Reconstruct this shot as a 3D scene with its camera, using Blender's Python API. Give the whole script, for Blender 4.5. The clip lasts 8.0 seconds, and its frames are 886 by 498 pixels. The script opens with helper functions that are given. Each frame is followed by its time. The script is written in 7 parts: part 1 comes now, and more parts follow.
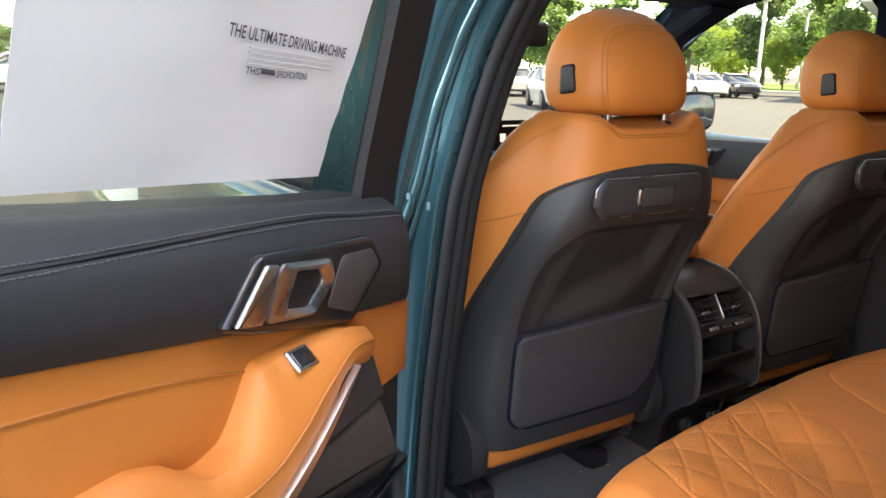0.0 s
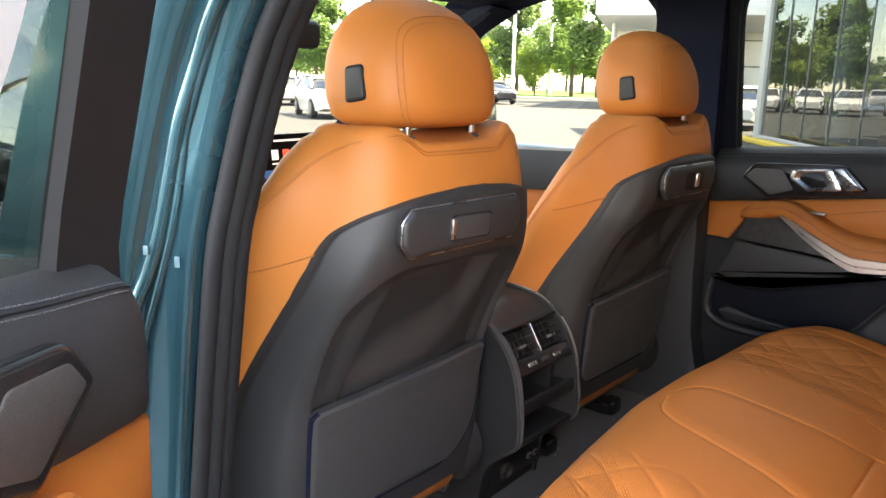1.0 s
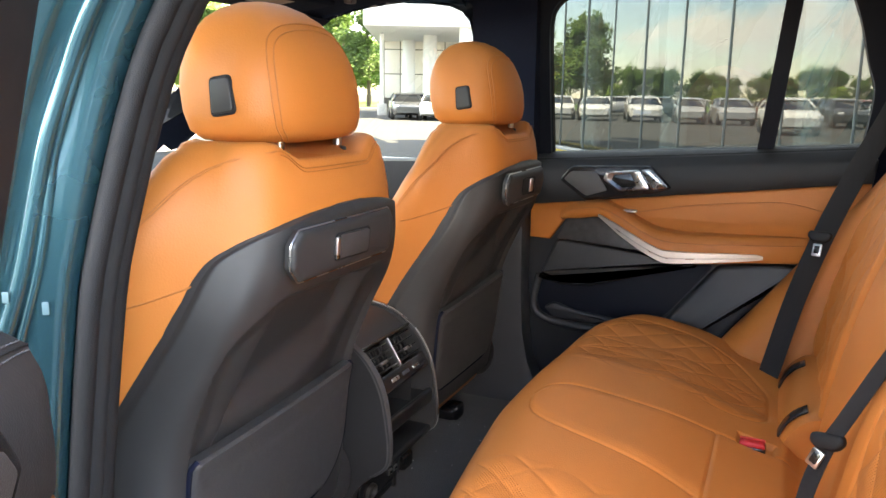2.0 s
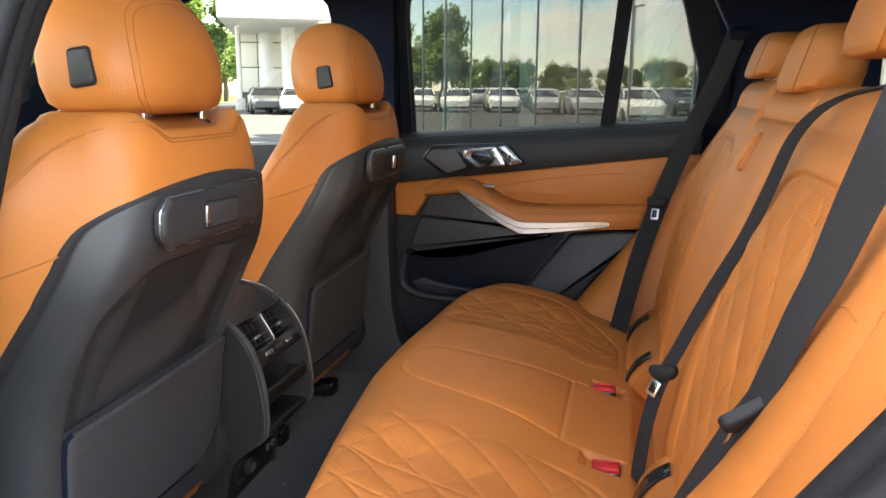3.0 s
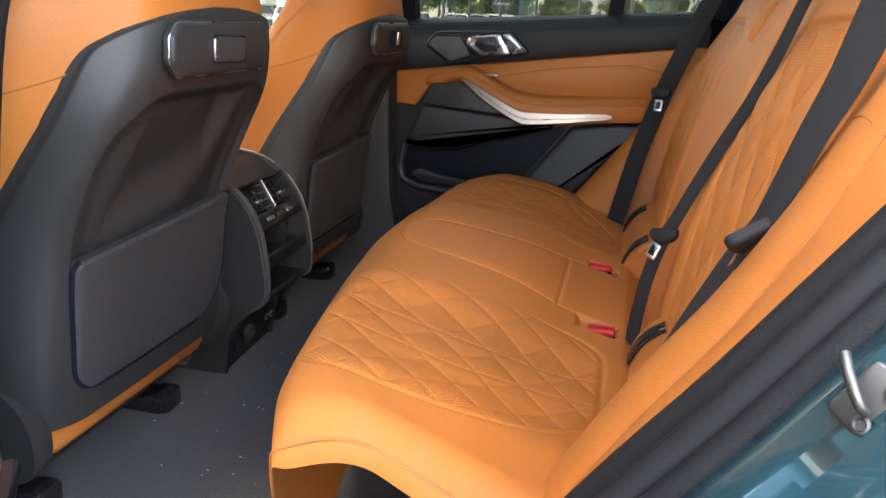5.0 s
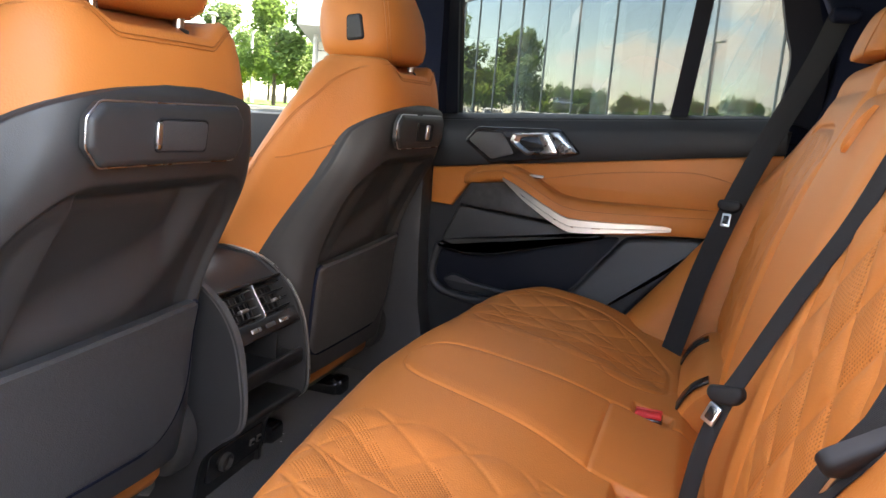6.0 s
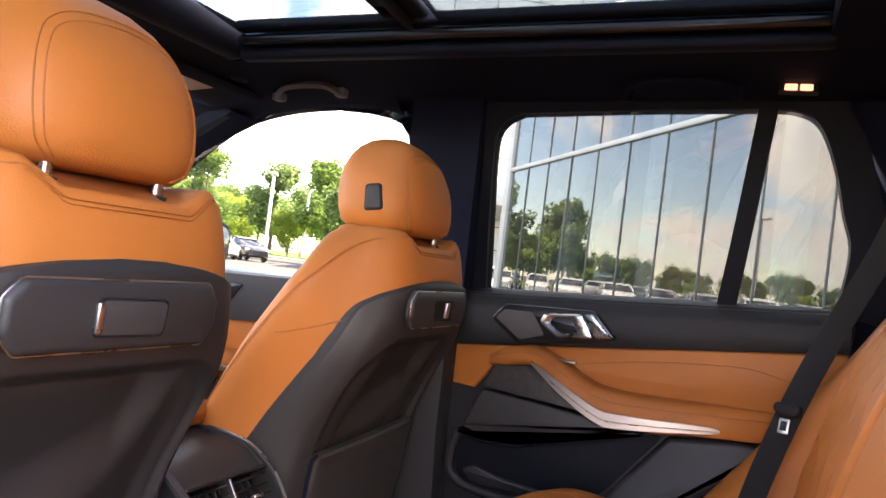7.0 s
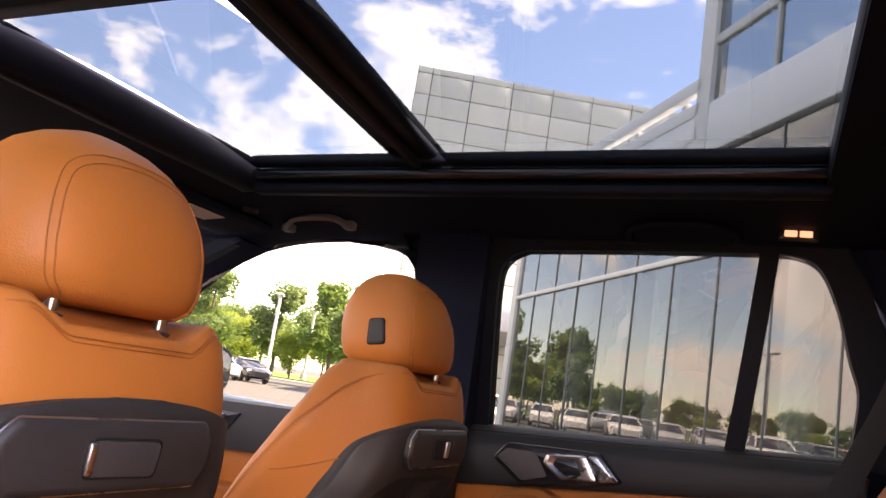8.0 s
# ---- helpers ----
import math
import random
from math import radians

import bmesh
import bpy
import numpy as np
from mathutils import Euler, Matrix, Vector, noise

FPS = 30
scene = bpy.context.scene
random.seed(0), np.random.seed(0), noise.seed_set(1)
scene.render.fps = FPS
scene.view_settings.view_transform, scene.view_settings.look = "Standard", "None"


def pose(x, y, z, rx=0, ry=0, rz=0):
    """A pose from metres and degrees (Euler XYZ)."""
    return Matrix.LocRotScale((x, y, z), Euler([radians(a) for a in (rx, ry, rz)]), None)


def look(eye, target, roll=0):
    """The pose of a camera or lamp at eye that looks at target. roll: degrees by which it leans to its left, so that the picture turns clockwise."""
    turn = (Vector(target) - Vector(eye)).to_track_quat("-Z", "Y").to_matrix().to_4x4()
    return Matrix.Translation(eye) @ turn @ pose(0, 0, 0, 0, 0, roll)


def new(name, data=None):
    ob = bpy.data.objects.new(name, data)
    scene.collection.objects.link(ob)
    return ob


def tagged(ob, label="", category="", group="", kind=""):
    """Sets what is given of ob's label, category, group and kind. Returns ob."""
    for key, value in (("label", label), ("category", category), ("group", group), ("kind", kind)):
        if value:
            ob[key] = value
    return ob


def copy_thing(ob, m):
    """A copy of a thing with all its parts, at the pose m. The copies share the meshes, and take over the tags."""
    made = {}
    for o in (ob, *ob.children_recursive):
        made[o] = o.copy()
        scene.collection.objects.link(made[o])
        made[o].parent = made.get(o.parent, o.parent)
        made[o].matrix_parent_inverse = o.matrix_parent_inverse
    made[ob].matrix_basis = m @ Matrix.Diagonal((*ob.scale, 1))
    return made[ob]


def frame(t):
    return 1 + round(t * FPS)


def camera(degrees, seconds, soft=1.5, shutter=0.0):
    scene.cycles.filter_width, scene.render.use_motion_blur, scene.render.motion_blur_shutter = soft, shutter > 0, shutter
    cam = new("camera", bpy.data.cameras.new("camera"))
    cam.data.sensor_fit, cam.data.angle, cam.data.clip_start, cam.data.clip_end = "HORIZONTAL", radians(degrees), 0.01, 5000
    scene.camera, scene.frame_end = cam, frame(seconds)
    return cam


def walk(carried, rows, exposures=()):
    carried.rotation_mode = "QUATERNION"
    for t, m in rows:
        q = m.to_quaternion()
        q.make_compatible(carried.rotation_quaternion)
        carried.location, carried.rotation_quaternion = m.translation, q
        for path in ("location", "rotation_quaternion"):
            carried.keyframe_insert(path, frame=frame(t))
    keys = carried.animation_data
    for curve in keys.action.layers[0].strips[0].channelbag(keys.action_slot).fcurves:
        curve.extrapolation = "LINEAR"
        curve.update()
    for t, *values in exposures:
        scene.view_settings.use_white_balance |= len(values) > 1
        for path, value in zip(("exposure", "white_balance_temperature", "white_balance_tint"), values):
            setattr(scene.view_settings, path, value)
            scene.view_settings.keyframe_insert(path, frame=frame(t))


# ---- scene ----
cam = camera(59.1, 8.0)
PATH = [
    (0, (-1.397, -0.886, 1.385), (-0.311, 0.73, 0.929), 1.7),
    (0.5, (-1.33, -0.805, 1.401), (-0.041, 0.654, 0.941), 2.0),
    (1, (-1.22, -0.655, 1.376), (0.286, 0.592, 0.955), 1.4),
    (1.5, (-1.197, -0.555, 1.379), (0.487, 0.446, 0.975), 1.3),
    (2, (-1.259, -0.521, 1.375), (0.542, 0.257, 0.988), 0.9),
    (2.2, (-1.275, -0.524, 1.369), (0.561, 0.172, 0.988), 0.8),
    (3.3, (-1.339, -0.55, 1.335), (0.571, -0.141, 0.905), 0.3),
    (3.5, (-1.348, -0.55, 1.326), (0.561, -0.165, 0.871), 0.4),
    (4, (-1.365, -0.551, 1.299), (0.531, -0.189, 0.777), 0.8),
    (4.2, (-1.366, -0.545, 1.286), (0.522, -0.185, 0.733), 1.2),
    (5.3, (-1.341, -0.534, 1.228), (0.526, -0.076, 0.676), 3.4),
    (5.5, (-1.289, -0.54, 1.225), (0.58, -0.036, 0.721), 3.7),
    (6, (-1.103, -0.55, 1.237), (0.77, 0.055, 0.882), 4.6),
    (6.5, (-0.992, -0.558, 1.257), (0.873, 0.14, 1.078), 6.1),
    (7, (-0.949, -0.54, 1.268), (0.902, 0.217, 1.308), 7.1),
    (7.5, (-0.949, -0.54, 1.278), (0.875, 0.251, 1.494), 8.1),
    (8, (-0.954, -0.543, 1.287), (0.846, 0.255, 1.64), 8.8),
]
walk(cam, [(t, look(eye, target, roll)) for t, eye, target, roll in PATH],
     exposures=[(0.0, 4.66, 9100, 18), (1.0, 5.22, 9100, 18), (2.0, 5.38, 8800, 17), (3.5, 5.10, 8700, 15), (5.5, 5.16, 8600, 16), (6.5, 5.38, 8400, 24), (8.0, 4.74, 9700, 42)])

# ---- light ----
SUN_AZ, SUN_EL = 140.0, 58.0     # degrees from +y towards +x, and up
world = bpy.data.worlds.new("sky")
scene.world = world
world.use_nodes = True
wn, wl = world.node_tree.nodes, world.node_tree.links
wn.clear()
w_out = wn.new("ShaderNodeOutputWorld")
w_bg = wn.new("ShaderNodeBackground")
w_bg.inputs["Strength"].default_value = 0.12
w_sky = wn.new("ShaderNodeTexSky")
w_sky.sky_type = "NISHITA"
w_sky.sun_disc = False
w_sky.dust_density = 0.1
w_sky.ozone_density = 4.0
w_sky.sun_elevation = radians(SUN_EL)
w_sky.sun_rotation = radians(SUN_AZ)
w_tc = wn.new("ShaderNodeTexCoord")
w_map = wn.new("ShaderNodeMapping")
w_map.inputs["Scale"].default_value = (1.0, 1.0, 1.9)
w_map.inputs["Location"].default_value = (0.2, 0.9, 0.5)
w_n1 = wn.new("ShaderNodeTexNoise")
w_n1.inputs["Scale"].default_value = 3.6
w_n1.inputs["Detail"].default_value = 12.0
w_n1.inputs["Roughness"].default_value = 0.58
w_n1.inputs["Distortion"].default_value = 0.12
w_ramp = wn.new("ShaderNodeValToRGB")
w_ramp.color_ramp.elements[0].position = 0.500
w_ramp.color_ramp.elements[0].color = (0, 0, 0, 1)
w_ramp.color_ramp.elements[1].position = 0.572
w_ramp.color_ramp.elements[1].color = (1, 1, 1, 1)
w_n2 = wn.new("ShaderNodeTexNoise")
w_n2.inputs["Scale"].default_value = 6.0
w_n2.inputs["Detail"].default_value = 4.0
w_cc = wn.new("ShaderNodeMix")
w_cc.data_type = "RGBA"
w_cc.inputs["A"].default_value = (4.2, 4.6, 5.4, 1)
w_cc.inputs["B"].default_value = (6.9, 6.9, 6.8, 1)
w_mix = wn.new("ShaderNodeMix")
w_mix.data_type = "RGBA"
wl.new(w_tc.outputs["Generated"], w_map.inputs["Vector"])
wl.new(w_map.outputs["Vector"], w_n1.inputs["Vector"])
wl.new(w_map.outputs["Vector"], w_n2.inputs["Vector"])
wl.new(w_n1.outputs["Fac"], w_ramp.inputs["Fac"])
wl.new(w_n2.outputs["Fac"], w_cc.inputs["Factor"])
wl.new(w_ramp.outputs["Color"], w_mix.inputs["Factor"])
wl.new(w_sky.outputs["Color"], w_mix.inputs["A"])
wl.new(w_cc.outputs["Result"], w_mix.inputs["B"])
wl.new(w_mix.outputs["Result"], w_bg.inputs["Color"])
wl.new(w_bg.outputs["Background"], w_out.inputs["Surface"])

sun = new("sun", bpy.data.lights.new("sun", "SUN"))
sun.data.energy = 4.0
sun.data.angle = radians(0.6)
sun.data.color = (1.0, 0.95, 0.86)
sa, se = radians(SUN_AZ), radians(SUN_EL)
sun_from = Vector((math.sin(sa) * math.cos(se), math.cos(sa) * math.cos(se), math.sin(se)))
sun.matrix_world = look(sun_from * 60, (0, 0, 0))


# ---- materials ----
def material(name, color, rough=0.5, metal=0.0, vary=0.12, scale=25.0, bump=0.0, bump_scale=300.0, coat=0.0,
             spec=0.5, stain_shade=0.0, island=False, sheen=0.0):
    m = bpy.data.materials.new(name)
    m.use_nodes = True
    n, l = m.node_tree.nodes, m.node_tree.links
    p = n["Principled BSDF"]
    p.inputs["Metallic"].default_value = metal
    p.inputs["Specular IOR Level"].default_value = spec
    p.inputs["Coat Weight"].default_value = coat
    p.inputs["Coat Roughness"].default_value = 0.06
    p.inputs["Sheen Weight"].default_value = sheen
    tc = n.new("ShaderNodeTexCoord")
    noise_a = n.new("ShaderNodeTexNoise")
    noise_a.inputs["Scale"].default_value = scale
    noise_a.inputs["Detail"].default_value = 5.0
    l.new(tc.outputs["Object"], noise_a.inputs["Vector"])
    mix = n.new("ShaderNodeMix")
    mix.data_type = "RGBA"
    mix.inputs["A"].default_value = (*[c * (1 - vary) for c in color], 1)
    mix.inputs["B"].default_value = (*[min(1.0, c * (1 + vary)) for c in color], 1)
    l.new(noise_a.outputs["Fac"], mix.inputs["Factor"])
    last = mix.outputs["Result"]
    # broad darker blotches: stains, and on the paper painted wrinkle shading
    if stain_shade:
        noise_s = n.new("ShaderNodeTexNoise")
        noise_s.inputs["Scale"].default_value = scale * 0.13
        noise_s.inputs["Detail"].default_value = 3.0
        l.new(tc.outputs["Object"], noise_s.inputs["Vector"])
        m2 = n.new("ShaderNodeMix")
        m2.data_type = "RGBA"
        m2.blend_type = "MULTIPLY"
        m2.inputs["B"].default_value = (1 - stain_shade, 1 - stain_shade, 1 - stain_shade, 1)
        l.new(noise_s.outputs["Fac"], m2.inputs["Factor"])
        l.new(last, m2.inputs["A"])
        last = m2.outputs["Result"]
    if island:
        oi = n.new("ShaderNodeObjectInfo")
        m3 = n.new("ShaderNodeMix")
        m3.data_type = "RGBA"
        m3.blend_type = "MULTIPLY"
        m3.inputs["B"].default_value = (0.86, 0.88, 0.9, 1)
        l.new(oi.outputs["Random"], m3.inputs["Factor"])
        l.new(last, m3.inputs["A"])
        last = m3.outputs["Result"]
    l.new(last, p.inputs["Base Color"])
    rr = n.new("ShaderNodeMapRange")
    rr.inputs["To Min"].default_value = max(0.02, rough - 0.06)
    rr.inputs["To Max"].default_value = min(1.0, rough + 0.06)
    l.new(noise_a.outputs["Fac"], rr.inputs["Value"])
    l.new(rr.outputs["Result"], p.inputs["Roughness"])
    if bump:
        nb = n.new("ShaderNodeTexVoronoi")
        nb.inputs["Scale"].default_value = bump_scale
        l.new(tc.outputs["Object"], nb.inputs["Vector"])
        nn = n.new("ShaderNodeTexNoise")
        nn.inputs["Scale"].default_value = bump_scale * 0.12
        nn.inputs["Detail"].default_value = 3.0
        l.new(tc.outputs["Object"], nn.inputs["Vector"])
        add = n.new("ShaderNodeMath")
        add.operation = "ADD"
        l.new(nb.outputs["Distance"], add.inputs[0])
        l.new(nn.outputs["Fac"], add.inputs[1])
        b = n.new("ShaderNodeBump")
        b.inputs["Strength"].default_value = bump
        b.inputs["Distance"].default_value = 0.0006
        l.new(add.outputs["Value"], b.inputs["Height"])
        l.new(b.outputs["Normal"], p.inputs["Normal"])
    return m


def perforated(name, color, tilt=0.0):
    """Leather with rows of small punched holes."""
    m = material(name, color, 0.6, vary=0.07, scale=12, spec=0.35)
    n, l = m.node_tree.nodes, m.node_tree.links
    p = n["Principled BSDF"]
    tc = n.new("ShaderNodeTexCoord")
    v = n.new("ShaderNodeTexVoronoi")
    v.voronoi_dimensions = "2D"
    v.inputs["Scale"].default_value = 260.0
    v.inputs["Randomness"].default_value = 0.0
    mp = n.new("ShaderNodeMapping")
    mp.inputs["Rotation"].default_value = (radians(tilt), 0, radians(45))
    l.new(tc.outputs["Object"], mp.inputs["Vector"])
    l.new(mp.outputs["Vector"], v.inputs["Vector"])
    r = n.new("ShaderNodeMapRange")
    r.inputs["From Min"].default_value = 0.15
    r.inputs["From Max"].default_value = 0.28
    l.new(v.outputs["Distance"], r.inputs["Value"])
    mx = n.new("ShaderNodeMix")
    mx.data_type = "RGBA"
    mx.inputs["A"].default_value = (*[c * 0.60 for c in color], 1)
    old = p.inputs["Base Color"].links[0].from_socket
    l.new(old, mx.inputs["B"])
    l.new(r.outputs["Result"], mx.inputs["Factor"])
    l.new(mx.outputs["Result"], p.inputs["Base Color"])
    b = n.new("ShaderNodeBump")
    b.inputs["Strength"].default_value = 0.9
    b.inputs["Distance"].default_value = 0.0012
    l.new(r.outputs["Result"], b.inputs["Height"])
    l.new(b.outputs["Normal"], p.inputs["Normal"])
    return m


def pane_material(name, tint, gloss=0.05, rough=0.0, haze=0.0):
    """Thin window glass: tinted see-through with a Fresnel gloss."""
    m = bpy.data.materials.new(name)
    m.use_nodes = True
    n, l = m.node_tree.nodes, m.node_tree.links
    n.clear()
    out = n.new("ShaderNodeOutputMaterial")
    t = n.new("ShaderNodeBsdfTransparent")
    t.inputs["Color"].default_value = (*tint, 1)
    g = n.new("ShaderNodeBsdfGlossy")
    g.inputs["Roughness"].default_value = rough
    lw = n.new("ShaderNodeLayerWeight")
    lw.inputs["Blend"].default_value = 0.5
    pw = n.new("ShaderNodeMath")
    pw.operation = "POWER"
    pw.inputs[1].default_value = 4.0
    f = n.new("ShaderNodeMapRange")
    f.inputs["To Min"].default_value = gloss
    f.inputs["To Max"].default_value = 0.9
    l.new(lw.outputs["Facing"], pw.inputs[0])
    l.new(pw.outputs["Value"], f.inputs["Value"])
    mx = n.new("ShaderNodeMixShader")
    l.new(f.outputs["Result"], mx.inputs["Fac"])
    l.new(t.outputs["BSDF"], mx.inputs[1])
    l.new(g.outputs["BSDF"], mx.inputs[2])
    last = mx.outputs["Shader"]
    # pale diffuse veil that paints haze over the reflections
    if haze:
        d = n.new("ShaderNodeBsdfDiffuse")
        d.inputs["Color"].default_value = (0.62, 0.63, 0.60, 1)
        md = n.new("ShaderNodeMixShader")
        nz = n.new("ShaderNodeTexNoise")
        nz.inputs["Scale"].default_value = 1.3
        dr = n.new("ShaderNodeMapRange")
        dr.inputs["To Min"].default_value = haze * 0.6
        dr.inputs["To Max"].default_value = haze * 1.4
        l.new(nz.outputs["Fac"], dr.inputs["Value"])
        l.new(dr.outputs["Result"], md.inputs["Fac"])
        l.new(last, md.inputs[1])
        l.new(d.outputs["BSDF"], md.inputs[2])
        last = md.outputs["Shader"]
    l.new(last, out.inputs["Surface"])
    return m


def woven(name, color):
    """Seat belt webbing with fine ribs across the strap."""
    m = material(name, color, 0.75, vary=0.45, scale=420, spec=0.25)
    n, l = m.node_tree.nodes, m.node_tree.links
    p = n["Principled BSDF"]
    tc = n.new("ShaderNodeTexCoord")
    w = n.new("ShaderNodeTexWave")
    w.wave_type = "BANDS"
    w.bands_direction = "Z"
    w.inputs["Scale"].default_value = 300.0
    w.inputs["Distortion"].default_value = 1.5
    w.inputs["Detail"].default_value = 2.0
    l.new(tc.outputs["Object"], w.inputs["Vector"])
    mx = n.new("ShaderNodeMix")
    mx.data_type = "RGBA"
    mx.blend_type = "MULTIPLY"
    mx.inputs["B"].default_value = (0.5, 0.5, 0.51, 1)
    l.new(p.inputs["Base Color"].links[0].from_socket, mx.inputs["A"])
    l.new(w.outputs["Fac"], mx.inputs["Factor"])
    l.new(mx.outputs["Result"], p.inputs["Base Color"])
    b = n.new("ShaderNodeBump")
    b.inputs["Strength"].default_value = 0.6
    b.inputs["Distance"].default_value = 0.0008
    b.invert = True
    l.new(w.outputs["Fac"], b.inputs["Height"])
    l.new(b.outputs["Normal"], p.inputs["Normal"])
    return m


def leaves(name, color):
    """Leaves that let part of the light through."""
    m = material(name, color, 0.6, vary=0.45, scale=2.5, spec=0.3)
    n, l = m.node_tree.nodes, m.node_tree.links
    p = n["Principled BSDF"]
    t = n.new("ShaderNodeBsdfTranslucent")
    l.new(p.inputs["Base Color"].links[0].from_socket, t.inputs["Color"])
    mx = n.new("ShaderNodeMixShader")
    mx.inputs["Fac"].default_value = 0.45
    l.new(p.outputs["BSDF"], mx.inputs[1])
    l.new(t.outputs["BSDF"], mx.inputs[2])
    l.new(mx.outputs["Shader"], n["Material Output"].inputs["Surface"])
    return m


def glowing(name, color, strength):
    m = bpy.data.materials.new(name)
    m.use_nodes = True
    p = m.node_tree.nodes["Principled BSDF"]
    p.inputs["Base Color"].default_value = (*color, 1)
    p.inputs["Emission Color"].default_value = (*color, 1)
    p.inputs["Emission Strength"].default_value = strength
    return m


TAN = (0.505, 0.158, 0.0315)
LEATHER = material("tan_leather", TAN, 0.55, vary=0.08, scale=9, bump=0.32, bump_scale=430, stain_shade=0.08, spec=0.4)
PERF = perforated("perforated_tan_leather", TAN)
PERFBACK = perforated("perforated_tan_backrest_leather", TAN, -72.0)
STITCH = material("pressed_tan_stitch_line", tuple(c * 0.97 for c in TAN), 0.65, vary=0.1, scale=300)
SEAM = material("tan_seam_thread", (0.40, 0.127, 0.026), 0.6, vary=0.15, scale=400)
# black plastic with the bluish lens glare put into its colour
ROOFPLASTIC = material("glare_tinted_black_plastic", (0.0062, 0.0078, 0.0130), 0.6, vary=0.12, scale=40, spec=0.15)
PLASTIC = material("black_soft_plastic", (0.0245, 0.0242, 0.0238), 0.5, vary=0.15, scale=40, bump=0.15, bump_scale=900)
PLASTIC2 = material("black_grained_panel", (0.042, 0.0416, 0.0408), 0.45, vary=0.12, scale=60, bump=0.5, bump_scale=700)
# lighter grey that paints the sheen on the console's side panels
SHEENGREY = material("panel_sheen_grey", (0.058, 0.057, 0.056), 0.40, vary=0.08, scale=60, spec=0.5)
CONSOLEGREY = material("grained_console_plastic", (0.020, 0.0205, 0.0215), 0.46, vary=0.12, scale=70, bump=0.5, bump_scale=800)
CONSOLEBLACK = material("black_console_plastic", (0.0085, 0.0087, 0.009), 0.38, vary=0.12, scale=60, bump=0.2, bump_scale=900)
BLACKGLOSS = material("black_gloss_trim", (0.012, 0.012, 0.013), 0.2, vary=0.1)
DOORPLASTIC = material("black_door_plastic", (0.019, 0.0205, 0.0235), 0.5, vary=0.12, scale=40, bump=0.4, bump_scale=800)
DASHLEATHER = material("black_door_leather", (0.020, 0.0208, 0.0222), 0.6, vary=0.1, scale=20, bump=0.4, bump_scale=600, spec=0.35)
GREYTHREAD = material("grey_thread", (0.085, 0.085, 0.09), 0.8, spec=0.2)
# black cloth; its blue cast is lens glare painted into the base colour
LINING = material("glare_tinted_black_lining", (0.0062, 0.0088, 0.0200), 0.9, vary=0.2, scale=200, bump=0.4, bump_scale=900, spec=0.12)
CARPET = material("dark_carpet", (0.033, 0.0325, 0.030), 0.95, vary=0.6, scale=180, bump=1.0, bump_scale=400, stain_shade=0.25, sheen=0.2)
RUBBER = material("black_rubber", (0.009, 0.0095, 0.0105), 0.7, vary=0.2, scale=40, bump=0.5, bump_scale=900, spec=0.3)
GREYRUBBER = material("grey_rubber_seal", (0.015, 0.0155, 0.0165), 0.75, vary=0.2, scale=60, bump=0.25, bump_scale=900, spec=0.25)
TEAL = material("teal_metallic_paint", (0.027, 0.105, 0.130), 0.26, metal=0.72, vary=0.05, scale=4, coat=1.0)
CHROME = material("satin_chrome", (0.55, 0.54, 0.53), 0.28, metal=1.0, vary=0.05)
BRUSHED = material("brushed_aluminium", (0.66, 0.64, 0.61), 0.32, metal=1.0, vary=0.06, scale=90)
STEEL = material("bare_steel", (0.16, 0.16, 0.155), 0.48, metal=1.0, vary=0.15)
MESHGREY = material("grey_speaker_mesh", (0.085, 0.082, 0.080), 0.45, metal=0.5, vary=0.1, scale=500, bump=0.8, bump_scale=900)
WOOD = material("dark_ash_trim", (0.045, 0.043, 0.041), 0.4, vary=0.8, scale=55)
WEBBING = woven("black_belt_webbing", (0.026, 0.027, 0.029))
RED = material("red_release_button", (0.52, 0.010, 0.012), 0.5, vary=0.06)
# the blotches paint soft wrinkle shading into the sheet's colour
PAPER = material("white_paper", (0.66, 0.66, 0.675), 0.75, vary=0.05, scale=9, stain_shade=0.10)
INK = material("black_ink", (0.05, 0.05, 0.055), 0.7)
SCREEN = material("black_screen", (0.006, 0.006, 0.008), 0.35, spec=0.15)
SCREENBLUE = glowing("screen_blue", (0.02, 0.07, 0.20), 0.05)
SCREENRED = glowing("screen_red", (0.6, 0.08, 0.05), 0.06)
SCREENWHITE = glowing("screen_white", (0.7, 0.7, 0.7), 0.05)
LAMPGLOW = glowing("lit_reading_lamp", (1.0, 0.48, 0.32), 0.055)
POSTBLACK = material("black_window_post_trim", (0.014, 0.014, 0.016), 0.55, vary=0.15, scale=30, spec=0.3)
LABEL = material("white_sticker", (0.055, 0.112, 0.128), 0.5, vary=0.1, scale=300)
TAILRED = material("red_lamp_glass", (0.25, 0.01, 0.01), 0.15, coat=0.5)
HANDLEGREY = material("dark_grey_handle_plastic", (0.10, 0.10, 0.106), 0.5, vary=0.1)
BELTGRIP = material("matt_black_grip", (0.010, 0.010, 0.011), 0.55, spec=0.25)
ASPHALT = material("asphalt", (0.060, 0.061, 0.058), 0.9, vary=0.15, scale=3, stain_shade=0.25)
CONCRETE = material("pale_concrete", (0.45, 0.44, 0.42), 0.85, vary=0.08, scale=3)
YELLOWPAINT = material("yellow_kerb_paint", (0.6, 0.42, 0.05), 0.7)
GRASS = material("lawn", (0.09, 0.17, 0.03), 0.9, vary=0.4, scale=6)
LEAF = leaves("green_leaves", (0.135, 0.225, 0.06))
HEDGELEAF = leaves("yellow_green_leaves", (0.26, 0.36, 0.07))
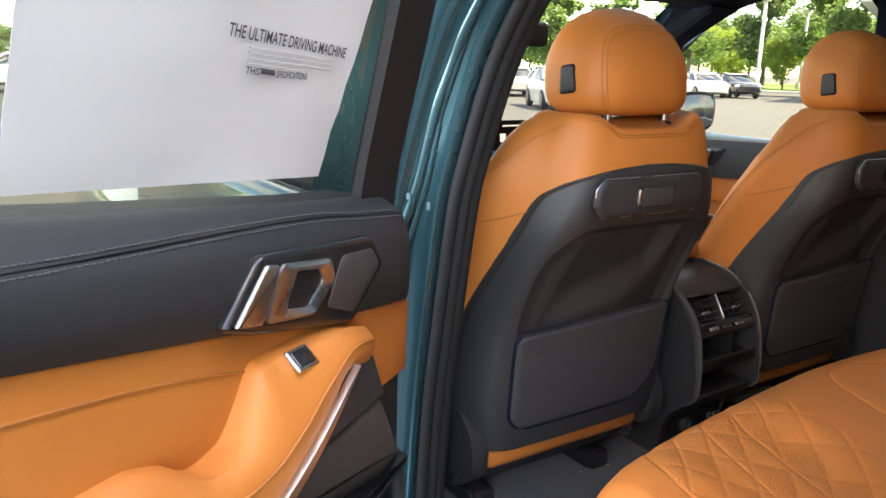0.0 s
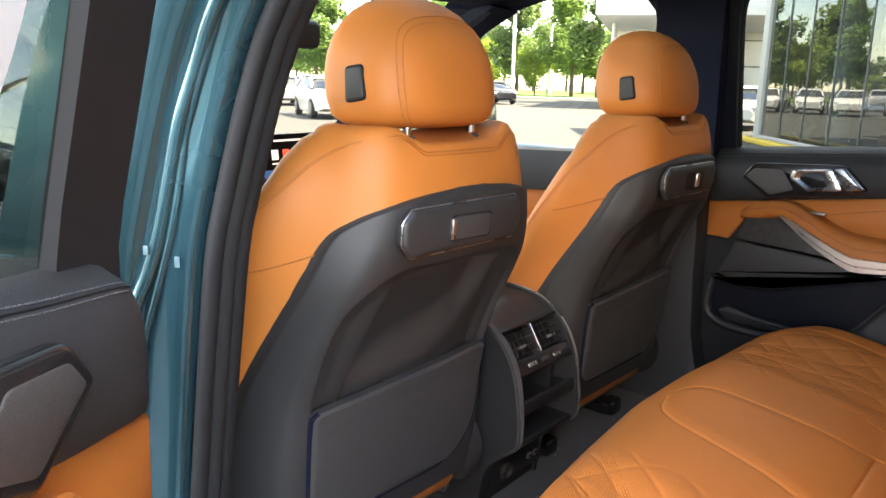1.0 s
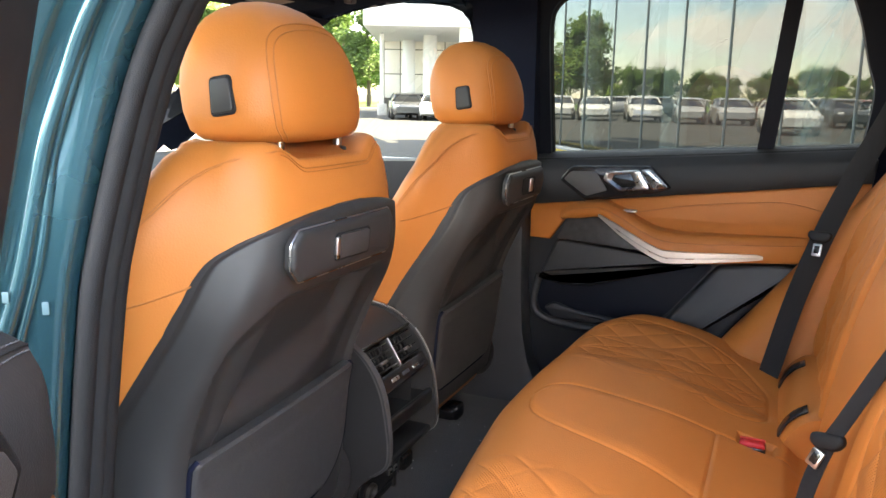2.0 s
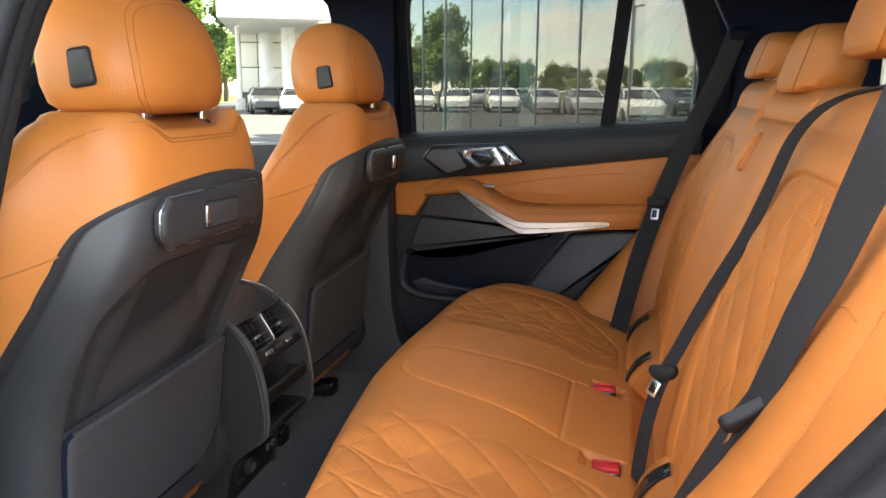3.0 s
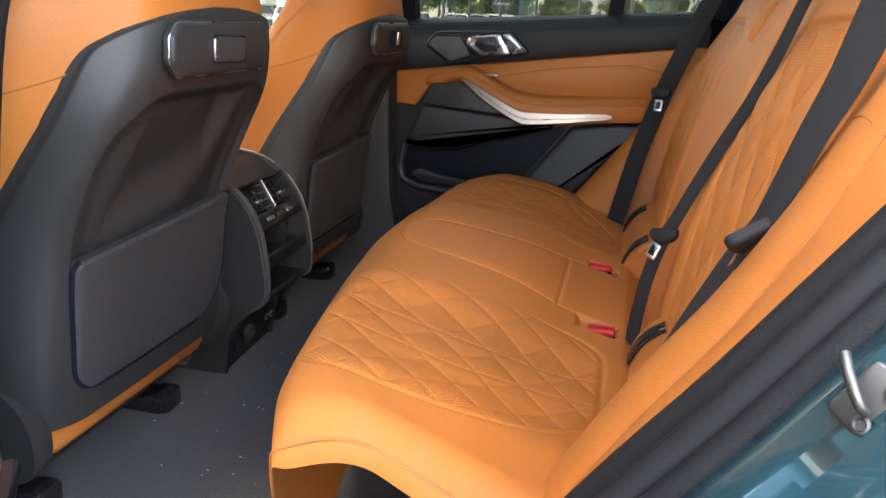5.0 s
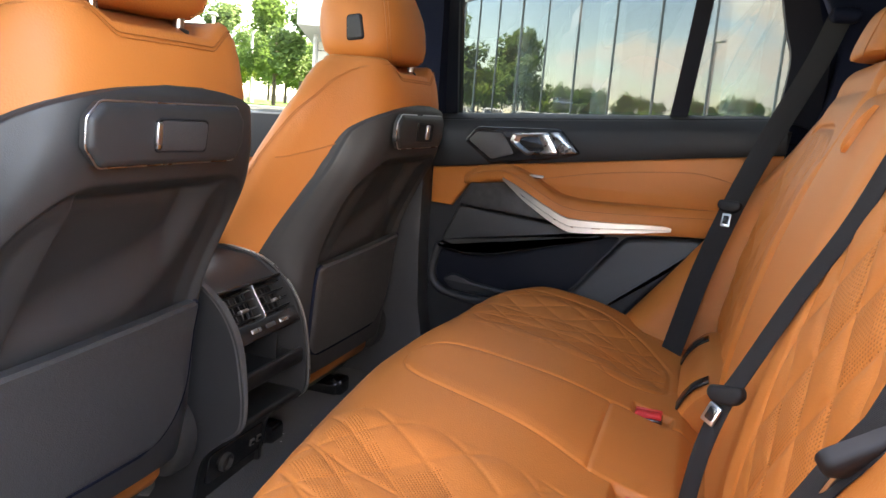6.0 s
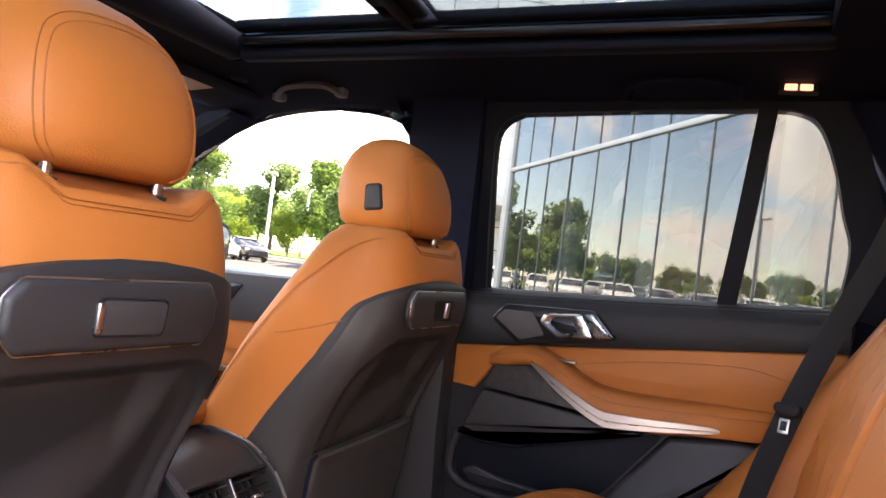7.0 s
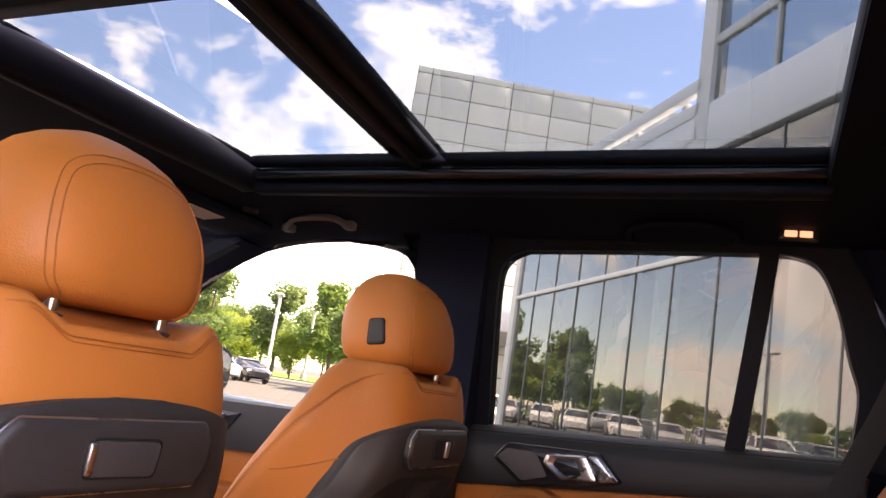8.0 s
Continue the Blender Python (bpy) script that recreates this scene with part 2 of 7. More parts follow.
BARK = material("grey_bark", (0.12, 0.09, 0.07), 0.9, vary=0.3)
POLE = material("pale_pole_paint", (0.62, 0.62, 0.62), 0.5)
WHITEPANEL = material("cream_wall_panel", (0.86, 0.82, 0.73), 0.6, vary=0.03, scale=0.6, island=True)
ALU = material("grey_aluminium_frame", (0.50, 0.52, 0.52), 0.5, metal=0.0, vary=0.05)
MULLION = material("slim_grey_joint", (0.16, 0.18, 0.18), 0.5, vary=0.1)
JOINT = material("dark_panel_joint", (0.10, 0.095, 0.085), 0.8)
CANOPYWHITE = material("white_canopy_paint", (0.7, 0.71, 0.72), 0.6, vary=0.04, scale=1)
# dimness of the rooms is put into this dark surface colour
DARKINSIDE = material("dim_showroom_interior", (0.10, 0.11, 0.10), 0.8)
CARGLASS = material("dark_car_glass", (0.01, 0.012, 0.014), 0.05, spec=0.8)
TYRE = material("tyre_rubber", (0.02, 0.02, 0.02), 0.8)
RIM = material("alloy_rim", (0.4, 0.4, 0.41), 0.3, metal=0.9)
WINDOW = pane_material("tinted_window_glass", (0.130, 0.150, 0.142))
CLEARWIN = pane_material("clear_window_glass", (0.235, 0.258, 0.245))
REARGLASS = pane_material("dark_rear_glass", (0.07, 0.078, 0.075))
ROOFGLASS = pane_material("tinted_roof_glass", (0.060, 0.081, 0.088), gloss=0.03)
# hazy look of the reflections comes from the mixed-in diffuse veil
FACADE = pane_material("coated_facade_glass", (0.34, 0.40, 0.39), gloss=0.17, haze=0.03)

# ---- mesh helpers ----
BASE = {}


def thing(name, at=(0, 0, 0), label="", category="", group="", kind=""):
    ob = new(name)
    ob.empty_display_size = 0.05
    ob.location = at
    BASE[ob.name] = Vector(at)
    return tagged(ob, label, category, group, kind)


def base_of(ob):
    while ob.parent:
        ob = ob.parent
    return BASE[ob.name]


def part(name, data, mat, parent=None, label="", smooth=45, **tags):
    """One mesh object from (vertices, faces), under a thing or a part."""
    vs, fs = data
    off = base_of(parent) if parent else Vector((0, 0, 0))
    me = bpy.data.meshes.new(name)
    me.from_pydata([(v[0] - off.x, v[1] - off.y, v[2] - off.z) for v in vs], [], fs)
    for mm in (mat if isinstance(mat, (list, tuple)) else (mat,)):
        me.materials.append(mm)
    bm = bmesh.new()
    bm.from_mesh(me)
    bmesh.ops.recalc_face_normals(bm, faces=bm.faces)
    bm.to_mesh(me)
    bm.free()
    if smooth:
        me.polygons.foreach_set("use_smooth", [True] * len(me.polygons))
        me.set_sharp_from_angle(angle=radians(smooth))
    ob = new(name, me)
    ob.parent = parent
    return tagged(ob, label, **tags)


def merge(*datas):
    vs, fs = [], []
    for v, f in datas:
        k = len(vs)
        vs += list(v)
        fs += [tuple(i + k for i in g) for g in f]
    return vs, fs


def moved(data, m):
    return [tuple(m @ Vector(v)) for v in data[0]], data[1]


def grid(fn, us, vs, thick=None):
    """A sheet from fn(u, v); with thick, a vector, it is closed into a slab."""
    nu, nv = len(us), len(vs)
    pts = [tuple(fn(u, v)) for u in us for v in vs]
    fs = [(i * nv + j, (i + 1) * nv + j, (i + 1) * nv + j + 1, i * nv + j + 1) for i in range(nu - 1) for j in range(nv - 1)]
    if thick is not None:
        k, tv = len(pts), Vector(thick)
        pts += [tuple(Vector(p) + tv) for p in pts]
        fs += [tuple(reversed([a + k for a in f])) for f in fs]
        rim = [i * nv for i in range(nu)] + [(nu - 1) * nv + j for j in range(1, nv)]
        rim += [i * nv + nv - 1 for i in range(nu - 2, -1, -1)] + [j for j in range(nv - 2, 0, -1)]
        for a, b in zip(rim, rim[1:] + rim[:1]):
            fs.append((a, b, b + k, a + k))
    return pts, fs


def loft(rings, cap=True):
    n = len(rings[0])
    vs = [tuple(p) for r in rings for p in r]
    fs = [(i * n + j, i * n + (j + 1) % n, (i + 1) * n + (j + 1) % n, (i + 1) * n + j)
          for i in range(len(rings) - 1) for j in range(n)]
    if cap:
        fs.append(tuple(range(n - 1, -1, -1)))
        fs.append(tuple((len(rings) - 1) * n + j for j in range(n)))
    return vs, fs


def spline(points, n):
    """n points evenly along a Catmull-Rom curve through points."""
    p = [Vector(q) for q in points]
    out = []
    k = len(p) - 1
    for a in range(n):
        f = a / (n - 1) * k
        i = min(int(f), k - 1)
        t = f - i
        p0, p1, p2, p3 = p[max(i - 1, 0)], p[i], p[i + 1], p[min(i + 2, k)]
        out.append(0.5 * ((2 * p1) + (p2 - p0) * t + (2 * p0 - 5 * p1 + 4 * p2 - p3) * t * t + (3 * p1 - p0 - 3 * p2 + p3) * t ** 3))
    return out


def tube(points, r, n=8):
    """A round bar along points; r may be a list."""
    pts = [Vector(p) for p in points]
    rings, up = [], None
    for i, p in enumerate(pts):
        d = (pts[min(i + 1, len(pts) - 1)] - pts[max(i - 1, 0)]).normalized()
        if up is None:
            up = d.orthogonal().normalized()
        up = (up - d * up.dot(d)).normalized()
        side = d.cross(up)
        rad = r[i] if isinstance(r, (list, tuple)) else r
        rings.append([p + (up * math.cos(2 * math.pi * k / n) + side * math.sin(2 * math.pi * k / n)) * rad for k in range(n)])
    return loft(rings)


def band(points, wide, thick, crown=0.0):
    """A flat strap along points; wide is the vector across it or a list of them."""
    pts = [Vector(p) for p in points]
    rings = []
    for i, p in enumerate(pts):
        d = (pts[min(i + 1, len(pts) - 1)] - pts[max(i - 1, 0)]).normalized()
        w = Vector(wide[i]) if isinstance(wide[0], (list, tuple, Vector)) else Vector(wide)
        h = d.cross(w).normalized() * thick / 2
        w = w / 2
        rings.append([p - w + h * 0.4, p - w * 0.9 + h, p + w * 0.9 + h, p + w + h * 0.4, p + w - h * 0.4, p + w * 0.9 - h, p - w * 0.9 - h, p - w - h * 0.4])
    return loft(rings)


def rounded(poly, r, k=4):
    """A polygon with its corners rounded; r a number or one per corner."""
    out, n = [], len(poly)
    for i in range(n):
        a, b, c = Vector(poly[i - 1]), Vector(poly[i]), Vector(poly[(i + 1) % n])
        rr = r[i] if isinstance(r, (list, tuple)) else r
        u, v = (a - b), (c - b)
        t = min(rr, u.length * 0.45, v.length * 0.45)
        p, q = b + u.normalized() * t, b + v.normalized() * t
        for j in range(k + 1):
            s = j / k
            out.append(tuple((p * (1 - s) ** 2 + b * 2 * s * (1 - s) + q * s * s)))
    return out


def slab(poly, h, m=None, edge=0.004, inset=None):
    """A plate from a 2D outline: thickness h along local z, with a softened upper edge."""
    inset = edge if inset is None else inset
    cx, cy = sum(p[0] for p in poly) / len(poly), sum(p[1] for p in poly) / len(poly)
    size = max(max(abs(p[0] - cx), abs(p[1] - cy)) for p in poly)

    def shrink(d):
        n, out = len(poly), []
        for i in range(n):
            a, b, c = Vector(poly[i - 1]), Vector(poly[i]), Vector(poly[(i + 1) % n])
            t = (c - a)
            if t.length < 1e-9:
                out.append(b)
                continue
            nrm = Vector((-t.y, t.x)).normalized()
            out.append(b + nrm * d)
        return out
    area = sum(poly[i - 1][0] * poly[i][1] - poly[i][0] * poly[i - 1][1] for i in range(len(poly)))
    sgn = 1 if area > 0 else -1
    rings = [[(p[0], p[1], 0) for p in poly], [(p[0], p[1], h - edge) for p in poly],
             [(p[0], p[1], h - edge * 0.3) for p in shrink(sgn * inset * 0.3)], [(p[0], p[1], h) for p in shrink(sgn * inset)]]
    d = loft(rings)
    return moved(d, m) if m else d


def box(lo, hi, b=0.005, m=None):
    """A box with rounded vertical and horizontal edges."""
    x0, y0, z0 = lo
    x1, y1, z1 = hi
    b = min(b, (x1 - x0) * 0.45, (y1 - y0) * 0.45, (z1 - z0) * 0.45)
    rings = []
    for z, s in ((z0, b), (z0 + b * 0.3, b * 0.3), (z0 + b, 0), (z1 - b, 0), (z1 - b * 0.3, b * 0.3), (z1, b)):
        pl = rounded([(x0 + s, y0 + s), (x1 - s, y0 + s), (x1 - s, y1 - s), (x0 + s, y1 - s)], b, 2)
        rings.append([(p[0], p[1], z) for p in pl])
    d = loft(rings)
    return moved(d, m) if m else d


def lathe(profile, n=24, m=None):
    rings = [[(r * math.cos(2 * math.pi * k / n), r * math.sin(2 * math.pi * k / n), z) for k in range(n)] for r, z in profile]
    d = loft(rings)
    return moved(d, m) if m else d


def plate_frame(o, u, v):
    """Local x along u, local y along v, local z out of the plate."""
    u, v = Vector(u).normalized(), Vector(v)
    v = (v - u * v.dot(u)).normalized()
    w = u.cross(v)
    return Matrix(((u.x, v.x, w.x, o[0]), (u.y, v.y, w.y, o[1]), (u.z, v.z, w.z, o[2]), (0, 0, 0, 1)))


def lerp_table(t, z):
    if z <= t[0][0]:
        return t[0][1]
    for i in range(len(t) - 1):
        (a, va), (b, vb) = t[i], t[i + 1]
        if z <= b:
            k = (vb - va) / (b - a)
            k0 = (va - t[i - 1][1]) / (a - t[i - 1][0]) if i else k
            k1 = (t[i + 2][1] - vb) / (t[i + 2][0] - b) if i + 2 < len(t) else k
            m0 = 0.0 if k0 * k <= 0 else 2 * k0 * k / (k0 + k)
            m1 = 0.0 if k1 * k <= 0 else 2 * k1 * k / (k1 + k)
            h = b - a
            s = (z - a) / h
            return (va * (1 + 2 * s) * (1 - s) ** 2 + m0 * h * s * (1 - s) ** 2 + vb * s * s * (3 - 2 * s) + m1 * h * s * s * (s - 1))
    return t[-1][1]


def smooth01(a, b, x):
    t = max(0.0, min(1.0, (x - a) / (b - a)))
    return t * t * (3 - 2 * t)


def steps(a, b, n):
    return [a + (b - a) * i / (n - 1) for i in range(n)]

# ---- car: front seats ----
Y0 = [(0.64, 0.150), (0.70, 0.138), (0.925, 0.112), (1.19, 0.0), (1.24, -0.006), (1.31, 0.012)]
HALF = [(0.64, 0.20), (0.80, 0.220), (0.95, 0.212), (1.10, 0.194), (1.19, 0.172), (1.25, 0.163), (1.29, 0.158), (1.31, 0.152)]
WING = [(0.64, 0.25), (0.80, 0.275), (1.10, 0.275), (1.20, 0.264), (1.24, 0.243), (1.27, 0.212), (1.29, 0.182), (1.31, 0.155)]
DEEP = [(0.64, 0.20), (1.10, 0.20), (1.25, 0.16), (1.31, 0.13)]


def seat_outline(z):
    a, b, d, y = lerp_table(HALF, z), lerp_table(WING, z), lerp_table(DEEP, z), lerp_table(Y0, z)
    r = smooth01(1.10, 1.28, z)          # the corners grow rounder towards the shoulders
    return [(0, y, z), ((0.55 - 0.12 * r) * a, y + 0.001 + 0.002 * r, z), ((0.9 - 0.06 * r) * a, y + 0.007 + 0.010 * r, z), (a + 0.008, y + 0.032 + 0.014 * r, z),
            (a + (b - a) * 0.48, y + (0.45 + 0.06 * r) * d, z), (b, y + 0.8 * d, z), (b - 0.03, y + d, z), (b * 0.5, y + d * 0.93, z), (0, y + d * 0.9, z)]


def seat_ring(z, n=26, k=1.0, lift=0.0):
    half = spline(seat_outline(z), n)
    mid = Vector((0, lerp_table(Y0, z) + lerp_table(DEEP, z) * 0.5, z))
    ring = [Vector(p) for p in half] + [Vector((-p.x, p.y, p.z)) for p in reversed(half[1:-1])]
    # the leather stays clear of the hard shell behind it
    floor_y = lerp_table(Y0, z) + 0.062 * smooth01(1.19, 1.14, z)
    ring = [Vector((p.x, max(p.y, floor_y), p.z)) for p in ring]
    return [mid + (p - mid) * k + Vector((0, 0, lift)) for p in ring]


ARC = {}


def on_arc(z, dist):
    """The point of the half outline at the height z, dist metres along it from the middle of the rear."""
    key = round(z, 4)
    if key not in ARC:
        pts = spline(seat_outline(z), 90)
        run = [0.0]
        for p, q in zip(pts, pts[1:]):
            run.append(run[-1] + (q - p).length)
        ARC[key] = (pts, run)
    pts, run = ARC[key]
    for i in range(len(run) - 1):
        if dist <= run[i + 1]:
            f = (dist - run[i]) / max(run[i + 1] - run[i], 1e-9)
            return pts[i] * (1 - f) + pts[i + 1] * f
    return pts[-1].copy()


REACH = [(0.66, 0.325), (0.80, 0.330), (0.92, 0.302), (1.00, 0.280), (1.08, 0.260), (1.14, 0.242), (1.18, 0.222), (1.205, 0.185), (1.222, 0.142), (1.232, 0.09), (1.237, 0.03)]


def shell_point(s, z):
    """s runs from -1 to 1 across the rear of the backrest shell at the height z."""
    q = on_arc(z, abs(s) * lerp_table(REACH, z)).copy()
    side = smooth01(0.80, 1.10, q.x / max(lerp_table(HALF, z), 0.01))
    edge = smooth01(1.0, 0.93, abs(s)) * smooth01(1.238, 1.225, z)
    q += Vector((0.010 * side, -0.010 * (1 - side), 0)) * (0.35 + 0.65 * edge)
    x = q.x if s >= 0 else -q.x
    # recessed middle under a rounded arch, and a deeper scoop in it
    cut = max(0.0, abs(x) - 0.103) ** 2 + max(0.0, z - 1.046) ** 2
    inside = 0.085 - math.sqrt(cut)
    inner = smooth01(-0.0055, 0.0055, inside) * smooth01(0.890, 0.925, z)
    crest = -0.122 - (1.11 - z) * 0.10
    foot = 0.905 + 0.080 * max(0.0, (x + 0.12) / 0.22) ** 1.4
    scoop = smooth01(crest, crest + 0.009, x) * smooth01(0.128, 0.088, x) * smooth01(foot, foot + 0.095, z) * smooth01(1.128, 1.114, z)
    rise = smooth01(crest - 0.060, crest, x) * smooth01(0.16, 0.05, x) * smooth01(1.13, 1.10, z) * smooth01(0.90, 0.96, z)
    q.y += (0.013 + 0.011 * smooth01(0.0, 0.03, inside) - 0.014 * rise + 0.030 * scoop) * inner
    return Vector((x, q.y, z))


def shell_y(x, z):
    """Depth of the shell's rear face at x."""
    lo, hi = 0.0, 1.0
    for _ in range(14):
        mid = (lo + hi) / 2
        if shell_point(mid, z).x < abs(x):
            lo = mid
        else:
            hi = mid
    return shell_point(math.copysign(lo, x), z).y


def pocket_x(v):
    """Left and right ends of the pocket panel at v, from 0 at its foot to 1 at its top."""
    h = 0.185
    out = []
    for side, r in ((-1, 0.040), (1, 0.095)):
        up = v * h
        cut = r - math.sqrt(max(0.0, r * r - (r - up) ** 2)) if up < r else 0.0
        top = 0.010 - math.sqrt(max(0.0, 0.010 ** 2 - (0.010 - (h - up)) ** 2)) if h - up < 0.010 else 0.0
        out.append(side * (0.188 + 0.004 * v - cut - top))
    return out


def pocket_point(u, v, lift):
    a, b = pocket_x(v)
    x = a + (b - a) * u
    z = 0.742 + 0.185 * v + 0.016 * v * (x + 0.19) / 0.38
    return Vector((x, shell_y(x, min(z, 0.895)) - 0.118 * max(0.0, z - 0.895) * 1.6 - lift, z))


def shoulder(x, z):
    """The shoulders rise and the middle of the top edge dips below them."""
    return (0.023 * smooth01(0.074, 0.120, abs(x)) - 0.009) * smooth01(1.235, 1.285, z)


def front_seat(cx, label):
    seat = thing("front_seat", (cx, 0.35, 0.56), label, "car seat", "front seats")

    def at(d):
        return [(v[0] + cx, v[1], v[2]) for v in d[0]], d[1]
    rows = [0.64, 0.70, 0.76, 0.82, 0.88, 0.94, 1.0, 1.05, 1.1, 1.14, 1.18, 1.21, 1.24, 1.265, 1.285]
    rings = [[Vector((p.x, p.y, p.z + shoulder(p.x, z))) for p in seat_ring(z)] for z in rows]
    for z, k in ((1.293, 0.98), (1.300, 0.945), (1.304, 0.87), (1.303, 0.65)):
        ring = seat_ring(1.295, k=k)
        # the shoulders stand a little above the middle of the top edge
        rings.append([Vector((p.x, p.y, z + shoulder(p.x, z))) for p in ring])
    back = part("backrest", at(loft(rings)), LEATHER, seat)
    # shell
    zs = steps(0.70, 1.19, 190) + [1.195, 1.2, 1.205, 1.21, 1.215, 1.219, 1.222, 1.225, 1.228, 1.231, 1.233, 1.235, 1.2365, 1.2375]
    d = grid(lambda z, s: shell_point(s, z), zs, steps(-1, 1, 241), (0, 0.02, 0))
    part("back_shell", at(d), PLASTIC, seat, "black moulded plastic backrest shell with a recessed middle")
    # pocket panel
    soft = [0, 0.004, 0.012, 0.025] + steps(0.05, 0.95, 30) + [0.975, 0.988, 0.996, 1]
    d = grid(lambda u, v: pocket_point(u, v, 0.0015 + 0.0045 * smooth01(0.0, 0.018, min(u, 1 - u)) * smooth01(0.0, 0.03, min(v, 1 - v))), soft, soft, (0, 0.016, 0))
    pk = part("pocket_panel", at(d), PLASTIC2, seat, "flat black magazine pocket panel")
    edge = [pocket_point(0, v, 0.0008) for v in steps(1, 0, 26)] + [pocket_point(u, 0, 0.0008) for u in steps(0.05, 0.95, 12)] + [pocket_point(1, v, 0.0008) for v in steps(0, 1, 26)]
    part("pocket_edge", at(tube(edge, 0.0036, 6)), LINING, pk)
    # grip bar with its release button
    m = plate_frame((cx - 0.021, -0.006, 1.189), (1, 0, 0), (0, -0.06, 1))
    out = rounded([(-0.127, -0.014), (-0.110, -0.033), (0.110, -0.033), (0.124, -0.014), (0.124, 0.014), (0.110, 0.030), (-0.110, 0.030), (-0.127, 0.014)], 0.004, 3)
    part("grip_bar", slab(out, 0.014, m, 0.006, 0.008), PLASTIC, seat, "black grip bar across the backrest")
    part("grip_frame", tube([tuple(m @ Vector((p[0] * 1.004, p[1] * 1.012, 0.0075))) for p in out + out[:1]], 0.0011, 6), CHROME, seat, "thin satin chrome frame")
    m2 = m @ Matrix.Translation((-0.004, -0.002, 0.0142))
    far = cx > 0
    part("release_button", slab(rounded([(-0.034, -0.015), (0.046, -0.017), (0.048, 0.014), (-0.032, 0.016)], 0.006, 3), 0.0008 if far else 0.003, m2, 0.0005), RUBBER if far else PLASTIC2, seat, "black release button")
    part("button_groove", tube([tuple(m2 @ Vector((p[0], p[1], 0.001))) for p in (lambda q: q + q[:1])(rounded([(-0.036, -0.0165), (0.048, -0.0185), (0.050, 0.0155), (-0.034, 0.0175)], 0.006, 3))], 0.0012, 5), RUBBER, seat)
    part("release_lever", box((0.010 if far else -0.038, -0.014, 0.0), (0.026 if far else -0.030, 0.014, 0.0055), 0.002, m2), CHROME, seat, "chrome lever")
    # head restraint
    rings = []
    prof = [(1.312, 0.088, 0.052, 0.150), (1.316, 0.110, 0.034, 0.170), (1.327, 0.124, 0.022, 0.184), (1.35, 0.129, 0.018, 0.192), (1.38, 0.128, 0.020, 0.197),
            (1.405, 0.122, 0.025, 0.198), (1.428, 0.112, 0.034, 0.195), (1.449, 0.097, 0.046, 0.189), (1.466, 0.079, 0.061, 0.179), (1.479, 0.057, 0.080, 0.165), (1.487, 0.033, 0.099, 0.147), (1.4895, 0.012, 0.113, 0.130)]
    for z, w, r, f in prof:
        cy, dy = (r + f) / 2, (f - r) / 2
        ring = []
        for k in range(44):
            a = 2 * math.pi * k / 44
            c, s = math.cos(a), math.sin(a)
            ring.append((w * math.copysign(abs(c) ** 0.70, c), cy + dy * math.copysign(abs(s) ** 0.70, s), z))
        rings.append(ring)
    hr = part("headrest", at(loft(rings)), LEATHER, seat, "tan leather head restraint")

    def on_head(x, z, lift=0.001):
        w, r, f = [lerp_table([(q[0], q[i]) for q in prof], z) for i in (1, 2, 3)]
        cy, dy = (r + f) / 2, (f - r) / 2
        k = max(0.0, 1 - (abs(x) / w) ** 2.857) ** (1 / 2.857)
        return Vector((cx + x, cy - dy * k - lift, z))
    for off in (0.0, 0.007):
        out = [(-0.078, 1.317), (-0.094, 1.329), (-0.101, 1.350), (-0.102, 1.385), (-0.096, 1.415), (-0.083, 1.439), (-0.058, 1.454), (-0.02, 1.460)]
        out = [(x + off, z - off * smooth01(1.42, 1.46, z)) for x, z in out]
        out += [(-x, z) for x, z in reversed(out)]
        part("seam", tube([on_head(q.x, q.y, 0.0) for q in spline([(x, z, 0) for x, z in out], 64)], 0.0009, 5), SEAM, hr)
    for xx in (-0.069, 0.069):
        part("headrest_post", tube([(cx + xx, 0.055, 1.27), (cx + xx, 0.052, 1.335)], 0.0065, 12), CHROME, seat, "chrome post")
        part("post_collar", lathe([(0.013, 0), (0.013, 0.004), (0.009, 0.006)], 16, Matrix.Translation((cx + xx, 0.054, 1.2975))), PLASTIC, seat)
    # side button of the head restraint
    m = plate_frame((cx - 0.1262, 0.092, 1.370), (0.10, -1, 0.16), (0.07, 0.16, 1))
    part("headrest_button", slab(rounded([(-0.015, -0.021), (0.015, -0.021), (0.013, 0.021), (-0.012, 0.021)], 0.006, 3), 0.005, m, 0.002), PLASTIC, hr, "black plastic folding button")
    part("button_surround", slab(rounded([(-0.0175, -0.0235), (0.0175, -0.0235), (0.0155, 0.0235), (-0.0145, 0.0235)], 0.007, 3), 0.0025, m, 0.001), RUBBER, hr)
    # shoulder seams
    for side in (-1, 1):
        for k in (0.0, 0.0045):
            line = []
            for z in steps(0.95, 1.294, 40):
                p = on_arc(z, lerp_table([(0.95, 0.405), (1.1, 0.378), (1.2, 0.322), (1.25, 0.262), (1.28, 0.195), (1.29, 0.150), (1.294, 0.118)], z) + k)
                line.append((cx + side * (p.x + 0.0003), p.y - 0.0003, z + shoulder(p.x, z)))
            part("seam", tube(line, 0.0008, 5), SEAM, back)
        line = [tuple(Vector((side * spline(seat_outline(z), 80)[i].x + cx, spline(seat_outline(z), 80)[i].y, z))) for i, z in
                zip([int(v) for v in steps(33, 47, 14)], steps(1.168, 1.128, 14))]
        part("seam", tube(line, 0.0013, 5), SEAM, back)
    for k in (0.0, 0.0045):
        line = []
        for x in steps(-0.118, 0.118, 40):
            z = 1.294 - k
            p = on_arc(z, abs(x))
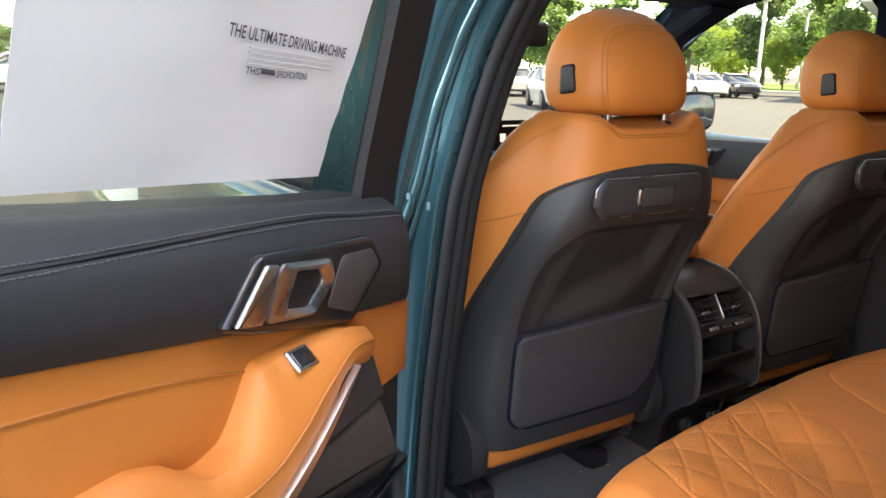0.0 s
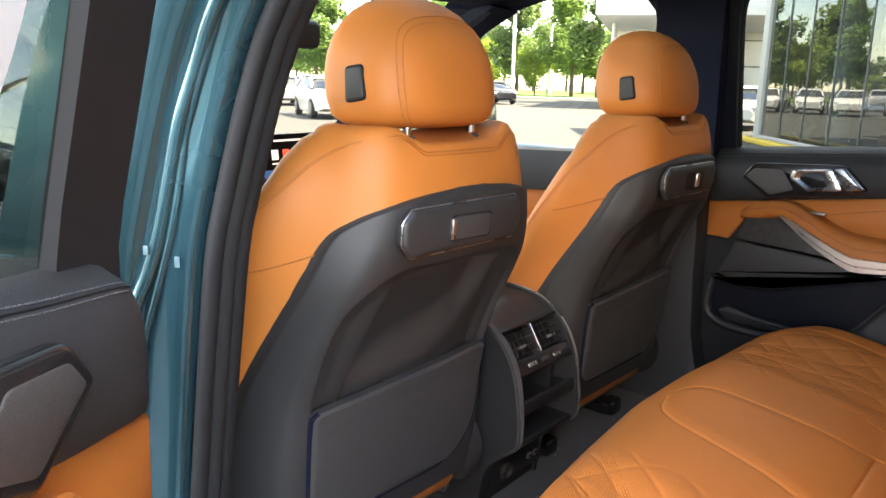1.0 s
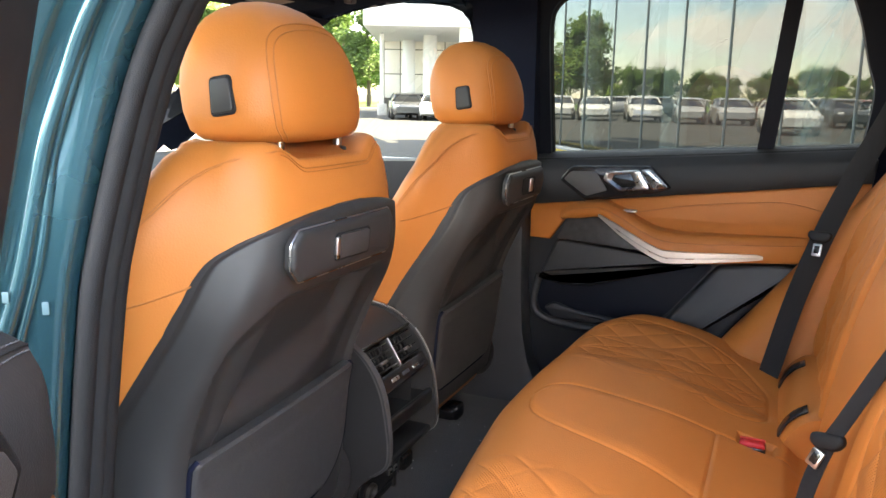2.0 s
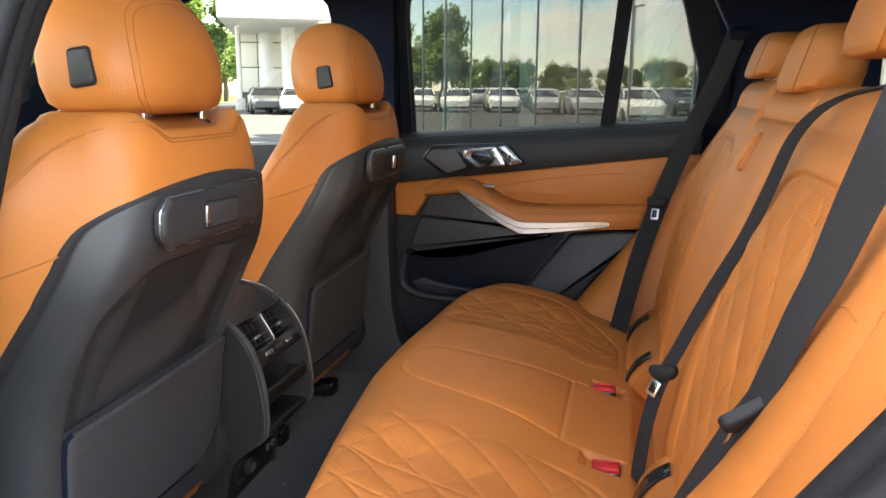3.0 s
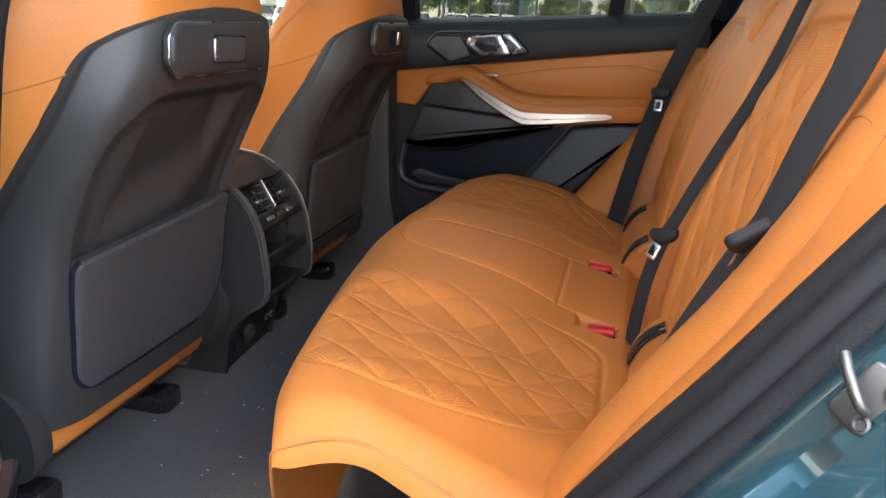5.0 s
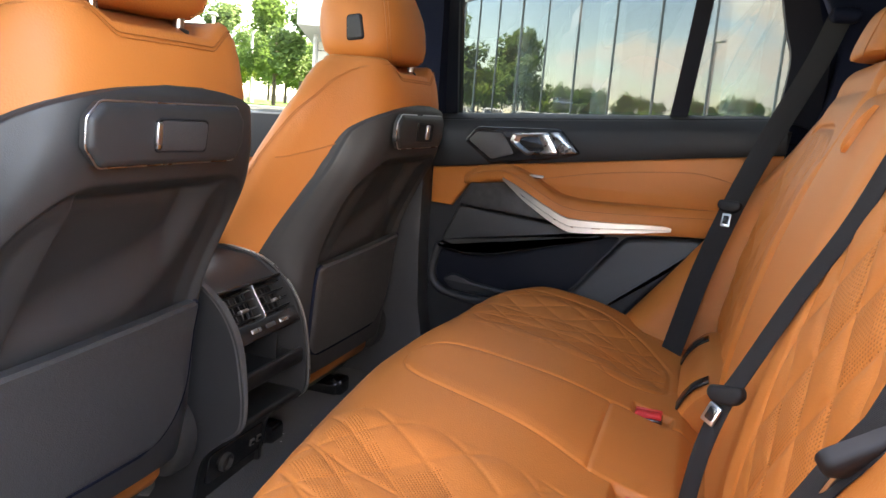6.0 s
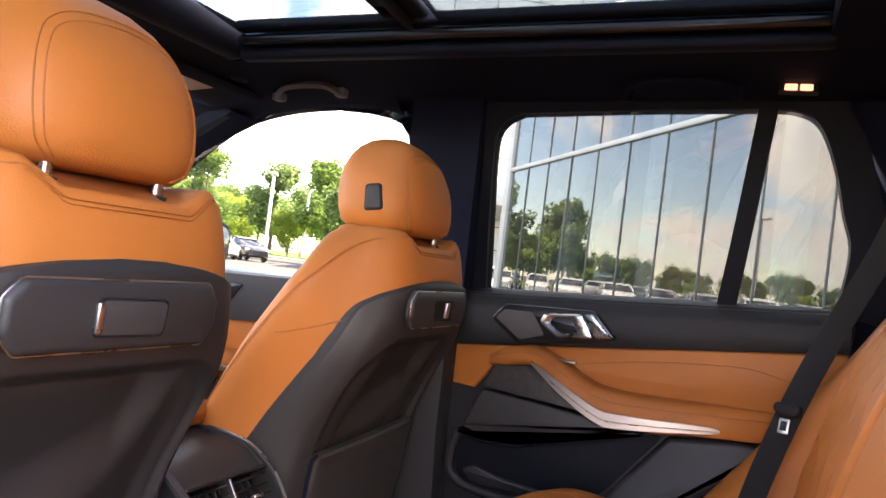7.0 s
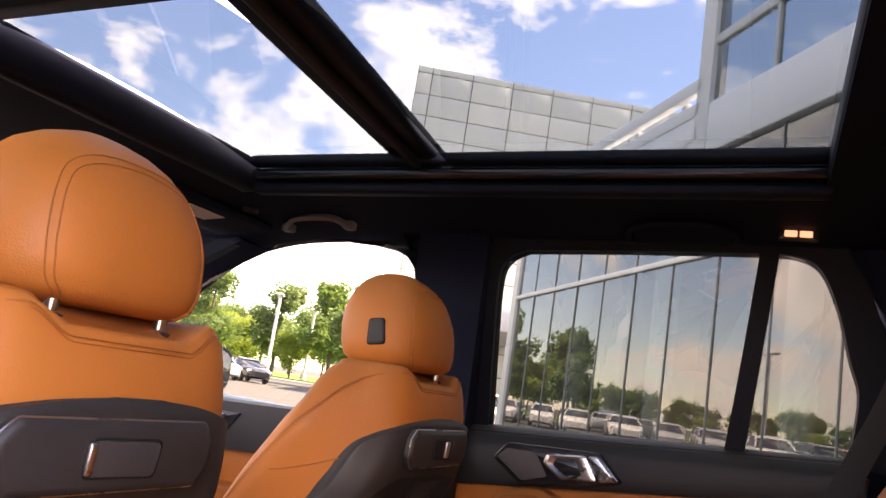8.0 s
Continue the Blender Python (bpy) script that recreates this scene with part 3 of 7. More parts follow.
            line.append((cx + x, p.y - 0.0004, z + shoulder(x, z)))
        part("seam", tube(line, 0.0008, 5), SEAM, back)
    # cushion, its base, and the rails
    d = box((cx - 0.262, 0.215, 0.655), (cx + 0.262, 0.74, 0.80), 0.05)
    part("seat_cushion", d, LEATHER, seat)
    part("seat_base", box((cx - 0.235, 0.225, 0.585), (cx + 0.235, 0.70, 0.66), 0.02), PLASTIC, seat)
    part("lower_trim", box((cx - 0.20, 0.165, 0.645), (cx + 0.20, 0.25, 0.69), 0.015), LEATHER, seat, "tan leather flap under the shell")
    for xx in (-0.19, 0.115):
        part("seat_rail", box((cx + xx - 0.028, 0.19, 0.56), (cx + xx + 0.028, 0.66, 0.592), 0.006), BLACKGLOSS, seat)
        part("rail_cap", box((cx + xx - 0.024, 0.178, 0.56), (cx + xx + 0.024, 0.215, 0.600), 0.008), BLACKGLOSS, seat, "black plastic rail end cap")
    # recliner cover beside the hinge
    for side in (-1, 1):
        m = plate_frame((cx + side * 0.250, 0.235, 0.700), (0, -side, 0), (0, 0, 1))
        part("hinge_cover", slab(rounded([(-0.09, -0.06), (0.08, -0.06), (0.10, 0.02), (0.05, 0.085), (-0.03, 0.085), (-0.09, 0.03)], 0.04, 5), 0.045, m, 0.016), PLASTIC, seat, "black plastic hinge cover")
    return seat


front_seat(-0.377, "tan leather driver seat with a black plastic back shell")
front_seat(0.378, "tan leather front passenger seat with a black plastic back shell")

# ---- car: floor and shell ----
car = thing("car_body", (0, 0.3, 0.15), "teal metallic car body with black lined cabin and glass roof", "car")
part("floor_carpet", grid(lambda x, y: (x, y, 0.56 + 0.006 * math.sin(9 * x) * math.sin(7 * y)), steps(-0.80, 0.80, 40), steps(-0.95, 1.35, 50), (0, 0, -0.04)), CARPET, car, "worn dark grey cabin carpet with lint")
flock = random.Random(8)
flakes = []
for _ in range(90):
    fx, fy, fr, fa = flock.uniform(-0.72, 0.6), flock.uniform(-0.16, 0.20), flock.uniform(0.0008, 0.0022), flock.uniform(0, 6.28)
    fz = 0.56 + 0.006 * math.sin(9 * fx) * math.sin(7 * fy) + 0.0005
    ex, ey = math.cos(fa) * fr * flock.uniform(1, 2.6), math.sin(fa) * fr * flock.uniform(1, 2.6)
    flakes.append(([(fx - ex, fy - ey, fz), (fx - ey * 0.4, fy + ex * 0.4, fz + 0.0012), (fx + ex, fy + ey, fz), (fx + ey * 0.4, fy - ex * 0.4, fz + 0.0012)], [(0, 1, 2, 3)]))
part("lint_specks", merge(*flakes), CONCRETE, car, "pale lint specks", smooth=0, kind="stuff")
part("tunnel", box((-0.118, 0.235, 0.555), (0.168, 1.3, 0.72), 0.03), CARPET, car, "carpeted centre tunnel")


# roof lining: one sheet per side of the glass opening
def roof_z(x, y):
    """Height of the lining: falls towards the side windows and to the front."""
    drop = 0.022 * smooth01(0.42, 0.74, abs(x))
    return 1.690 - 0.035 * (y + 0.6) - drop - 0.12 * max(0, y - 0.45)


for side, nm in ((1, "right"), (-1, "left")):
    part("roof_lining", grid(lambda x, y: (side * x, y, roof_z(x, y)), steps(0.39, 0.735, 16), steps(-1.2, 0.62, 40), (0, 0, 0.05)), LINING, car)
part("roof_lining", grid(lambda x, y: (x, y, roof_z(x, y)), steps(-0.74, 0.74, 30), steps(0.53, 0.80, 10), (0, 0, 0.05)), LINING, car)
part("roof_lining", grid(lambda x, y: (x, y, roof_z(x, y)), steps(-0.74, 0.74, 30), steps(-1.9, -0.60, 20), (0, 0, 0.05)), LINING, car)
# glass roof: frames, cross bar and two panes
for side in (1, -1):
    for k, (dx, dz) in enumerate(((0.0, 0.0), (-0.014, 0.026), (-0.028, 0.052))):
        part("roof_frame_rail", box((min(side * (0.395 + dx), side * (0.36 + dx)), -0.61, 0), (max(side * (0.395 + dx), side * (0.36 + dx)), 0.50, 0.022), 0.007,
             Matrix(((1, 0, 0, 0), (0, 1, 0, 0), (0, -0.035, 1, 1.655 + dz), (0, 0, 0, 1)))), BLACKGLOSS if k == 1 else ROOFPLASTIC, car)
part("roof_frame_front", box((-0.39, 0.508, 1.640), (0.39, 0.555, 1.716), 0.012), ROOFPLASTIC, car)
part("roof_frame_rear", box((-0.39, -0.65, 1.698), (0.39, -0.598, 1.75), 0.006), ROOFPLASTIC, car)
bar = Matrix(((1, 0, 0, 0), (0.10, 1, 0, 0), (0, 0, 1, 0), (0, 0, 0, 1)))
part("roof_cross_bar", box((-0.39, 0.035, 1.712), (0.39, 0.135, 1.745), 0.01, bar), ROOFPLASTIC, car, "black cross bar between the two roof panes")
part("cross_bar_seal", box((-0.39, 0.070, 1.698), (0.39, 0.092, 1.714), 0.006, bar), RUBBER, car)
for a, b in ((-0.60, 0.05), (0.12, 0.50)):
    part("roof_pane", grid(lambda x, y: (x, y, 1.752 - 0.035 * (y + 0.6) - 0.03 * (x / 0.4) ** 2), steps(-0.42, 0.42, 12), steps(a, b, 4)), ROOFGLASS, car, "tinted glass roof pane")
# outer roof skin over the lining
for side in (1, -1):
    part("roof_skin", grid(lambda x, y: (side * x, y, roof_z(x, y) + 0.065), steps(0.42, 0.77, 8), steps(-1.9, 0.80, 20), (0, 0, 0.012)), TEAL, car)
part("roof_skin", grid(lambda x, y: (x, y, roof_z(x, y) + 0.065), steps(-0.76, 0.76, 12), steps(-1.9, -0.66, 8), (0, 0, 0.012)), TEAL, car)
part("roof_skin", grid(lambda x, y: (x, y, roof_z(x, y) + 0.065), steps(-0.76, 0.76, 12), steps(0.55, 0.80, 6), (0, 0, 0.012)), TEAL, car)


# pillars of the far side
def pillar(points_out, points_in, deep, mat, name, label=""):
    rings = []
    for (xa, ya, z), (xb, yb, _) in zip(points_out, points_in):
        rings.append([(xa, ya, z), (xb, yb, z), (xb + deep, yb, z), (xa + deep, ya, z)])
    return part(name, loft(rings), mat, car, label)


zs = [0.56, 0.8, 1.0, 1.098, 1.11, 1.2, 1.35, 1.5, 1.6, 1.66]
pillar([(0.70, 0.10, z) if z < 1.2 else (0.73 - 0.12 * (z - 1.2), 0.085 - 0.03 * (z - 1.2), z) for z in zs],
       [(0.70, 0.33, z) if z < 1.1 else (0.73 - 0.12 * (z - 1.2), 0.258 - 0.035 * (z - 1.2), z) for z in zs], 0.10, LINING, "b_pillar", "black trimmed centre pillar")
rings = []
for z, ya, yb in ((0.552, -0.04, 0.44), (0.575, -0.01, 0.42), (0.61, 0.035, 0.385), (0.67, 0.066, 0.355), (0.75, 0.082, 0.342), (0.90, 0.090, 0.335), (1.08, 0.092, 0.330), (1.15, 0.092, 0.255)):
    x = 0.692 - 0.03 * smooth01(0.68, 0.55, z)
    rings.append([(x + 0.016, ya, z), (x + 0.004, ya + 0.006, z), (x, ya + 0.024, z), (x, yb, z), (x + 0.06, yb, z), (x + 0.06, ya, z)])
part("pillar_foot", loft(rings), DOORPLASTIC, car, "flared dark grey foot of the centre pillar")
# trim of the near centre pillar: rubber seal, black trim and painted jamb
JAMB = [(0.55, 0.140), (0.67, 0.133), (0.82, 0.122), (0.99, 0.098), (1.19, 0.064), (1.235, 0.054), (1.394, 0.007), (1.475, -0.039), (1.60, -0.14)]


def jamb_y(z):
    return lerp_table(JAMB, z)


zz = steps(0.5, 1.62, 34)
part("pillar_trim", loft([[(-0.70 + 0.1 * max(0, z - 1.2), jamb_y(z), z), (-0.69 + 0.1 * max(0, z - 1.2), jamb_y(z) + 0.006, z), (-0.66 + 0.15 * max(0, z - 1.2), jamb_y(z) + 0.16, z), (-0.74, jamb_y(z) + 0.16, z), (-0.74, jamb_y(z) + 0.004, z)] for z in zz]), PLASTIC, car, "black pillar trim")
for k, (xo, yo, r, mt) in enumerate(((-0.712, -0.004, 0.0125, RUBBER), (-0.734, -0.012, 0.0125, GREYRUBBER), (-0.752, -0.016, 0.010, RUBBER))):
    part("door_seal", tube([(xo + 0.1 * max(0, z - 1.2), jamb_y(z) + yo - 0.0, z) for z in zz], r, 10), mt, car, "ribbed rubber door seal")
rings = []
for z in zz:
    t, y = max(0.0, z - 1.2), jamb_y(z)
    line = spline([(-0.755 + 0.1 * t, y - 0.004, z), (-0.775 + 0.1 * t, y - 0.002, z), (-0.80 + 0.11 * t, y + 0.03, z), (-0.825 + 0.12 * t, y + 0.038, z), (-0.86 + 0.14 * t, y + 0.075, z), (-0.90 + 0.16 * t, y + 0.16, z)], 24)
    rings.append(list(line) + [Vector((-0.76, y + 0.16, z))])
part("painted_jamb", loft(rings), TEAL, car, "teal painted door jamb")
# two pressed ribs that swing outwards towards the waist
for rib, r in (([(-0.755, -0.055, 1.53), (-0.770, 0.002, 1.442), (-0.774, 0.030, 1.39), (-0.783, 0.050, 1.335), (-0.788, 0.066, 1.277), (-0.794, 0.081, 1.217), (-0.802, 0.095, 1.17), (-0.811, 0.105, 1.139), (-0.826, 0.113, 1.09)], 0.0085),
               ([(-0.748, -0.058, 1.53), (-0.764, 0.0, 1.443), (-0.776, 0.045, 1.335), (-0.780, 0.056, 1.289), (-0.785, 0.068, 1.229), (-0.792, 0.087, 1.166), (-0.806, 0.112, 1.08), (-0.822, 0.128, 1.0)], 0.0048)):
    part("jamb_rib", tube(spline(rib, 60), r, 12), TEAL, car)
# small stickers on the painted jamb
for o, u, w_, h_ in (((-0.8085, 0.0855, 1.197), (0.38, -0.92, 0), 0.0028, 0.005), ((-0.7830, 0.0690, 1.183), (0.61, -0.79, 0), 0.0028, 0.006)):
    sm_ = plate_frame(o, u, (0, 0, 1))
    part("sticker", slab(rounded([(-w_, -h_), (w_, -h_), (w_, h_), (-w_, h_)], 0.001, 2), 0.0006, sm_, 0.0002), LABEL, car, "small faded teal-grey sticker")

# ---- car: doors ----
def door_maps(side):
    if side > 0:
        return lambda u, n, z: Vector((0.75 - n, 0.09 - u, z))
    o, ud, nd = Vector((-0.905, -0.07, 0)), Vector((-0.82, -0.572, 0)), Vector((0.572, -0.82, 0))
    return lambda u, n, z: o + ud * (u + 0.028 * smooth01(0.0, 0.1, u)) + nd * n + Vector((0, 0, z + 0.055 * u))


def tumble(z):
    return -0.05 + 0.22 * max(0.0, z - 1.24)


def belt(u):
    return 1.222 + 0.066 * u


def waist(u, side=1):
    return 1.092 + 0.126 * u if side > 0 else 1.097 + 0.143 * u


def rear_door(side, label, detail):
    P = door_maps(side)
    door = thing("rear_door", tuple(P(0, -0.05, 0.5)), label, "car door", "rear doors")

    def plate(poly, h, n0=0.0, edge=0.004):
        d = slab(poly, h, None, edge)
        return [tuple(P(v[0], n0 + v[2], v[1])) for v in d[0]], d[1]
    # painted skin and inner carrier
    skin = [(-0.02, 0.5), (0.40, 0.5), (0.48, 0.62), (0.56, 0.80), (0.70, 0.98), (0.83, 1.08), (0.85, 1.25), (-0.02, 1.21)]
    part("door_skin", plate(skin, 0.045, -0.15, 0.01), TEAL, door, "teal painted outer door skin")
    carrier = [(-0.012, 0.52), (0.36, 0.52), (0.43, 0.64), (0.50, 0.80), (0.66, 0.97), (0.79, 1.06), (0.81, 1.245), (-0.012, 1.195)]
    part("door_carrier", plate(carrier, 0.10, -0.11, 0.01), DOORPLASTIC, door, "black plastic lower door panel")
    # upper pad
    us = steps(0.0, 0.80, 33)
    prof = [(-0.11, 0, 0.0), (0.006, 0, 0.0), (0.014, 0, 0.012), (0.016, 0.35, 0), (0.012, 0.62, 0), (0.006, 0.72, 0), (-0.006, 0.88, 0), (-0.03, 1.0, 0), (-0.058, 1.03, 0.0), (-0.11, 1.03, 0.0)]

    def ring(u):
        k = 1 - 0.6 * smooth01(0.03, 0.0, u)
        return [P(u, n * (k if n > 0 else 1), waist(u, side) + (belt(u) - waist(u, side)) * f + c) for n, f, c in prof]
    part("upper_pad", loft([ring(u) for u in us]), DASHLEATHER, door, "black leather upper door pad with grey stitching")
    row = [(0.0, 1.203), (0.03, 1.207), (0.18, 1.221), (0.32, 1.226), (0.53, 1.231), (0.80, 1.252)] if side < 0 else [(0.0, 1.207), (0.4, 1.236), (0.8, 1.268)]

    def stitch(u, k):
        f = (lerp_table(row, u) + k - waist(u, side)) / (belt(u) - waist(u, side))
        return P(u, lerp_table([(q[1], q[0]) for q in prof[3:9]], f) + 0.0004, lerp_table(row, u) + k)
    for k in (0.0, 0.0065):
        run = [u * 0.0062 for u in range(1, 128)]
        part("stitching", merge(*[tube([stitch(a, k), stitch(a + 0.0042, k)], 0.0007, 5) for a in run]), GREYTHREAD, door)
    part("pad_crease", tube([stitch(u, 0.0033) for u in steps(0.0, 0.79, 60)], 0.0009, 5), RUBBER, door)
    # tan middle panel
    mid = [(0.0, 1.003), (0.055, 1.0), (0.095, 1.058), (0.2, 1.07), (0.64, 0.99), (0.70, 1.02), (0.79, 1.075), (0.80, waist(0.80, side)), (0.0, waist(0.0, side))]
    part("middle_panel", plate(mid, 0.030, -0.025, 0.006), LEATHER, door, "tan leather middle door panel")
    part("panel_seam", tube([P(u, 0.0055, waist(u, side) - lerp_table([(0.2, 0.045), (0.45, 0.028), (0.6, 0.032), (0.75, 0.075)], u)) for u in steps(0.2, 0.77, 24)], 0.0013, 5), SEAM, door)
    # armrest
    tab_b = [(0.085, 1.062), (0.13, 1.068), (0.20, 1.078), (0.255, 1.042), (0.30, 1.016), (0.347, 0.988), (0.377, 0.978), (0.45, 0.982), (0.57, 0.993), (0.68, 0.998)]
    tab_t = [(0.085, 1.072), (0.13, 1.098), (0.19, 1.108), (0.25, 1.091), (0.30, 1.064), (0.345, 1.047), (0.40, 1.042), (0.55, 1.046), (0.68, 1.050)]
    tab_i = [(0.085, 1.074), (0.13, 1.102), (0.20, 1.118), (0.28, 1.117), (0.314, 1.112), (0.332, 1.086), (0.36, 1.056), (0.395, 1.050), (0.43, 1.068), (0.47, 1.078), (0.55, 1.076), (0.68, 1.060)]
    tab_p = [(0.085, 0.012), (0.11, 0.035), (0.16, 0.058), (0.22, 0.066), (0.30, 0.070), (0.45, 0.064), (0.60, 0.046), (0.68, 0.020)]
    reach = 1.0 if side > 0 else 0.76
    tab_p = [(u, p * reach) for u, p in tab_p]

    def arm(u):
        b, t, p, i = [lerp_table(tab, u) for tab in (tab_b, tab_t, tab_p, tab_i)]
        if side > 0:
            i = t + 0.008
        h = t - b
        pts = [(-0.01, i + 0.003), (0.18 * p, i), (0.42 * p, i - 0.002), (0.66 * p, (i + t) / 2 + 0.004), (0.90 * p, t - 0.001), (p, t - 0.32 * h), (p * 0.97, b + 0.25 * h), (0.86 * p, b), (0.4 * p, b - 0.004), (-0.01, b)]
        return [P(u, n, z) for n, z in pts]
    arm_us = steps(0.085, 0.68, 90)
    rest = part("armrest", loft([arm(u) for u in arm_us]), LEATHER, door, "tan leather armrest with a grip hollow")
    part("seam", tube([P(u, lerp_table(tab_p, u) * 0.985 + 0.0005, lerp_table(tab_t, u) - 0.2 * (lerp_table(tab_t, u) - lerp_table(tab_b, u))) for u in arm_us[4:]], 0.0013, 5), SEAM, rest)
    # aluminium strip under the armrest
    path = spline([(0.197, 1.084), (0.225, 1.067), (0.255, 1.048), (0.30, 1.022), (0.347, 0.999), (0.377, 0.994), (0.45, 0.998), (0.52, 1.004), (0.569, 1.008), (0.587, 1.008)], 36)
    broad = [(0.197, 0.006), (0.255, 0.024), (0.347, 0.031), (0.377, 0.032), (0.45, 0.026), (0.569, 0.015), (0.587, 0.008)]
    broad = [(u, w * (1.0 if side > 0 else 0.45)) for u, w in broad]
    pts = [P(q.x, lerp_table(tab_p, q.x) + 0.002, q.y) for q in path]
    wide = [Vector((0, 0, lerp_table(broad, q.x))) for q in path]
    part("metal_strip", band(pts, wide, 0.008), BRUSHED, door, "brushed aluminium strip")
    if side > 0:
        part("strip_line", tube([p + Vector((0, 0, -0.002)) + (P(0, 0.0045, 0) - P(0, 0, 0)) for p in pts[6:]], 0.0012, 5), CHROME, door)
    # wood insert and loudspeaker grille
    part("wood_insert", plate(rounded([(0.080, 1.008), (0.335, 0.990), (0.20, 1.082), (0.108, 1.066)], 0.006, 3), 0.040, -0.015, 0.003), WOOD, door, "dark open-grain wood insert")
    part("speaker_grille", plate(rounded([(0.040, 0.912), (0.10, 0.897), (0.175, 0.902), (0.345, 0.955), (0.425, 0.974), (0.35, 0.983), (0.080, 1.003)], 0.008, 3), 0.036, -0.015, 0.006), PLASTIC2 if side > 0 else MESHGREY, door, "fine mesh loudspeaker grille")
    part("pocket_lip", plate(rounded([(0.034, 0.898), (0.10, 0.884), (0.175, 0.889), (0.345, 0.943), (0.44, 0.968), (0.425, 0.975), (0.345, 0.954), (0.175, 0.901), (0.10, 0.896), (0.040, 0.911)], 0.003, 2), 0.042, -0.012, 0.004), BLACKGLOSS, door)
    # no hollow here: a flat dark plate carries the pocket's shade
    part("pocket_inside", plate(rounded([(0.036, 0.895), (0.10, 0.882), (0.20, 0.893), (0.44, 0.966), (0.478, 0.970), (0.372, 0.832), (0.315, 0.785), (0.095, 0.780), (0.036, 0.796), (0.024, 0.830)], 0.02, 4), 0.003, -0.009, 0.001), ROOFPLASTIC, door, "dark plate with the shade of the door pocket in its colour")
    part("pocket_rim", tube([P(q.x, 0.002, q.y) for q in spline([(0.030, 0.900, 0), (0.018, 0.850, 0), (0.017, 0.818, 0), (0.034, 0.789, 0), (0.090, 0.772, 0), (0.20, 0.768, 0), (0.315, 0.776, 0), (0.36, 0.80, 0)], 30)], 0.011, 10), DOORPLASTIC, door, "moulded door pocket rim")
    # light on the pocket floor, shaped as a plate paler than the dark one
    part("pocket_floor", plate(rounded([(0.045, 0.812), (0.075, 0.785), (0.30, 0.782), (0.25, 0.800), (0.13, 0.812), (0.075, 0.830)], 0.012, 4), 0.012, -0.007, 0.006), DOORPLASTIC, door, "door pocket floor plate standing for its lit part")
    part("lower_wedge", plate(rounded([(0.486, 0.972), (0.378, 0.832), (0.330, 0.780), (0.335, 0.700), (0.44, 0.700), (0.56, 0.86), (0.69, 0.985), (0.62, 0.990)], 0.012, 4), 0.030, -0.012, 0.012), DOORPLASTIC, door, "raised rear part of the lower door panel")
    # handle recess
    part("handle_recess", plate(rounded([(0.078, 1.164), (0.106, 1.200), (0.312, 1.210), (0.366, 1.156), (0.325, 1.143), (0.150, 1.112)], 0.010, 3), 0.012, 0.010, 0.006), BLACKGLOSS, door, "black recess round the handle")
    part("tweeter_grille", plate(rounded([(0.090, 1.166), (0.110, 1.188), (0.176, 1.190), (0.208, 1.142), (0.152, 1.124)], 0.007, 3), 0.011, 0.012, 0.003), MESHGREY, door, "grey mesh tweeter grille")
    hole = rounded([(0.243, 1.151), (0.280, 1.157), (0.262, 1.189), (0.222, 1.184), (0.215, 1.170)], 0.005, 3)
    rim = rounded([(0.236, 1.142), (0.312, 1.151), (0.284, 1.199), (0.202, 1.191), (0.194, 1.170)], 0.007, 3)
    k = len(rim)
    ringv = [[P(p[0], n, p[1]) for p in q] for q, n in ((rim, 0.016), (rim, 0.025), ([(a[0] * 0.6 + b[0] * 0.4, a[1] * 0.6 + b[1] * 0.4) for a, b in zip(rim, hole)], 0.029), (hole, 0.024), (hole, 0.014))]
    part("door_handle", loft(ringv, cap=False), CHROME, door, "satin chrome door handle")
    part("handle_plate", plate(rounded([(0.317, 1.151), (0.354, 1.157), (0.308, 1.202), (0.288, 1.199)], 0.004, 3), 0.010, 0.016, 0.003), CHROME, door, "satin chrome handle plate")
    # window switch
    if side < 0:
        m = plate_frame(P(0.2661, 0.0302, 1.1093), P(1, 0, 0) - P(0, 0, 0), P(0, 0.75, -0.65) - P(0, 0, 0))
    else:
        m = plate_frame(P(0.268, 0.42 * lerp_table(tab_p, 0.268), 1.094), P(1, 0, 0) - P(0, 0, 0), P(0, 1, 0) - P(0, 0, 0))
    part("window_switch", box((-0.013, -0.008, -0.004), (0.013, 0.009, 0.0028), 0.0012, m), BLACKGLOSS, door, "small black window switch")
    part("switch_edge", box((-0.017, -0.011, -0.004), (0.017, 0.012, 0.0015), 0.0015, m), CHROME, door)
    # window frame: outer outline with two openings
    main = [(0.038, 1.228), (0.548, 1.262), (0.590, 1.61), (0.575, 1.648), (0.10, 1.622), (0.040, 1.583)]
    quarter = [(0.592, 1.265), (0.770, 1.277), (0.785, 1.39), (0.738, 1.555), (0.703, 1.629), (0.630, 1.650)]
    mains, quarters = rounded(main, [0.012, 0.008, 0.02, 0.01, 0.05, 0.04], 4), rounded(quarter, [0.008, 0.01, 0.06, 0.05, 0.05, 0.008], 4)

    def up(p, off=0.0):
        return P(p[0], tumble(p[1]) + off, p[1])
    for nm, glass in (("window_pane", mains), ("quarter_pane", quarters)):
        mid = sum((Vector(p[:2]) for p in glass), Vector((0, 0))) / len(glass)
        glass = [Vector(p[:2]) + (Vector(p[:2]) - mid).normalized() * 0.016 for p in glass]
        g = part(nm, ([up(p, -0.004) for p in glass], [tuple(range(len(glass)))]), WINDOW, door, "tinted rear window glass", smooth=0)
        g.visible_shadow = False

    def strip(a, b, w, deep=0.035, mat=ROOFPLASTIC, nm="window_frame", off=0.0):
        """A frame bar between two lines of points in the plane of the glass."""
        rr = []
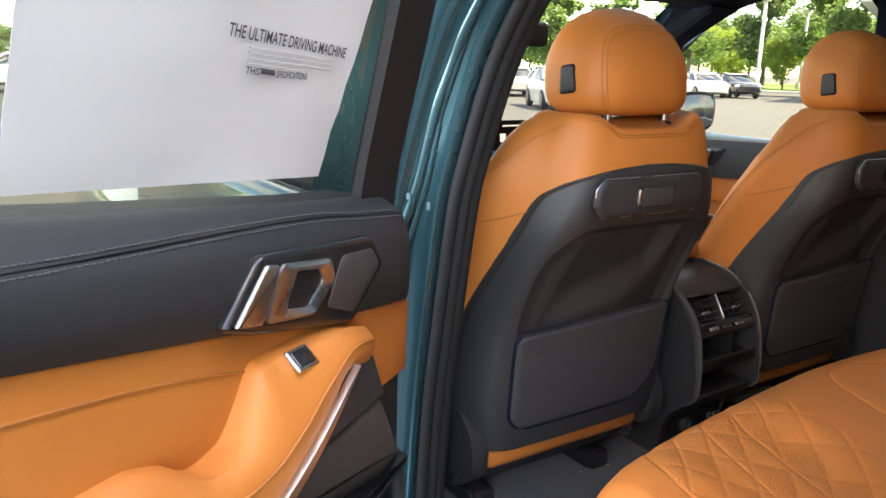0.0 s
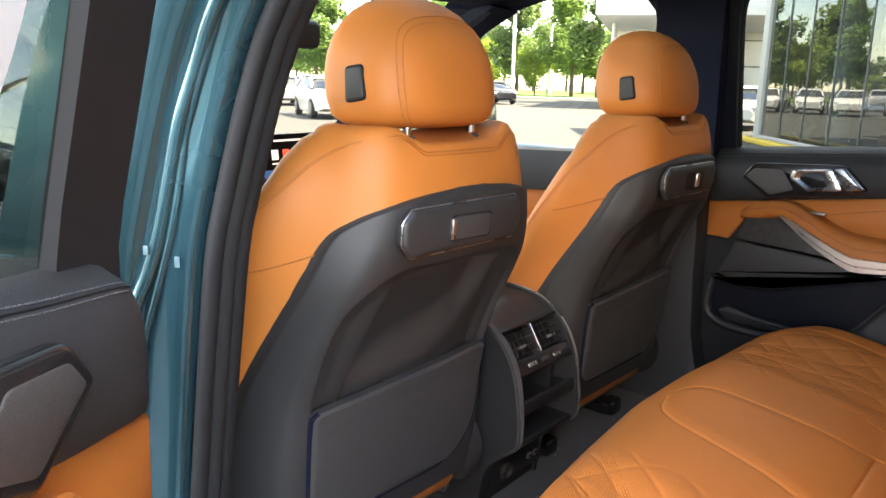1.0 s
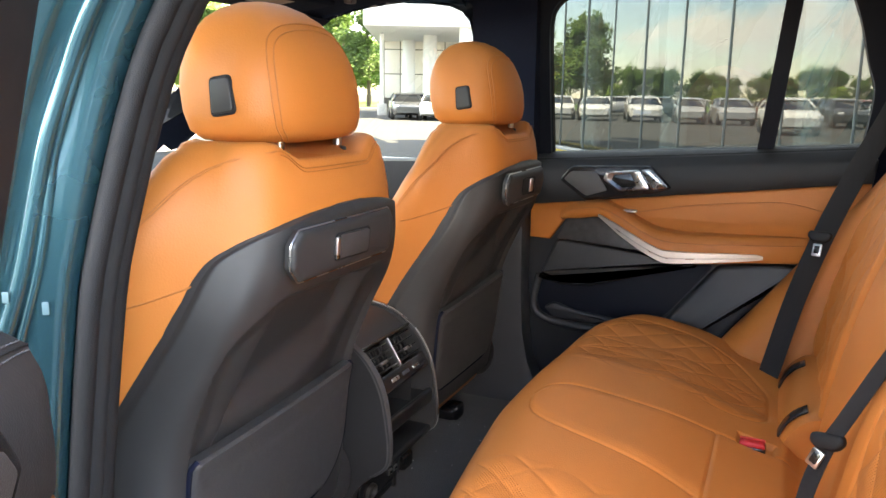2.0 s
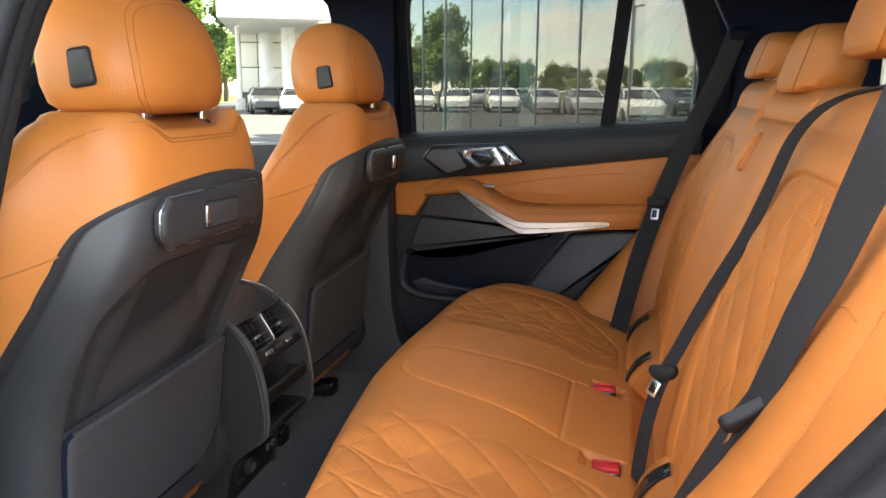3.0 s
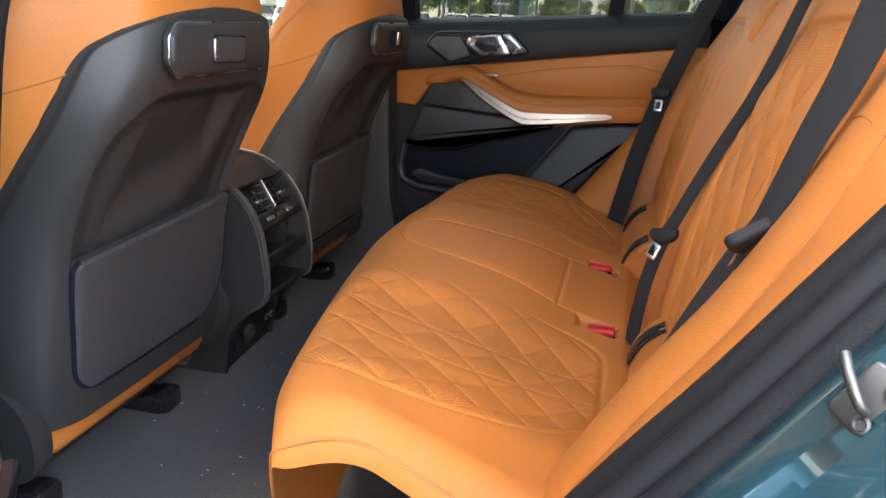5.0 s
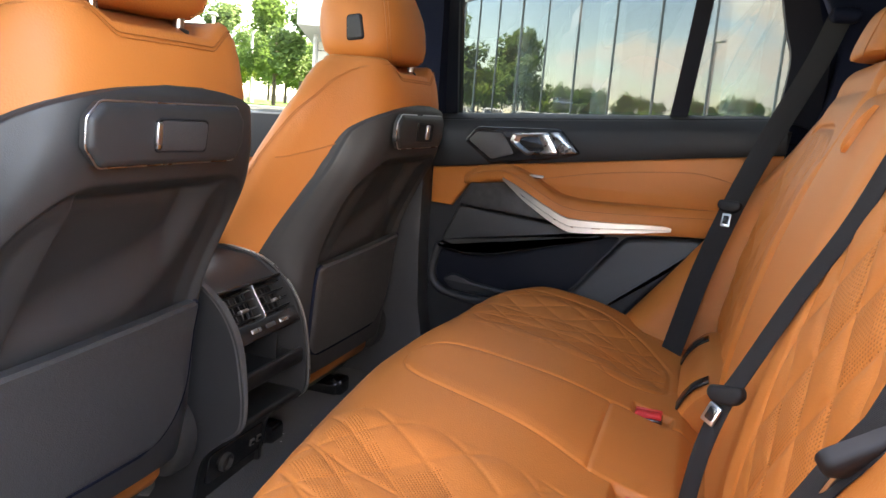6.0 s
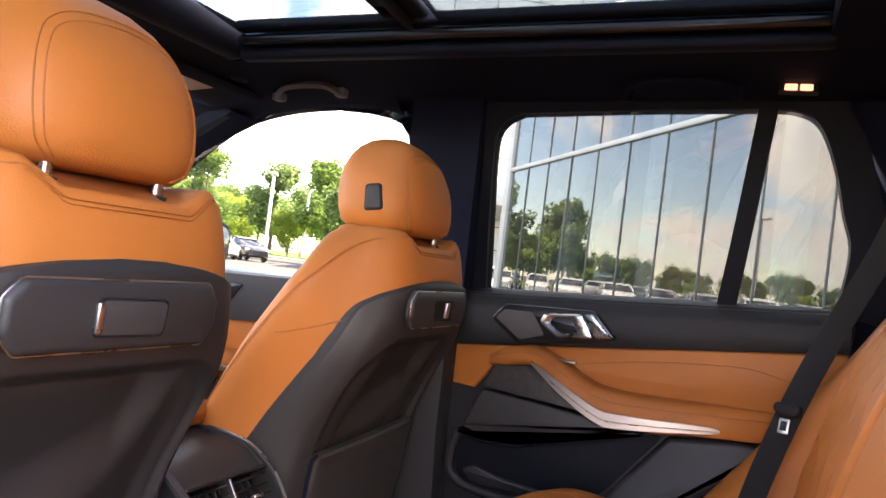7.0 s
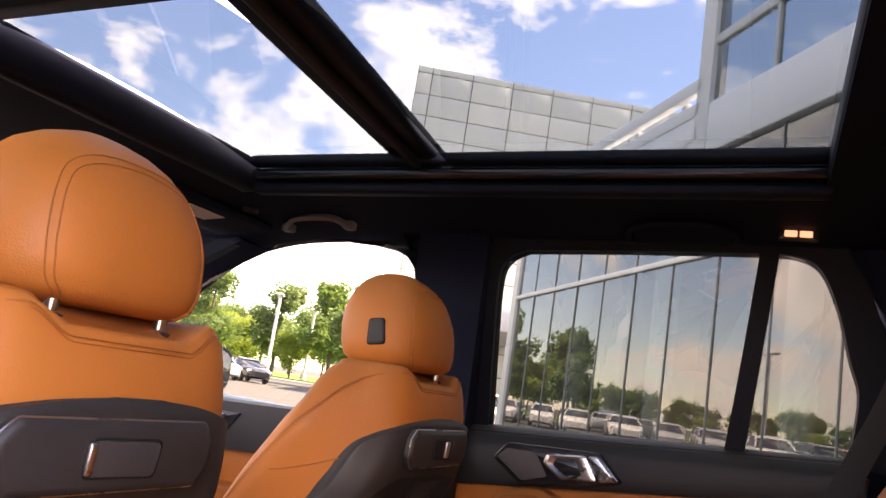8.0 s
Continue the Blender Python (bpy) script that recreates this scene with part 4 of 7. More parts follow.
        a, b = [[(q.x, q.y) for q in spline([(p[0], p[1], 0) for p in e], 4 * len(e))] for e in (a, b)]
        for p, q in zip(a, b):
            rr.append([up(p, off - deep), up(p, off + 0.012), up(q, off + 0.012), up(q, off - deep)])
        part(nm, loft(rr), mat, door)
    strip([(0.038, 1.20), (0.037, 1.40), (0.040, 1.553), (0.06, 1.602), (0.10, 1.624)], [(-0.055 if side > 0 else -0.048, 1.20), (-0.058 if side > 0 else -0.052, 1.40), (-0.055 if side > 0 else -0.052, 1.60), (-0.03, 1.65), (0.09, 1.665)], 0.1, deep=0.035 if side > 0 else 0.003, mat=ROOFPLASTIC if side > 0 else POSTBLACK)
    strip([(0.10, 1.624), (0.35, 1.640), (0.60, 1.652)], [(0.09, 1.665), (0.35, 1.68), (0.60, 1.69)], 0.05)
    strip([(0.548, 1.24), (0.569, 1.43), (0.590, 1.652)], [(0.586, 1.24), (0.605, 1.43), (0.626, 1.652)], 0.05, mat=ROOFPLASTIC, nm="divider_bar", off=0.004)
    strip([(0.60, 1.652), (0.66, 1.650), (0.703, 1.627), (0.738, 1.555), (0.765, 1.46), (0.785, 1.39), (0.775, 1.27)], [(0.60, 1.69), (0.70, 1.69), (0.76, 1.66), (0.80, 1.57), (0.83, 1.48), (0.86, 1.40), (0.86, 1.25)], 0.05)
    if side > 0:
        return door
    # order sheet taped inside the glass
    sheet = thing("order_sheet", tuple(up((0.4, 1.25), 0.004)), "white printed order sheet taped inside the door glass", "paper sheet")
    corners = [(0.118, 1.260), (0.507, 1.272), (0.480, 1.60), (0.040, 1.62)]

    def on(a, b):
        lo = Vector(corners[0]) * (1 - a) + Vector(corners[1]) * a
        hi = Vector(corners[3]) * (1 - a) + Vector(corners[2]) * a
        q = lo * (1 - b) + hi * b
        return up((q.x, q.y), 0.0062 + 0.0012 * math.sin(9 * a + 4 * b) + 0.0009 * math.sin(21 * a - 13 * b) + 0.0007 * math.sin(37 * b + 5 * a) + 0.0004 * math.sin(61 * a + 43 * b))
    part("sheet", grid(on, steps(0, 1, 24), steps(0, 1, 16), tuple((P(0, 0.0006, 0) - P(0, 0, 0)))), PAPER, sheet)

    def writing(text, u0, z0, u1, z1, size):
        """Printed words from one point of the sheet to another."""
        a, b = up((u0, z0), 0.0095), up((u1, z1), 0.0095)
        cu = bpy.data.curves.new("text", "FONT")
        cu.body = text
        cu.size = 1.0
        cu.fill_mode = "FRONT"
        cu.offset = 0.012
        tmp = bpy.data.objects.new("text", cu)
        scene.collection.objects.link(tmp)
        dg = bpy.context.evaluated_depsgraph_get()
        me = bpy.data.meshes.new_from_object(tmp.evaluated_get(dg))
        bpy.data.objects.remove(tmp)
        wide = max(v.co.x for v in me.vertices)
        m = plate_frame(a, b - a, Vector((0, 0, 1)) + (P(0, 0.22, 0) - P(0, 0, 0)))
        k = (b - a).length / wide
        vs = [tuple(m @ Vector((v.co.x * k, v.co.y * size, 0))) for v in me.vertices]
        fs = [tuple(p.vertices) for p in me.polygons]
        bpy.data.meshes.remove(me)
        return vs, fs
    part("heading", writing("THE ULTIMATE DRIVING MACHINE", 0.3074, 1.3870, 0.1137, 1.3835, 0.0150), INK, sheet, smooth=0)
    part("subheading", writing("THIS", 0.2775, 1.3590, 0.2570, 1.3585, 0.0085), INK, sheet, smooth=0)
    part("subheading", writing("SPECIFICATIONS", 0.2310, 1.3580, 0.1797, 1.3586, 0.0085), INK, sheet, smooth=0)
    part("name_bar", band([up((0.2545, 1.3622), 0.009), up((0.2335, 1.3617), 0.009)], (0, 0, 0.0050), 0.0006), INK, sheet)
    for k in range(4):
        z = 1.3792 - 0.0045 * k
        w = (0.140, 0.145, 0.141, 0.085)[k]
        part("text_line", band([up((0.276, z + 0.0015), 0.009), up((0.276 - w, z + 0.0005), 0.009)], (0, 0, 0.0010), 0.0004), material("grey_ink", (0.42, 0.42, 0.43), 0.7) if k == 0 else bpy.data.materials["grey_ink"], sheet)
    return door


rear_door(1, "closed rear door with tan leather armrest and dark upper pad", True)
rear_door(-1, "open rear door with tan leather armrest, sheet on its glass", True)

# ---- car: rear bench ----
bench = thing("rear_bench", (0, -0.45, 0.56), "tan leather rear bench with diamond quilted seats", "car seat")
PROF = spline([(-0.20, 0.575), (-0.172, 0.68), (-0.158, 0.78), (-0.165, 0.825), (-0.195, 0.850), (-0.25, 0.856), (-0.36, 0.828), (-0.46, 0.79), (-0.55, 0.765), (-0.63, 0.752)], 300)
INSETS = ((-0.606, -0.228), (0.252, 0.630))


OUTER = [(-0.54, -0.480), (-0.50, -0.515), (-0.44, -0.560), (-0.35, -0.597), (-0.28, -0.604), (-0.20, -0.596)]


def inset_of(x, y, y_lo, y_hi, pad=0.0):
    """Signed depth inside the quilted insert nearest to x (positive inside)."""
    best = -1.0
    for a, b in INSETS:
        if y_hi > -0.17:
            edge = lerp_table(OUTER, y)
            a, b = (edge, b) if a < 0 else (a, 0.024 - edge)
        cx, hw = (a + b) / 2, (b - a) / 2
        cy, hh = (y_lo + y_hi) / 2, (y_hi - y_lo) / 2
        dx, dy = abs(x - cx) / hw, abs(y - cy) / hh
        r = (dx ** 5 + dy ** 5) ** 0.2
        best = max(best, (1 - r) * min(hw, hh))
    return best


def groove(d, w):
    return math.exp(-(d / w) ** 2)


STRIPS = (OUTER,
          [(-0.17, -0.405), (-0.23, -0.447), (-0.35, -0.464), (-0.42, -0.442), (-0.54, -0.400)],
          [(-0.15, -0.305), (-0.25, -0.374), (-0.35, -0.384), (-0.44, -0.367), (-0.54, -0.333)])
STRIPS = [sorted(t) for t in STRIPS]


def lattice(x, y, mid):
    """Distances to the stitch lines that cross the insert, and whether the spot is perforated."""
    if x > mid:
        x = 2 * mid - x
    qc = (y - x + 0.004) / 0.0785
    qb = (y + 0.8 * x + 0.773 + 0.010 * math.sin(11 * x)) / 0.075
    dc, db = abs(qc - round(qc)) * 0.0555, abs(qb - round(qb)) * 0.0586
    # middle of this diamond
    c, b = (math.floor(qc) + 0.5) * 0.0785 - 0.004, (math.floor(qb) + 0.5) * 0.075 - 0.773
    xm = (b - c) / 1.8
    ym = c + xm
    da, holes = 1.0, False
    for t in STRIPS:
        da = min(da, abs(x - lerp_table(t, y)))
        if x > lerp_table(t, y) and -0.030 < xm - lerp_table(t, ym) < 0.040:
            holes = True
    return min(da, dc), db, holes


def puff(a, b):
    """Height of the padding: thin stitched lines with soft cushions between."""
    return -0.0015 * max(groove(a, 0.0026), 0.7 * groove(b, 0.0026)) + 0.0014 * min(smooth01(0, 0.024, a), smooth01(0, 0.024, b))


def middle_pad(x, y):
    """Signed distance outside the outline of the middle seat's pad."""
    w = lerp_table([(-0.470, 0.137), (-0.355, 0.110), (-0.26, 0.092), (-0.235, 0.075), (-0.222, 0.05), (-0.214, 0.01)], y)
    return abs(x - 0.004) - w if y < -0.214 else 0.02


def cushion_height(x, y):
    """Extra height over the profile."""
    h = 0.0
    d = inset_of(x, y, -0.540, -0.165)
    if d > 0:
        p, q, _ = lattice(x, y, 0.012)
        h += puff(p, q) * smooth01(0, 0.012, d)
    h -= 0.0030 * groove(d, 0.0032) * (1 - smooth01(-0.47, -0.40, y) * smooth01(0.34, 0.28, abs(x - 0.012)))
    # middle seat: a pad with a rounded outline and a cross seam behind it
    c = middle_pad(x, y)
    h += 0.003 * smooth01(0.004, -0.03, c) - 0.003 * groove(c, 0.0032) * smooth01(-0.60, -0.56, y)
    h -= 0.0035 * groove(y + 0.456, 0.003) * smooth01(0.005, -0.002, c)
    h -= 0.014 * smooth01(0.10, 0.0, min(abs(x + 0.42), abs(x - 0.43)) - 0.06) * smooth01(-0.17, -0.26, y)
    h += 0.014 * smooth01(0.60, 0.72, abs(x)) * smooth01(-0.2, -0.3, y) * 0.6
    h -= 0.035 * smooth01(0.66, 0.74, abs(x)) * 1.0
    # shallow wells round the belt buckles
    for bx in (-0.157, 0.160):
        e = max(abs(x - bx) - 0.022, abs(y + 0.523) - 0.029)
        h -= 0.012 * smooth01(0.006, -0.003, e)
    h -= 0.012 * smooth01(0.12, 0.40, x) * smooth01(-0.42, -0.26, y)
    # the rear edge rolls down into the gap
    h -= 0.020 * smooth01(-0.565, -0.60, y)
    return h


def cushion(x, i):
    p = PROF[i]
    y, z = p.x, p.y
    top = smooth01(0.80, 0.85, z) if y > -0.20 else 1.0
    h = cushion_height(x, y) * top
    fwd = lerp_table([(-0.74, -0.075), (-0.66, -0.04), (-0.6, -0.018), (-0.39, 0.020), (-0.15, 0.050), (0.0, 0.062), (0.16, 0.060), (0.4, 0.052), (0.58, 0.036), (0.66, 0.0), (0.745, -0.07)], x)
    fwd *= smooth01(-0.42, -0.2, y)
    return Vector((x, y + fwd, z + h))


xs = steps(-0.735, 0.745, 620)
d = grid(cushion, xs, list(range(300)))
ob = part("seat_cushion", d, [LEATHER, PERF, STITCH], bench, "tan leather seat cushion with perforated quilted inserts", smooth=60)
for f in ob.data.polygons:
    c = f.center + BASE[bench.name]
    if inset_of(c.x, c.y, -0.540, -0.165) > 0.003 and c.z > 0.7 and lattice(c.x, c.y, 0.012)[2]:
        f.material_index = 1
    if inset_of(c.x, c.y, -0.540, -0.165) > 0.006 and c.z > 0.7 and min(lattice(c.x, c.y, 0.012)[:2]) < 0.0012:
        f.material_index = 2
for side in (-1, 1):
    line = [cushion(side * 0.715 + 0.005, i) + Vector((side * 0.002, 0, 0.0)) for i in range(0, 296, 5)]
    part("seam", tube(line, 0.0016, 5), SEAM, bench)


# backrest: three sections
def back_y(z):
    return lerp_table([(0.70, -0.612), (0.95, -0.648), (1.28, -0.752), (1.33, -0.785)], z)


BPROF = spline([(0.70, 0), (0.80, 0), (0.95, 0), (1.10, 0), (1.22, 0), (1.30, 0.004), (1.338, 0.020), (1.352, 0.05), (1.345, 0.11)], 250)


def back_lattice(x, z):
    """The cushion's stitching carried on up the backrest."""
    if x > 0.012:
        x = 0.024 - x
    q1 = (x - z + 0.03) / 0.112
    q2 = (x + 0.95 * z + 0.02) / 0.112
    c, b = (math.floor(q1) + 0.5) * 0.112 - 0.03, (math.floor(q2) + 0.5) * 0.112 - 0.02
    xm = c + (b - c) / 1.95
    return abs(q1 - round(q1)) * 0.079, abs(q2 - round(q2)) * 0.081, -0.50 < xm < -0.43 or -0.36 < xm < -0.28


def back_section(a, b, quilted, nm, label):
    def fn(x, i):
        q = BPROF[i]
        z, back = q.x, q.y
        y = back_y(min(z, 1.30)) - back
        r = smooth01(0, 0.018, min(x - a, b - x))
        y -= 0.014 * (1 - r)
        if quilted:
            t = -0.545 + (z - 0.72) / 0.53 * 0.33
            d = inset_of(x, t, -0.545, -0.215)
            if d > 0:
                p, q, _ = back_lattice(x, z)
                y += puff(p, q) * (2.4 if x < 0 else 1.4) * smooth01(0, 0.012, d)
            y -= 0.0065 * groove(d, 0.0030)
            cx = (a + b) / 2
            y += 0.012 * smooth01(0.13, 0.21, abs(x - cx)) * smooth01(0.75, 0.85, z) * smooth01(1.25, 1.15, z)
        else:
            y += 0.008 * smooth01(0, 0.05, min(x - a, b - x))
            y -= 0.006 * groove(z - 1.303, 0.0035)
            y -= 0.004 * smooth01(1.300, 1.310, z)
        if quilted:
            if x > 0:
                z += (0.017 - 0.040 * smooth01(0.545, 0.625, x)) * smooth01(1.20, 1.34, z)
            else:
                z -= 0.034 * smooth01(0.50, 0.62, -x) * smooth01(1.20, 1.34, z)
        return Vector((x, y, z))
    ob = part(nm, grid(fn, steps(a, b, 190 if quilted else 60), list(range(250)), (0, -0.02, 0)), [LEATHER, PERFBACK, STITCH], bench, label, smooth=60)
    if quilted:
        for f in ob.data.polygons:
            c = f.center + BASE[bench.name]
            t = -0.545 + (c.z - 0.72) / 0.53 * 0.33
            if inset_of(c.x, t, -0.545, -0.215) > 0.004 and back_lattice(c.x, c.z)[2]:
                f.material_index = 1
            if inset_of(c.x, t, -0.545, -0.215) > 0.006 and min(back_lattice(c.x, c.z)[:2]) < 0.0013:
                f.material_index = 2
    return ob


back_section(-0.60, -0.175, True, "backrest", "tan leather quilted backrest")
back_section(-0.172, 0.205, False, "centre_backrest", "plain tan leather centre backrest with a pull loop")
back_section(0.208, 0.62, True, "backrest", "tan leather quilted backrest")
# line of the near rear door opening
SIDEY = [(0.50, -0.33), (0.70, -0.425), (0.80, -0.492), (0.90, -0.563), (0.973, -0.619), (1.034, -0.662), (1.087, -0.699), (1.127, -0.727), (1.19, -0.765), (1.30, -0.805), (1.42, -0.815), (1.52, -0.77), (1.62, -0.68)]


def side_y(z):
    return lerp_table(SIDEY, z)


# side bolsters towards the doors
FARBOLSTER = [(0.70, -0.350), (0.813, -0.430), (0.891, -0.491), (0.987, -0.563), (1.10, -0.645), (1.20, -0.715), (1.28, -0.765), (1.32, -0.80)]
BOLSTER = [(0.70, -0.455), (0.80, -0.512), (0.90, -0.572), (1.0, -0.640), (1.10, -0.694), (1.20, -0.738), (1.28, -0.768), (1.32, -0.80)]
for side in (-1, 1):
    rings = []
    for z in steps(0.70, 1.32, 32):
        yf = lerp_table(BOLSTER if side < 0 else FARBOLSTER, z)
        yb = yf - 0.26
        sy = side_y(z)
        if side < 0:
            rings.append([(-0.575, yb, z), (-0.575, yf - 0.018, z), (-0.582, yf - 0.006, z), (-0.60, yf + 0.001, z), (-0.635, yf + 0.008, z), (-0.670, yf + 0.008, z), (-0.694, yf + 0.001, z), (-0.700, yf - 0.003, z), (-0.706, yf * 0.8 + sy * 0.2, z), (-0.735, yf * 0.35 + sy * 0.65 + 0.003, z), (-0.756, sy + 0.004, z), (-0.770, sy - 0.002, z), (-0.777, sy - 0.018, z), (-0.776, yb, z)])
        else:
            rings.append([(0.622, yb, z), (0.622, yf - 0.060, z), (0.640, yf - 0.030, z), (0.668, yf - 0.006, z), (0.690, yf, z), (0.712, yf - 0.002, z), (0.732, yf - 0.015, z), (0.740, yf - 0.04, z), (0.742, yb, z)])
    bol = part("side_bolster", loft(rings), LEATHER, bench, "tan leather side bolster beside the door opening")
    if side < 0:
        part("seam", tube([(-0.7003, lerp_table(BOLSTER, z) - 0.0022, z) for z in steps(0.74, 1.30, 40)], 0.0011, 5), SEAM, bol)
        part("seam", tube(spline([(-0.640, lerp_table(BOLSTER, 1.172) + 0.0085, 1.172), (-0.660, lerp_table(BOLSTER, 1.176) + 0.0085, 1.176), (-0.682, lerp_table(BOLSTER, 1.172) + 0.005, 1.172)], 10), 0.0011, 5), SEAM, bol)


def lettering(text, m, wide, high, deep):
    """Words as a raised mesh in the plane of m."""
    cu = bpy.data.curves.new("text", "FONT")
    cu.body = text
    cu.extrude = 0.5
    tmp = bpy.data.objects.new("text", cu)
    scene.collection.objects.link(tmp)
    me = bpy.data.meshes.new_from_object(tmp.evaluated_get(bpy.context.evaluated_depsgraph_get()))
    bpy.data.objects.remove(tmp)
    k = wide / max(v.co.x for v in me.vertices)
    vs = [tuple(m @ Vector((v.co.x * k, v.co.y * high, (v.co.z + 0.5) * deep))) for v in me.vertices]
    fs = [tuple(p.vertices) for p in me.polygons]
    bpy.data.meshes.remove(me)
    return vs, fs


tag_m = plate_frame((-0.7195, -0.7440, 1.189), (0, -0.44, 0.90), (1, 0.39, 0))
tag = part("safety_tag", slab(rounded([(0, -0.002), (0.034, -0.002), (0.034, 0.011), (0, 0.011)], 0.002, 3), 0.0022, tag_m, 0.0007), LEATHER, bench, "embossed tan tag")
part("tag_words", lettering("AIRBAG", tag_m @ Matrix.Translation((0.003, 0.001, 0.0018)), 0.028, 0.0115, 0.0010), LEATHER, tag, smooth=0)
# pull loop on the centre section
loop = spline([(0.010, -0.742, 1.282), (0.020, -0.728, 1.262), (0.018, -0.716, 1.236), (0.002, -0.712, 1.222), (-0.012, -0.718, 1.238), (-0.004, -0.730, 1.262), (0.006, -0.742, 1.282)], 30)
part("pull_loop", band(loop, (0.002, 0.006, 0.001), 0.0022), LEATHER, bench, "small leather pull loop")
# head restraints of the bench
for cx, w, h, z0 in ((0.41, 0.112, 0.088, 1.372), (0.0, 0.122, 0.100, 1.344), (-0.41, 0.120, 0.105, 1.382)):
    hr = thing("rear_headrest", (cx, -0.80, z0), "tan leather rear head restraint on the bench", "headrest", "rear headrests")
    shape = ((0.0, 0.62), (0.03, 0.80), (0.10, 0.93), (0.28, 1.0), (0.55, 1.0), (0.76, 0.95), (0.90, 0.82), (0.97, 0.62), (1.0, 0.36))

    def head_point(a, f, k, lift=0.0):
        c, d = math.cos(a), math.sin(a)
        return (cx + (w * k + lift) * math.copysign(abs(c) ** 0.62, c), -0.812 - 0.022 * f + ((0.052 - 0.008 * f) * (0.55 + 0.45 * k) + lift) * math.copysign(abs(d) ** 0.72, d), z0 + h * f)
    rings = [[head_point(2 * math.pi * j / 40, f, k) for j in range(40)] for f, k in shape]
    pad = part("pad", loft(rings), LEATHER, hr)
    for a in (1.05, 2.09):
        part("seam", tube(spline([head_point(a, f, k, 0.0004) for f, k in shape[1:-1]], 20), 0.0010, 5), SEAM, pad)
    for xx in (-0.05, 0.05):
        part("post", tube([(cx + xx, -0.812, 1.30), (cx + xx, -0.812, z0 + 0.01)], 0.006, 10), CHROME, hr)

# buckles and child-seat anchors
for x, y, z in ((0.160, -0.516, 0.776), (-0.157, -0.531, 0.768)):
    b = thing("belt_buckle", (x, y, z), "black belt buckle with a red release button in the bench", "belt buckle", "belt buckles")
    part("housing", box((x - 0.018, y - 0.023, z - 0.04), (x + 0.018, y + 0.023, z - 0.003), 0.005), BLACKGLOSS, b)
    part("release_button", box((x - 0.0165, y - 0.0215, z - 0.010), (x + 0.003, y + 0.0215, z + 0.004), 0.004), RED, b, "red release button")
    part("slot", box((x + 0.005, y - 0.018, z - 0.006), (x + 0.011, y + 0.018, z - 0.001), 0.002), RUBBER, b)
    part("red_edge", box((x + 0.013, y - 0.0215, z - 0.006), (x + 0.0165, y + 0.0215, z + 0.001), 0.0015), RED, b)
# leather roll between cushion and backrest with the anchor guides on it
ROLL = [(-0.552, 0.728), (-0.559, 0.758), (-0.570, 0.784), (-0.586, 0.804), (-0.606, 0.818), (-0.640, 0.824)]
for xa, xb, back in ((-0.575, -0.182, 0.018), (0.212, 0.61, 0.0)):
    line = spline([(0, y - back, z) for y, z in ROLL], 14)
    rings = []
    for x in steps(xa, xb, 24):
        e = 0.006 * (1 - smooth01(0, 0.02, min(x - xa, xb - x)))
        rings.append([(x, p.y - e, p.z - e) for p in line] + [(x, -0.66, 0.72)])
    part("lower_roll", loft(rings), LEATHER, bench, "tan leather roll under the backrest")
for x, back in ((0.53, 0.0), (0.25, 0.0), (-0.25, 0.018), (-0.53, 0.018)):
    g = thing("child_seat_anchor", (x, -0.575 - back, 0.79), "black child seat anchor guide on the roll under the backrest", "anchor guide", "child seat anchors")
    line = spline([(x, y - back + 0.0022, z + 0.0022) for y, z in ROLL[1:5]], 14)
    part("guide", band(line, (0.038, 0, 0), 0.004), BLACKGLOSS, g)
    part("slot", band([p + Vector((0, 0.0016, 0.0016)) for p in line[7:12]], (0.026, 0, 0), 0.003), RUBBER, g)

# seat belts
def seat_belt(name, pts, wide, label, clip_at, clip_w, clip_k=1.0, swing=-0.55):
    b = thing(name, tuple(pts[-1]), label, "seat belt", "rear seat belts")
    line = spline(pts, 40)
    if isinstance(wide[0], tuple):
        w0, w1 = Vector(wide[0]), Vector(wide[1])
        wide = [w0 * (1 - k / 39) + w1 * (k / 39) for k in range(40)]
    part("webbing", band(line, wide, 0.0025), WEBBING, b)
    c = Vector(clip_at)
    w = Vector(clip_w).normalized()
    i = min(range(40), key=lambda k: (line[k] - c).length)
    d = (line[min(i + 1, 39)] - line[max(i - 1, 0)]).normalized()
    m = plate_frame(c, w, -d)
    k = clip_k
    turn = m @ Matrix.Rotation(swing, 4, "Z") @ Matrix.Translation((0, -0.012 * k, 0))
    part("tongue_grip", slab(rounded([(-0.027 * k, -0.003 * k), (-0.015 * k, -0.015 * k), (0.015 * k, -0.015 * k), (0.027 * k, -0.003 * k), (0.024 * k, 0.010 * k), (-0.024 * k, 0.010 * k)], 0.006 * k, 4), 0.012 * k, m @ Matrix.Translation((0, 0, -0.002)), 0.005 * k), BELTGRIP, b, "black plastic tongue grip")
    part("tongue", slab(rounded([(-0.010 * k, -0.036 * k), (0.010 * k, -0.036 * k), (0.010 * k, -0.007 * k), (-0.010 * k, -0.007 * k)], 0.003 * k, 3), 0.003, turn @ Matrix.Translation((0, 0, 0.004)), 0.001), CHROME, b, "chrome latch tongue")
    part("tongue_slot", slab(rounded([(-0.006 * k, -0.030 * k), (0.006 * k, -0.030 * k), (0.006 * k, -0.012 * k), (-0.006 * k, -0.012 * k)], 0.002, 2), 0.001, turn @ Matrix.Translation((0, 0, 0.0066)), 0.0003), BLACKGLOSS, b)
    return b


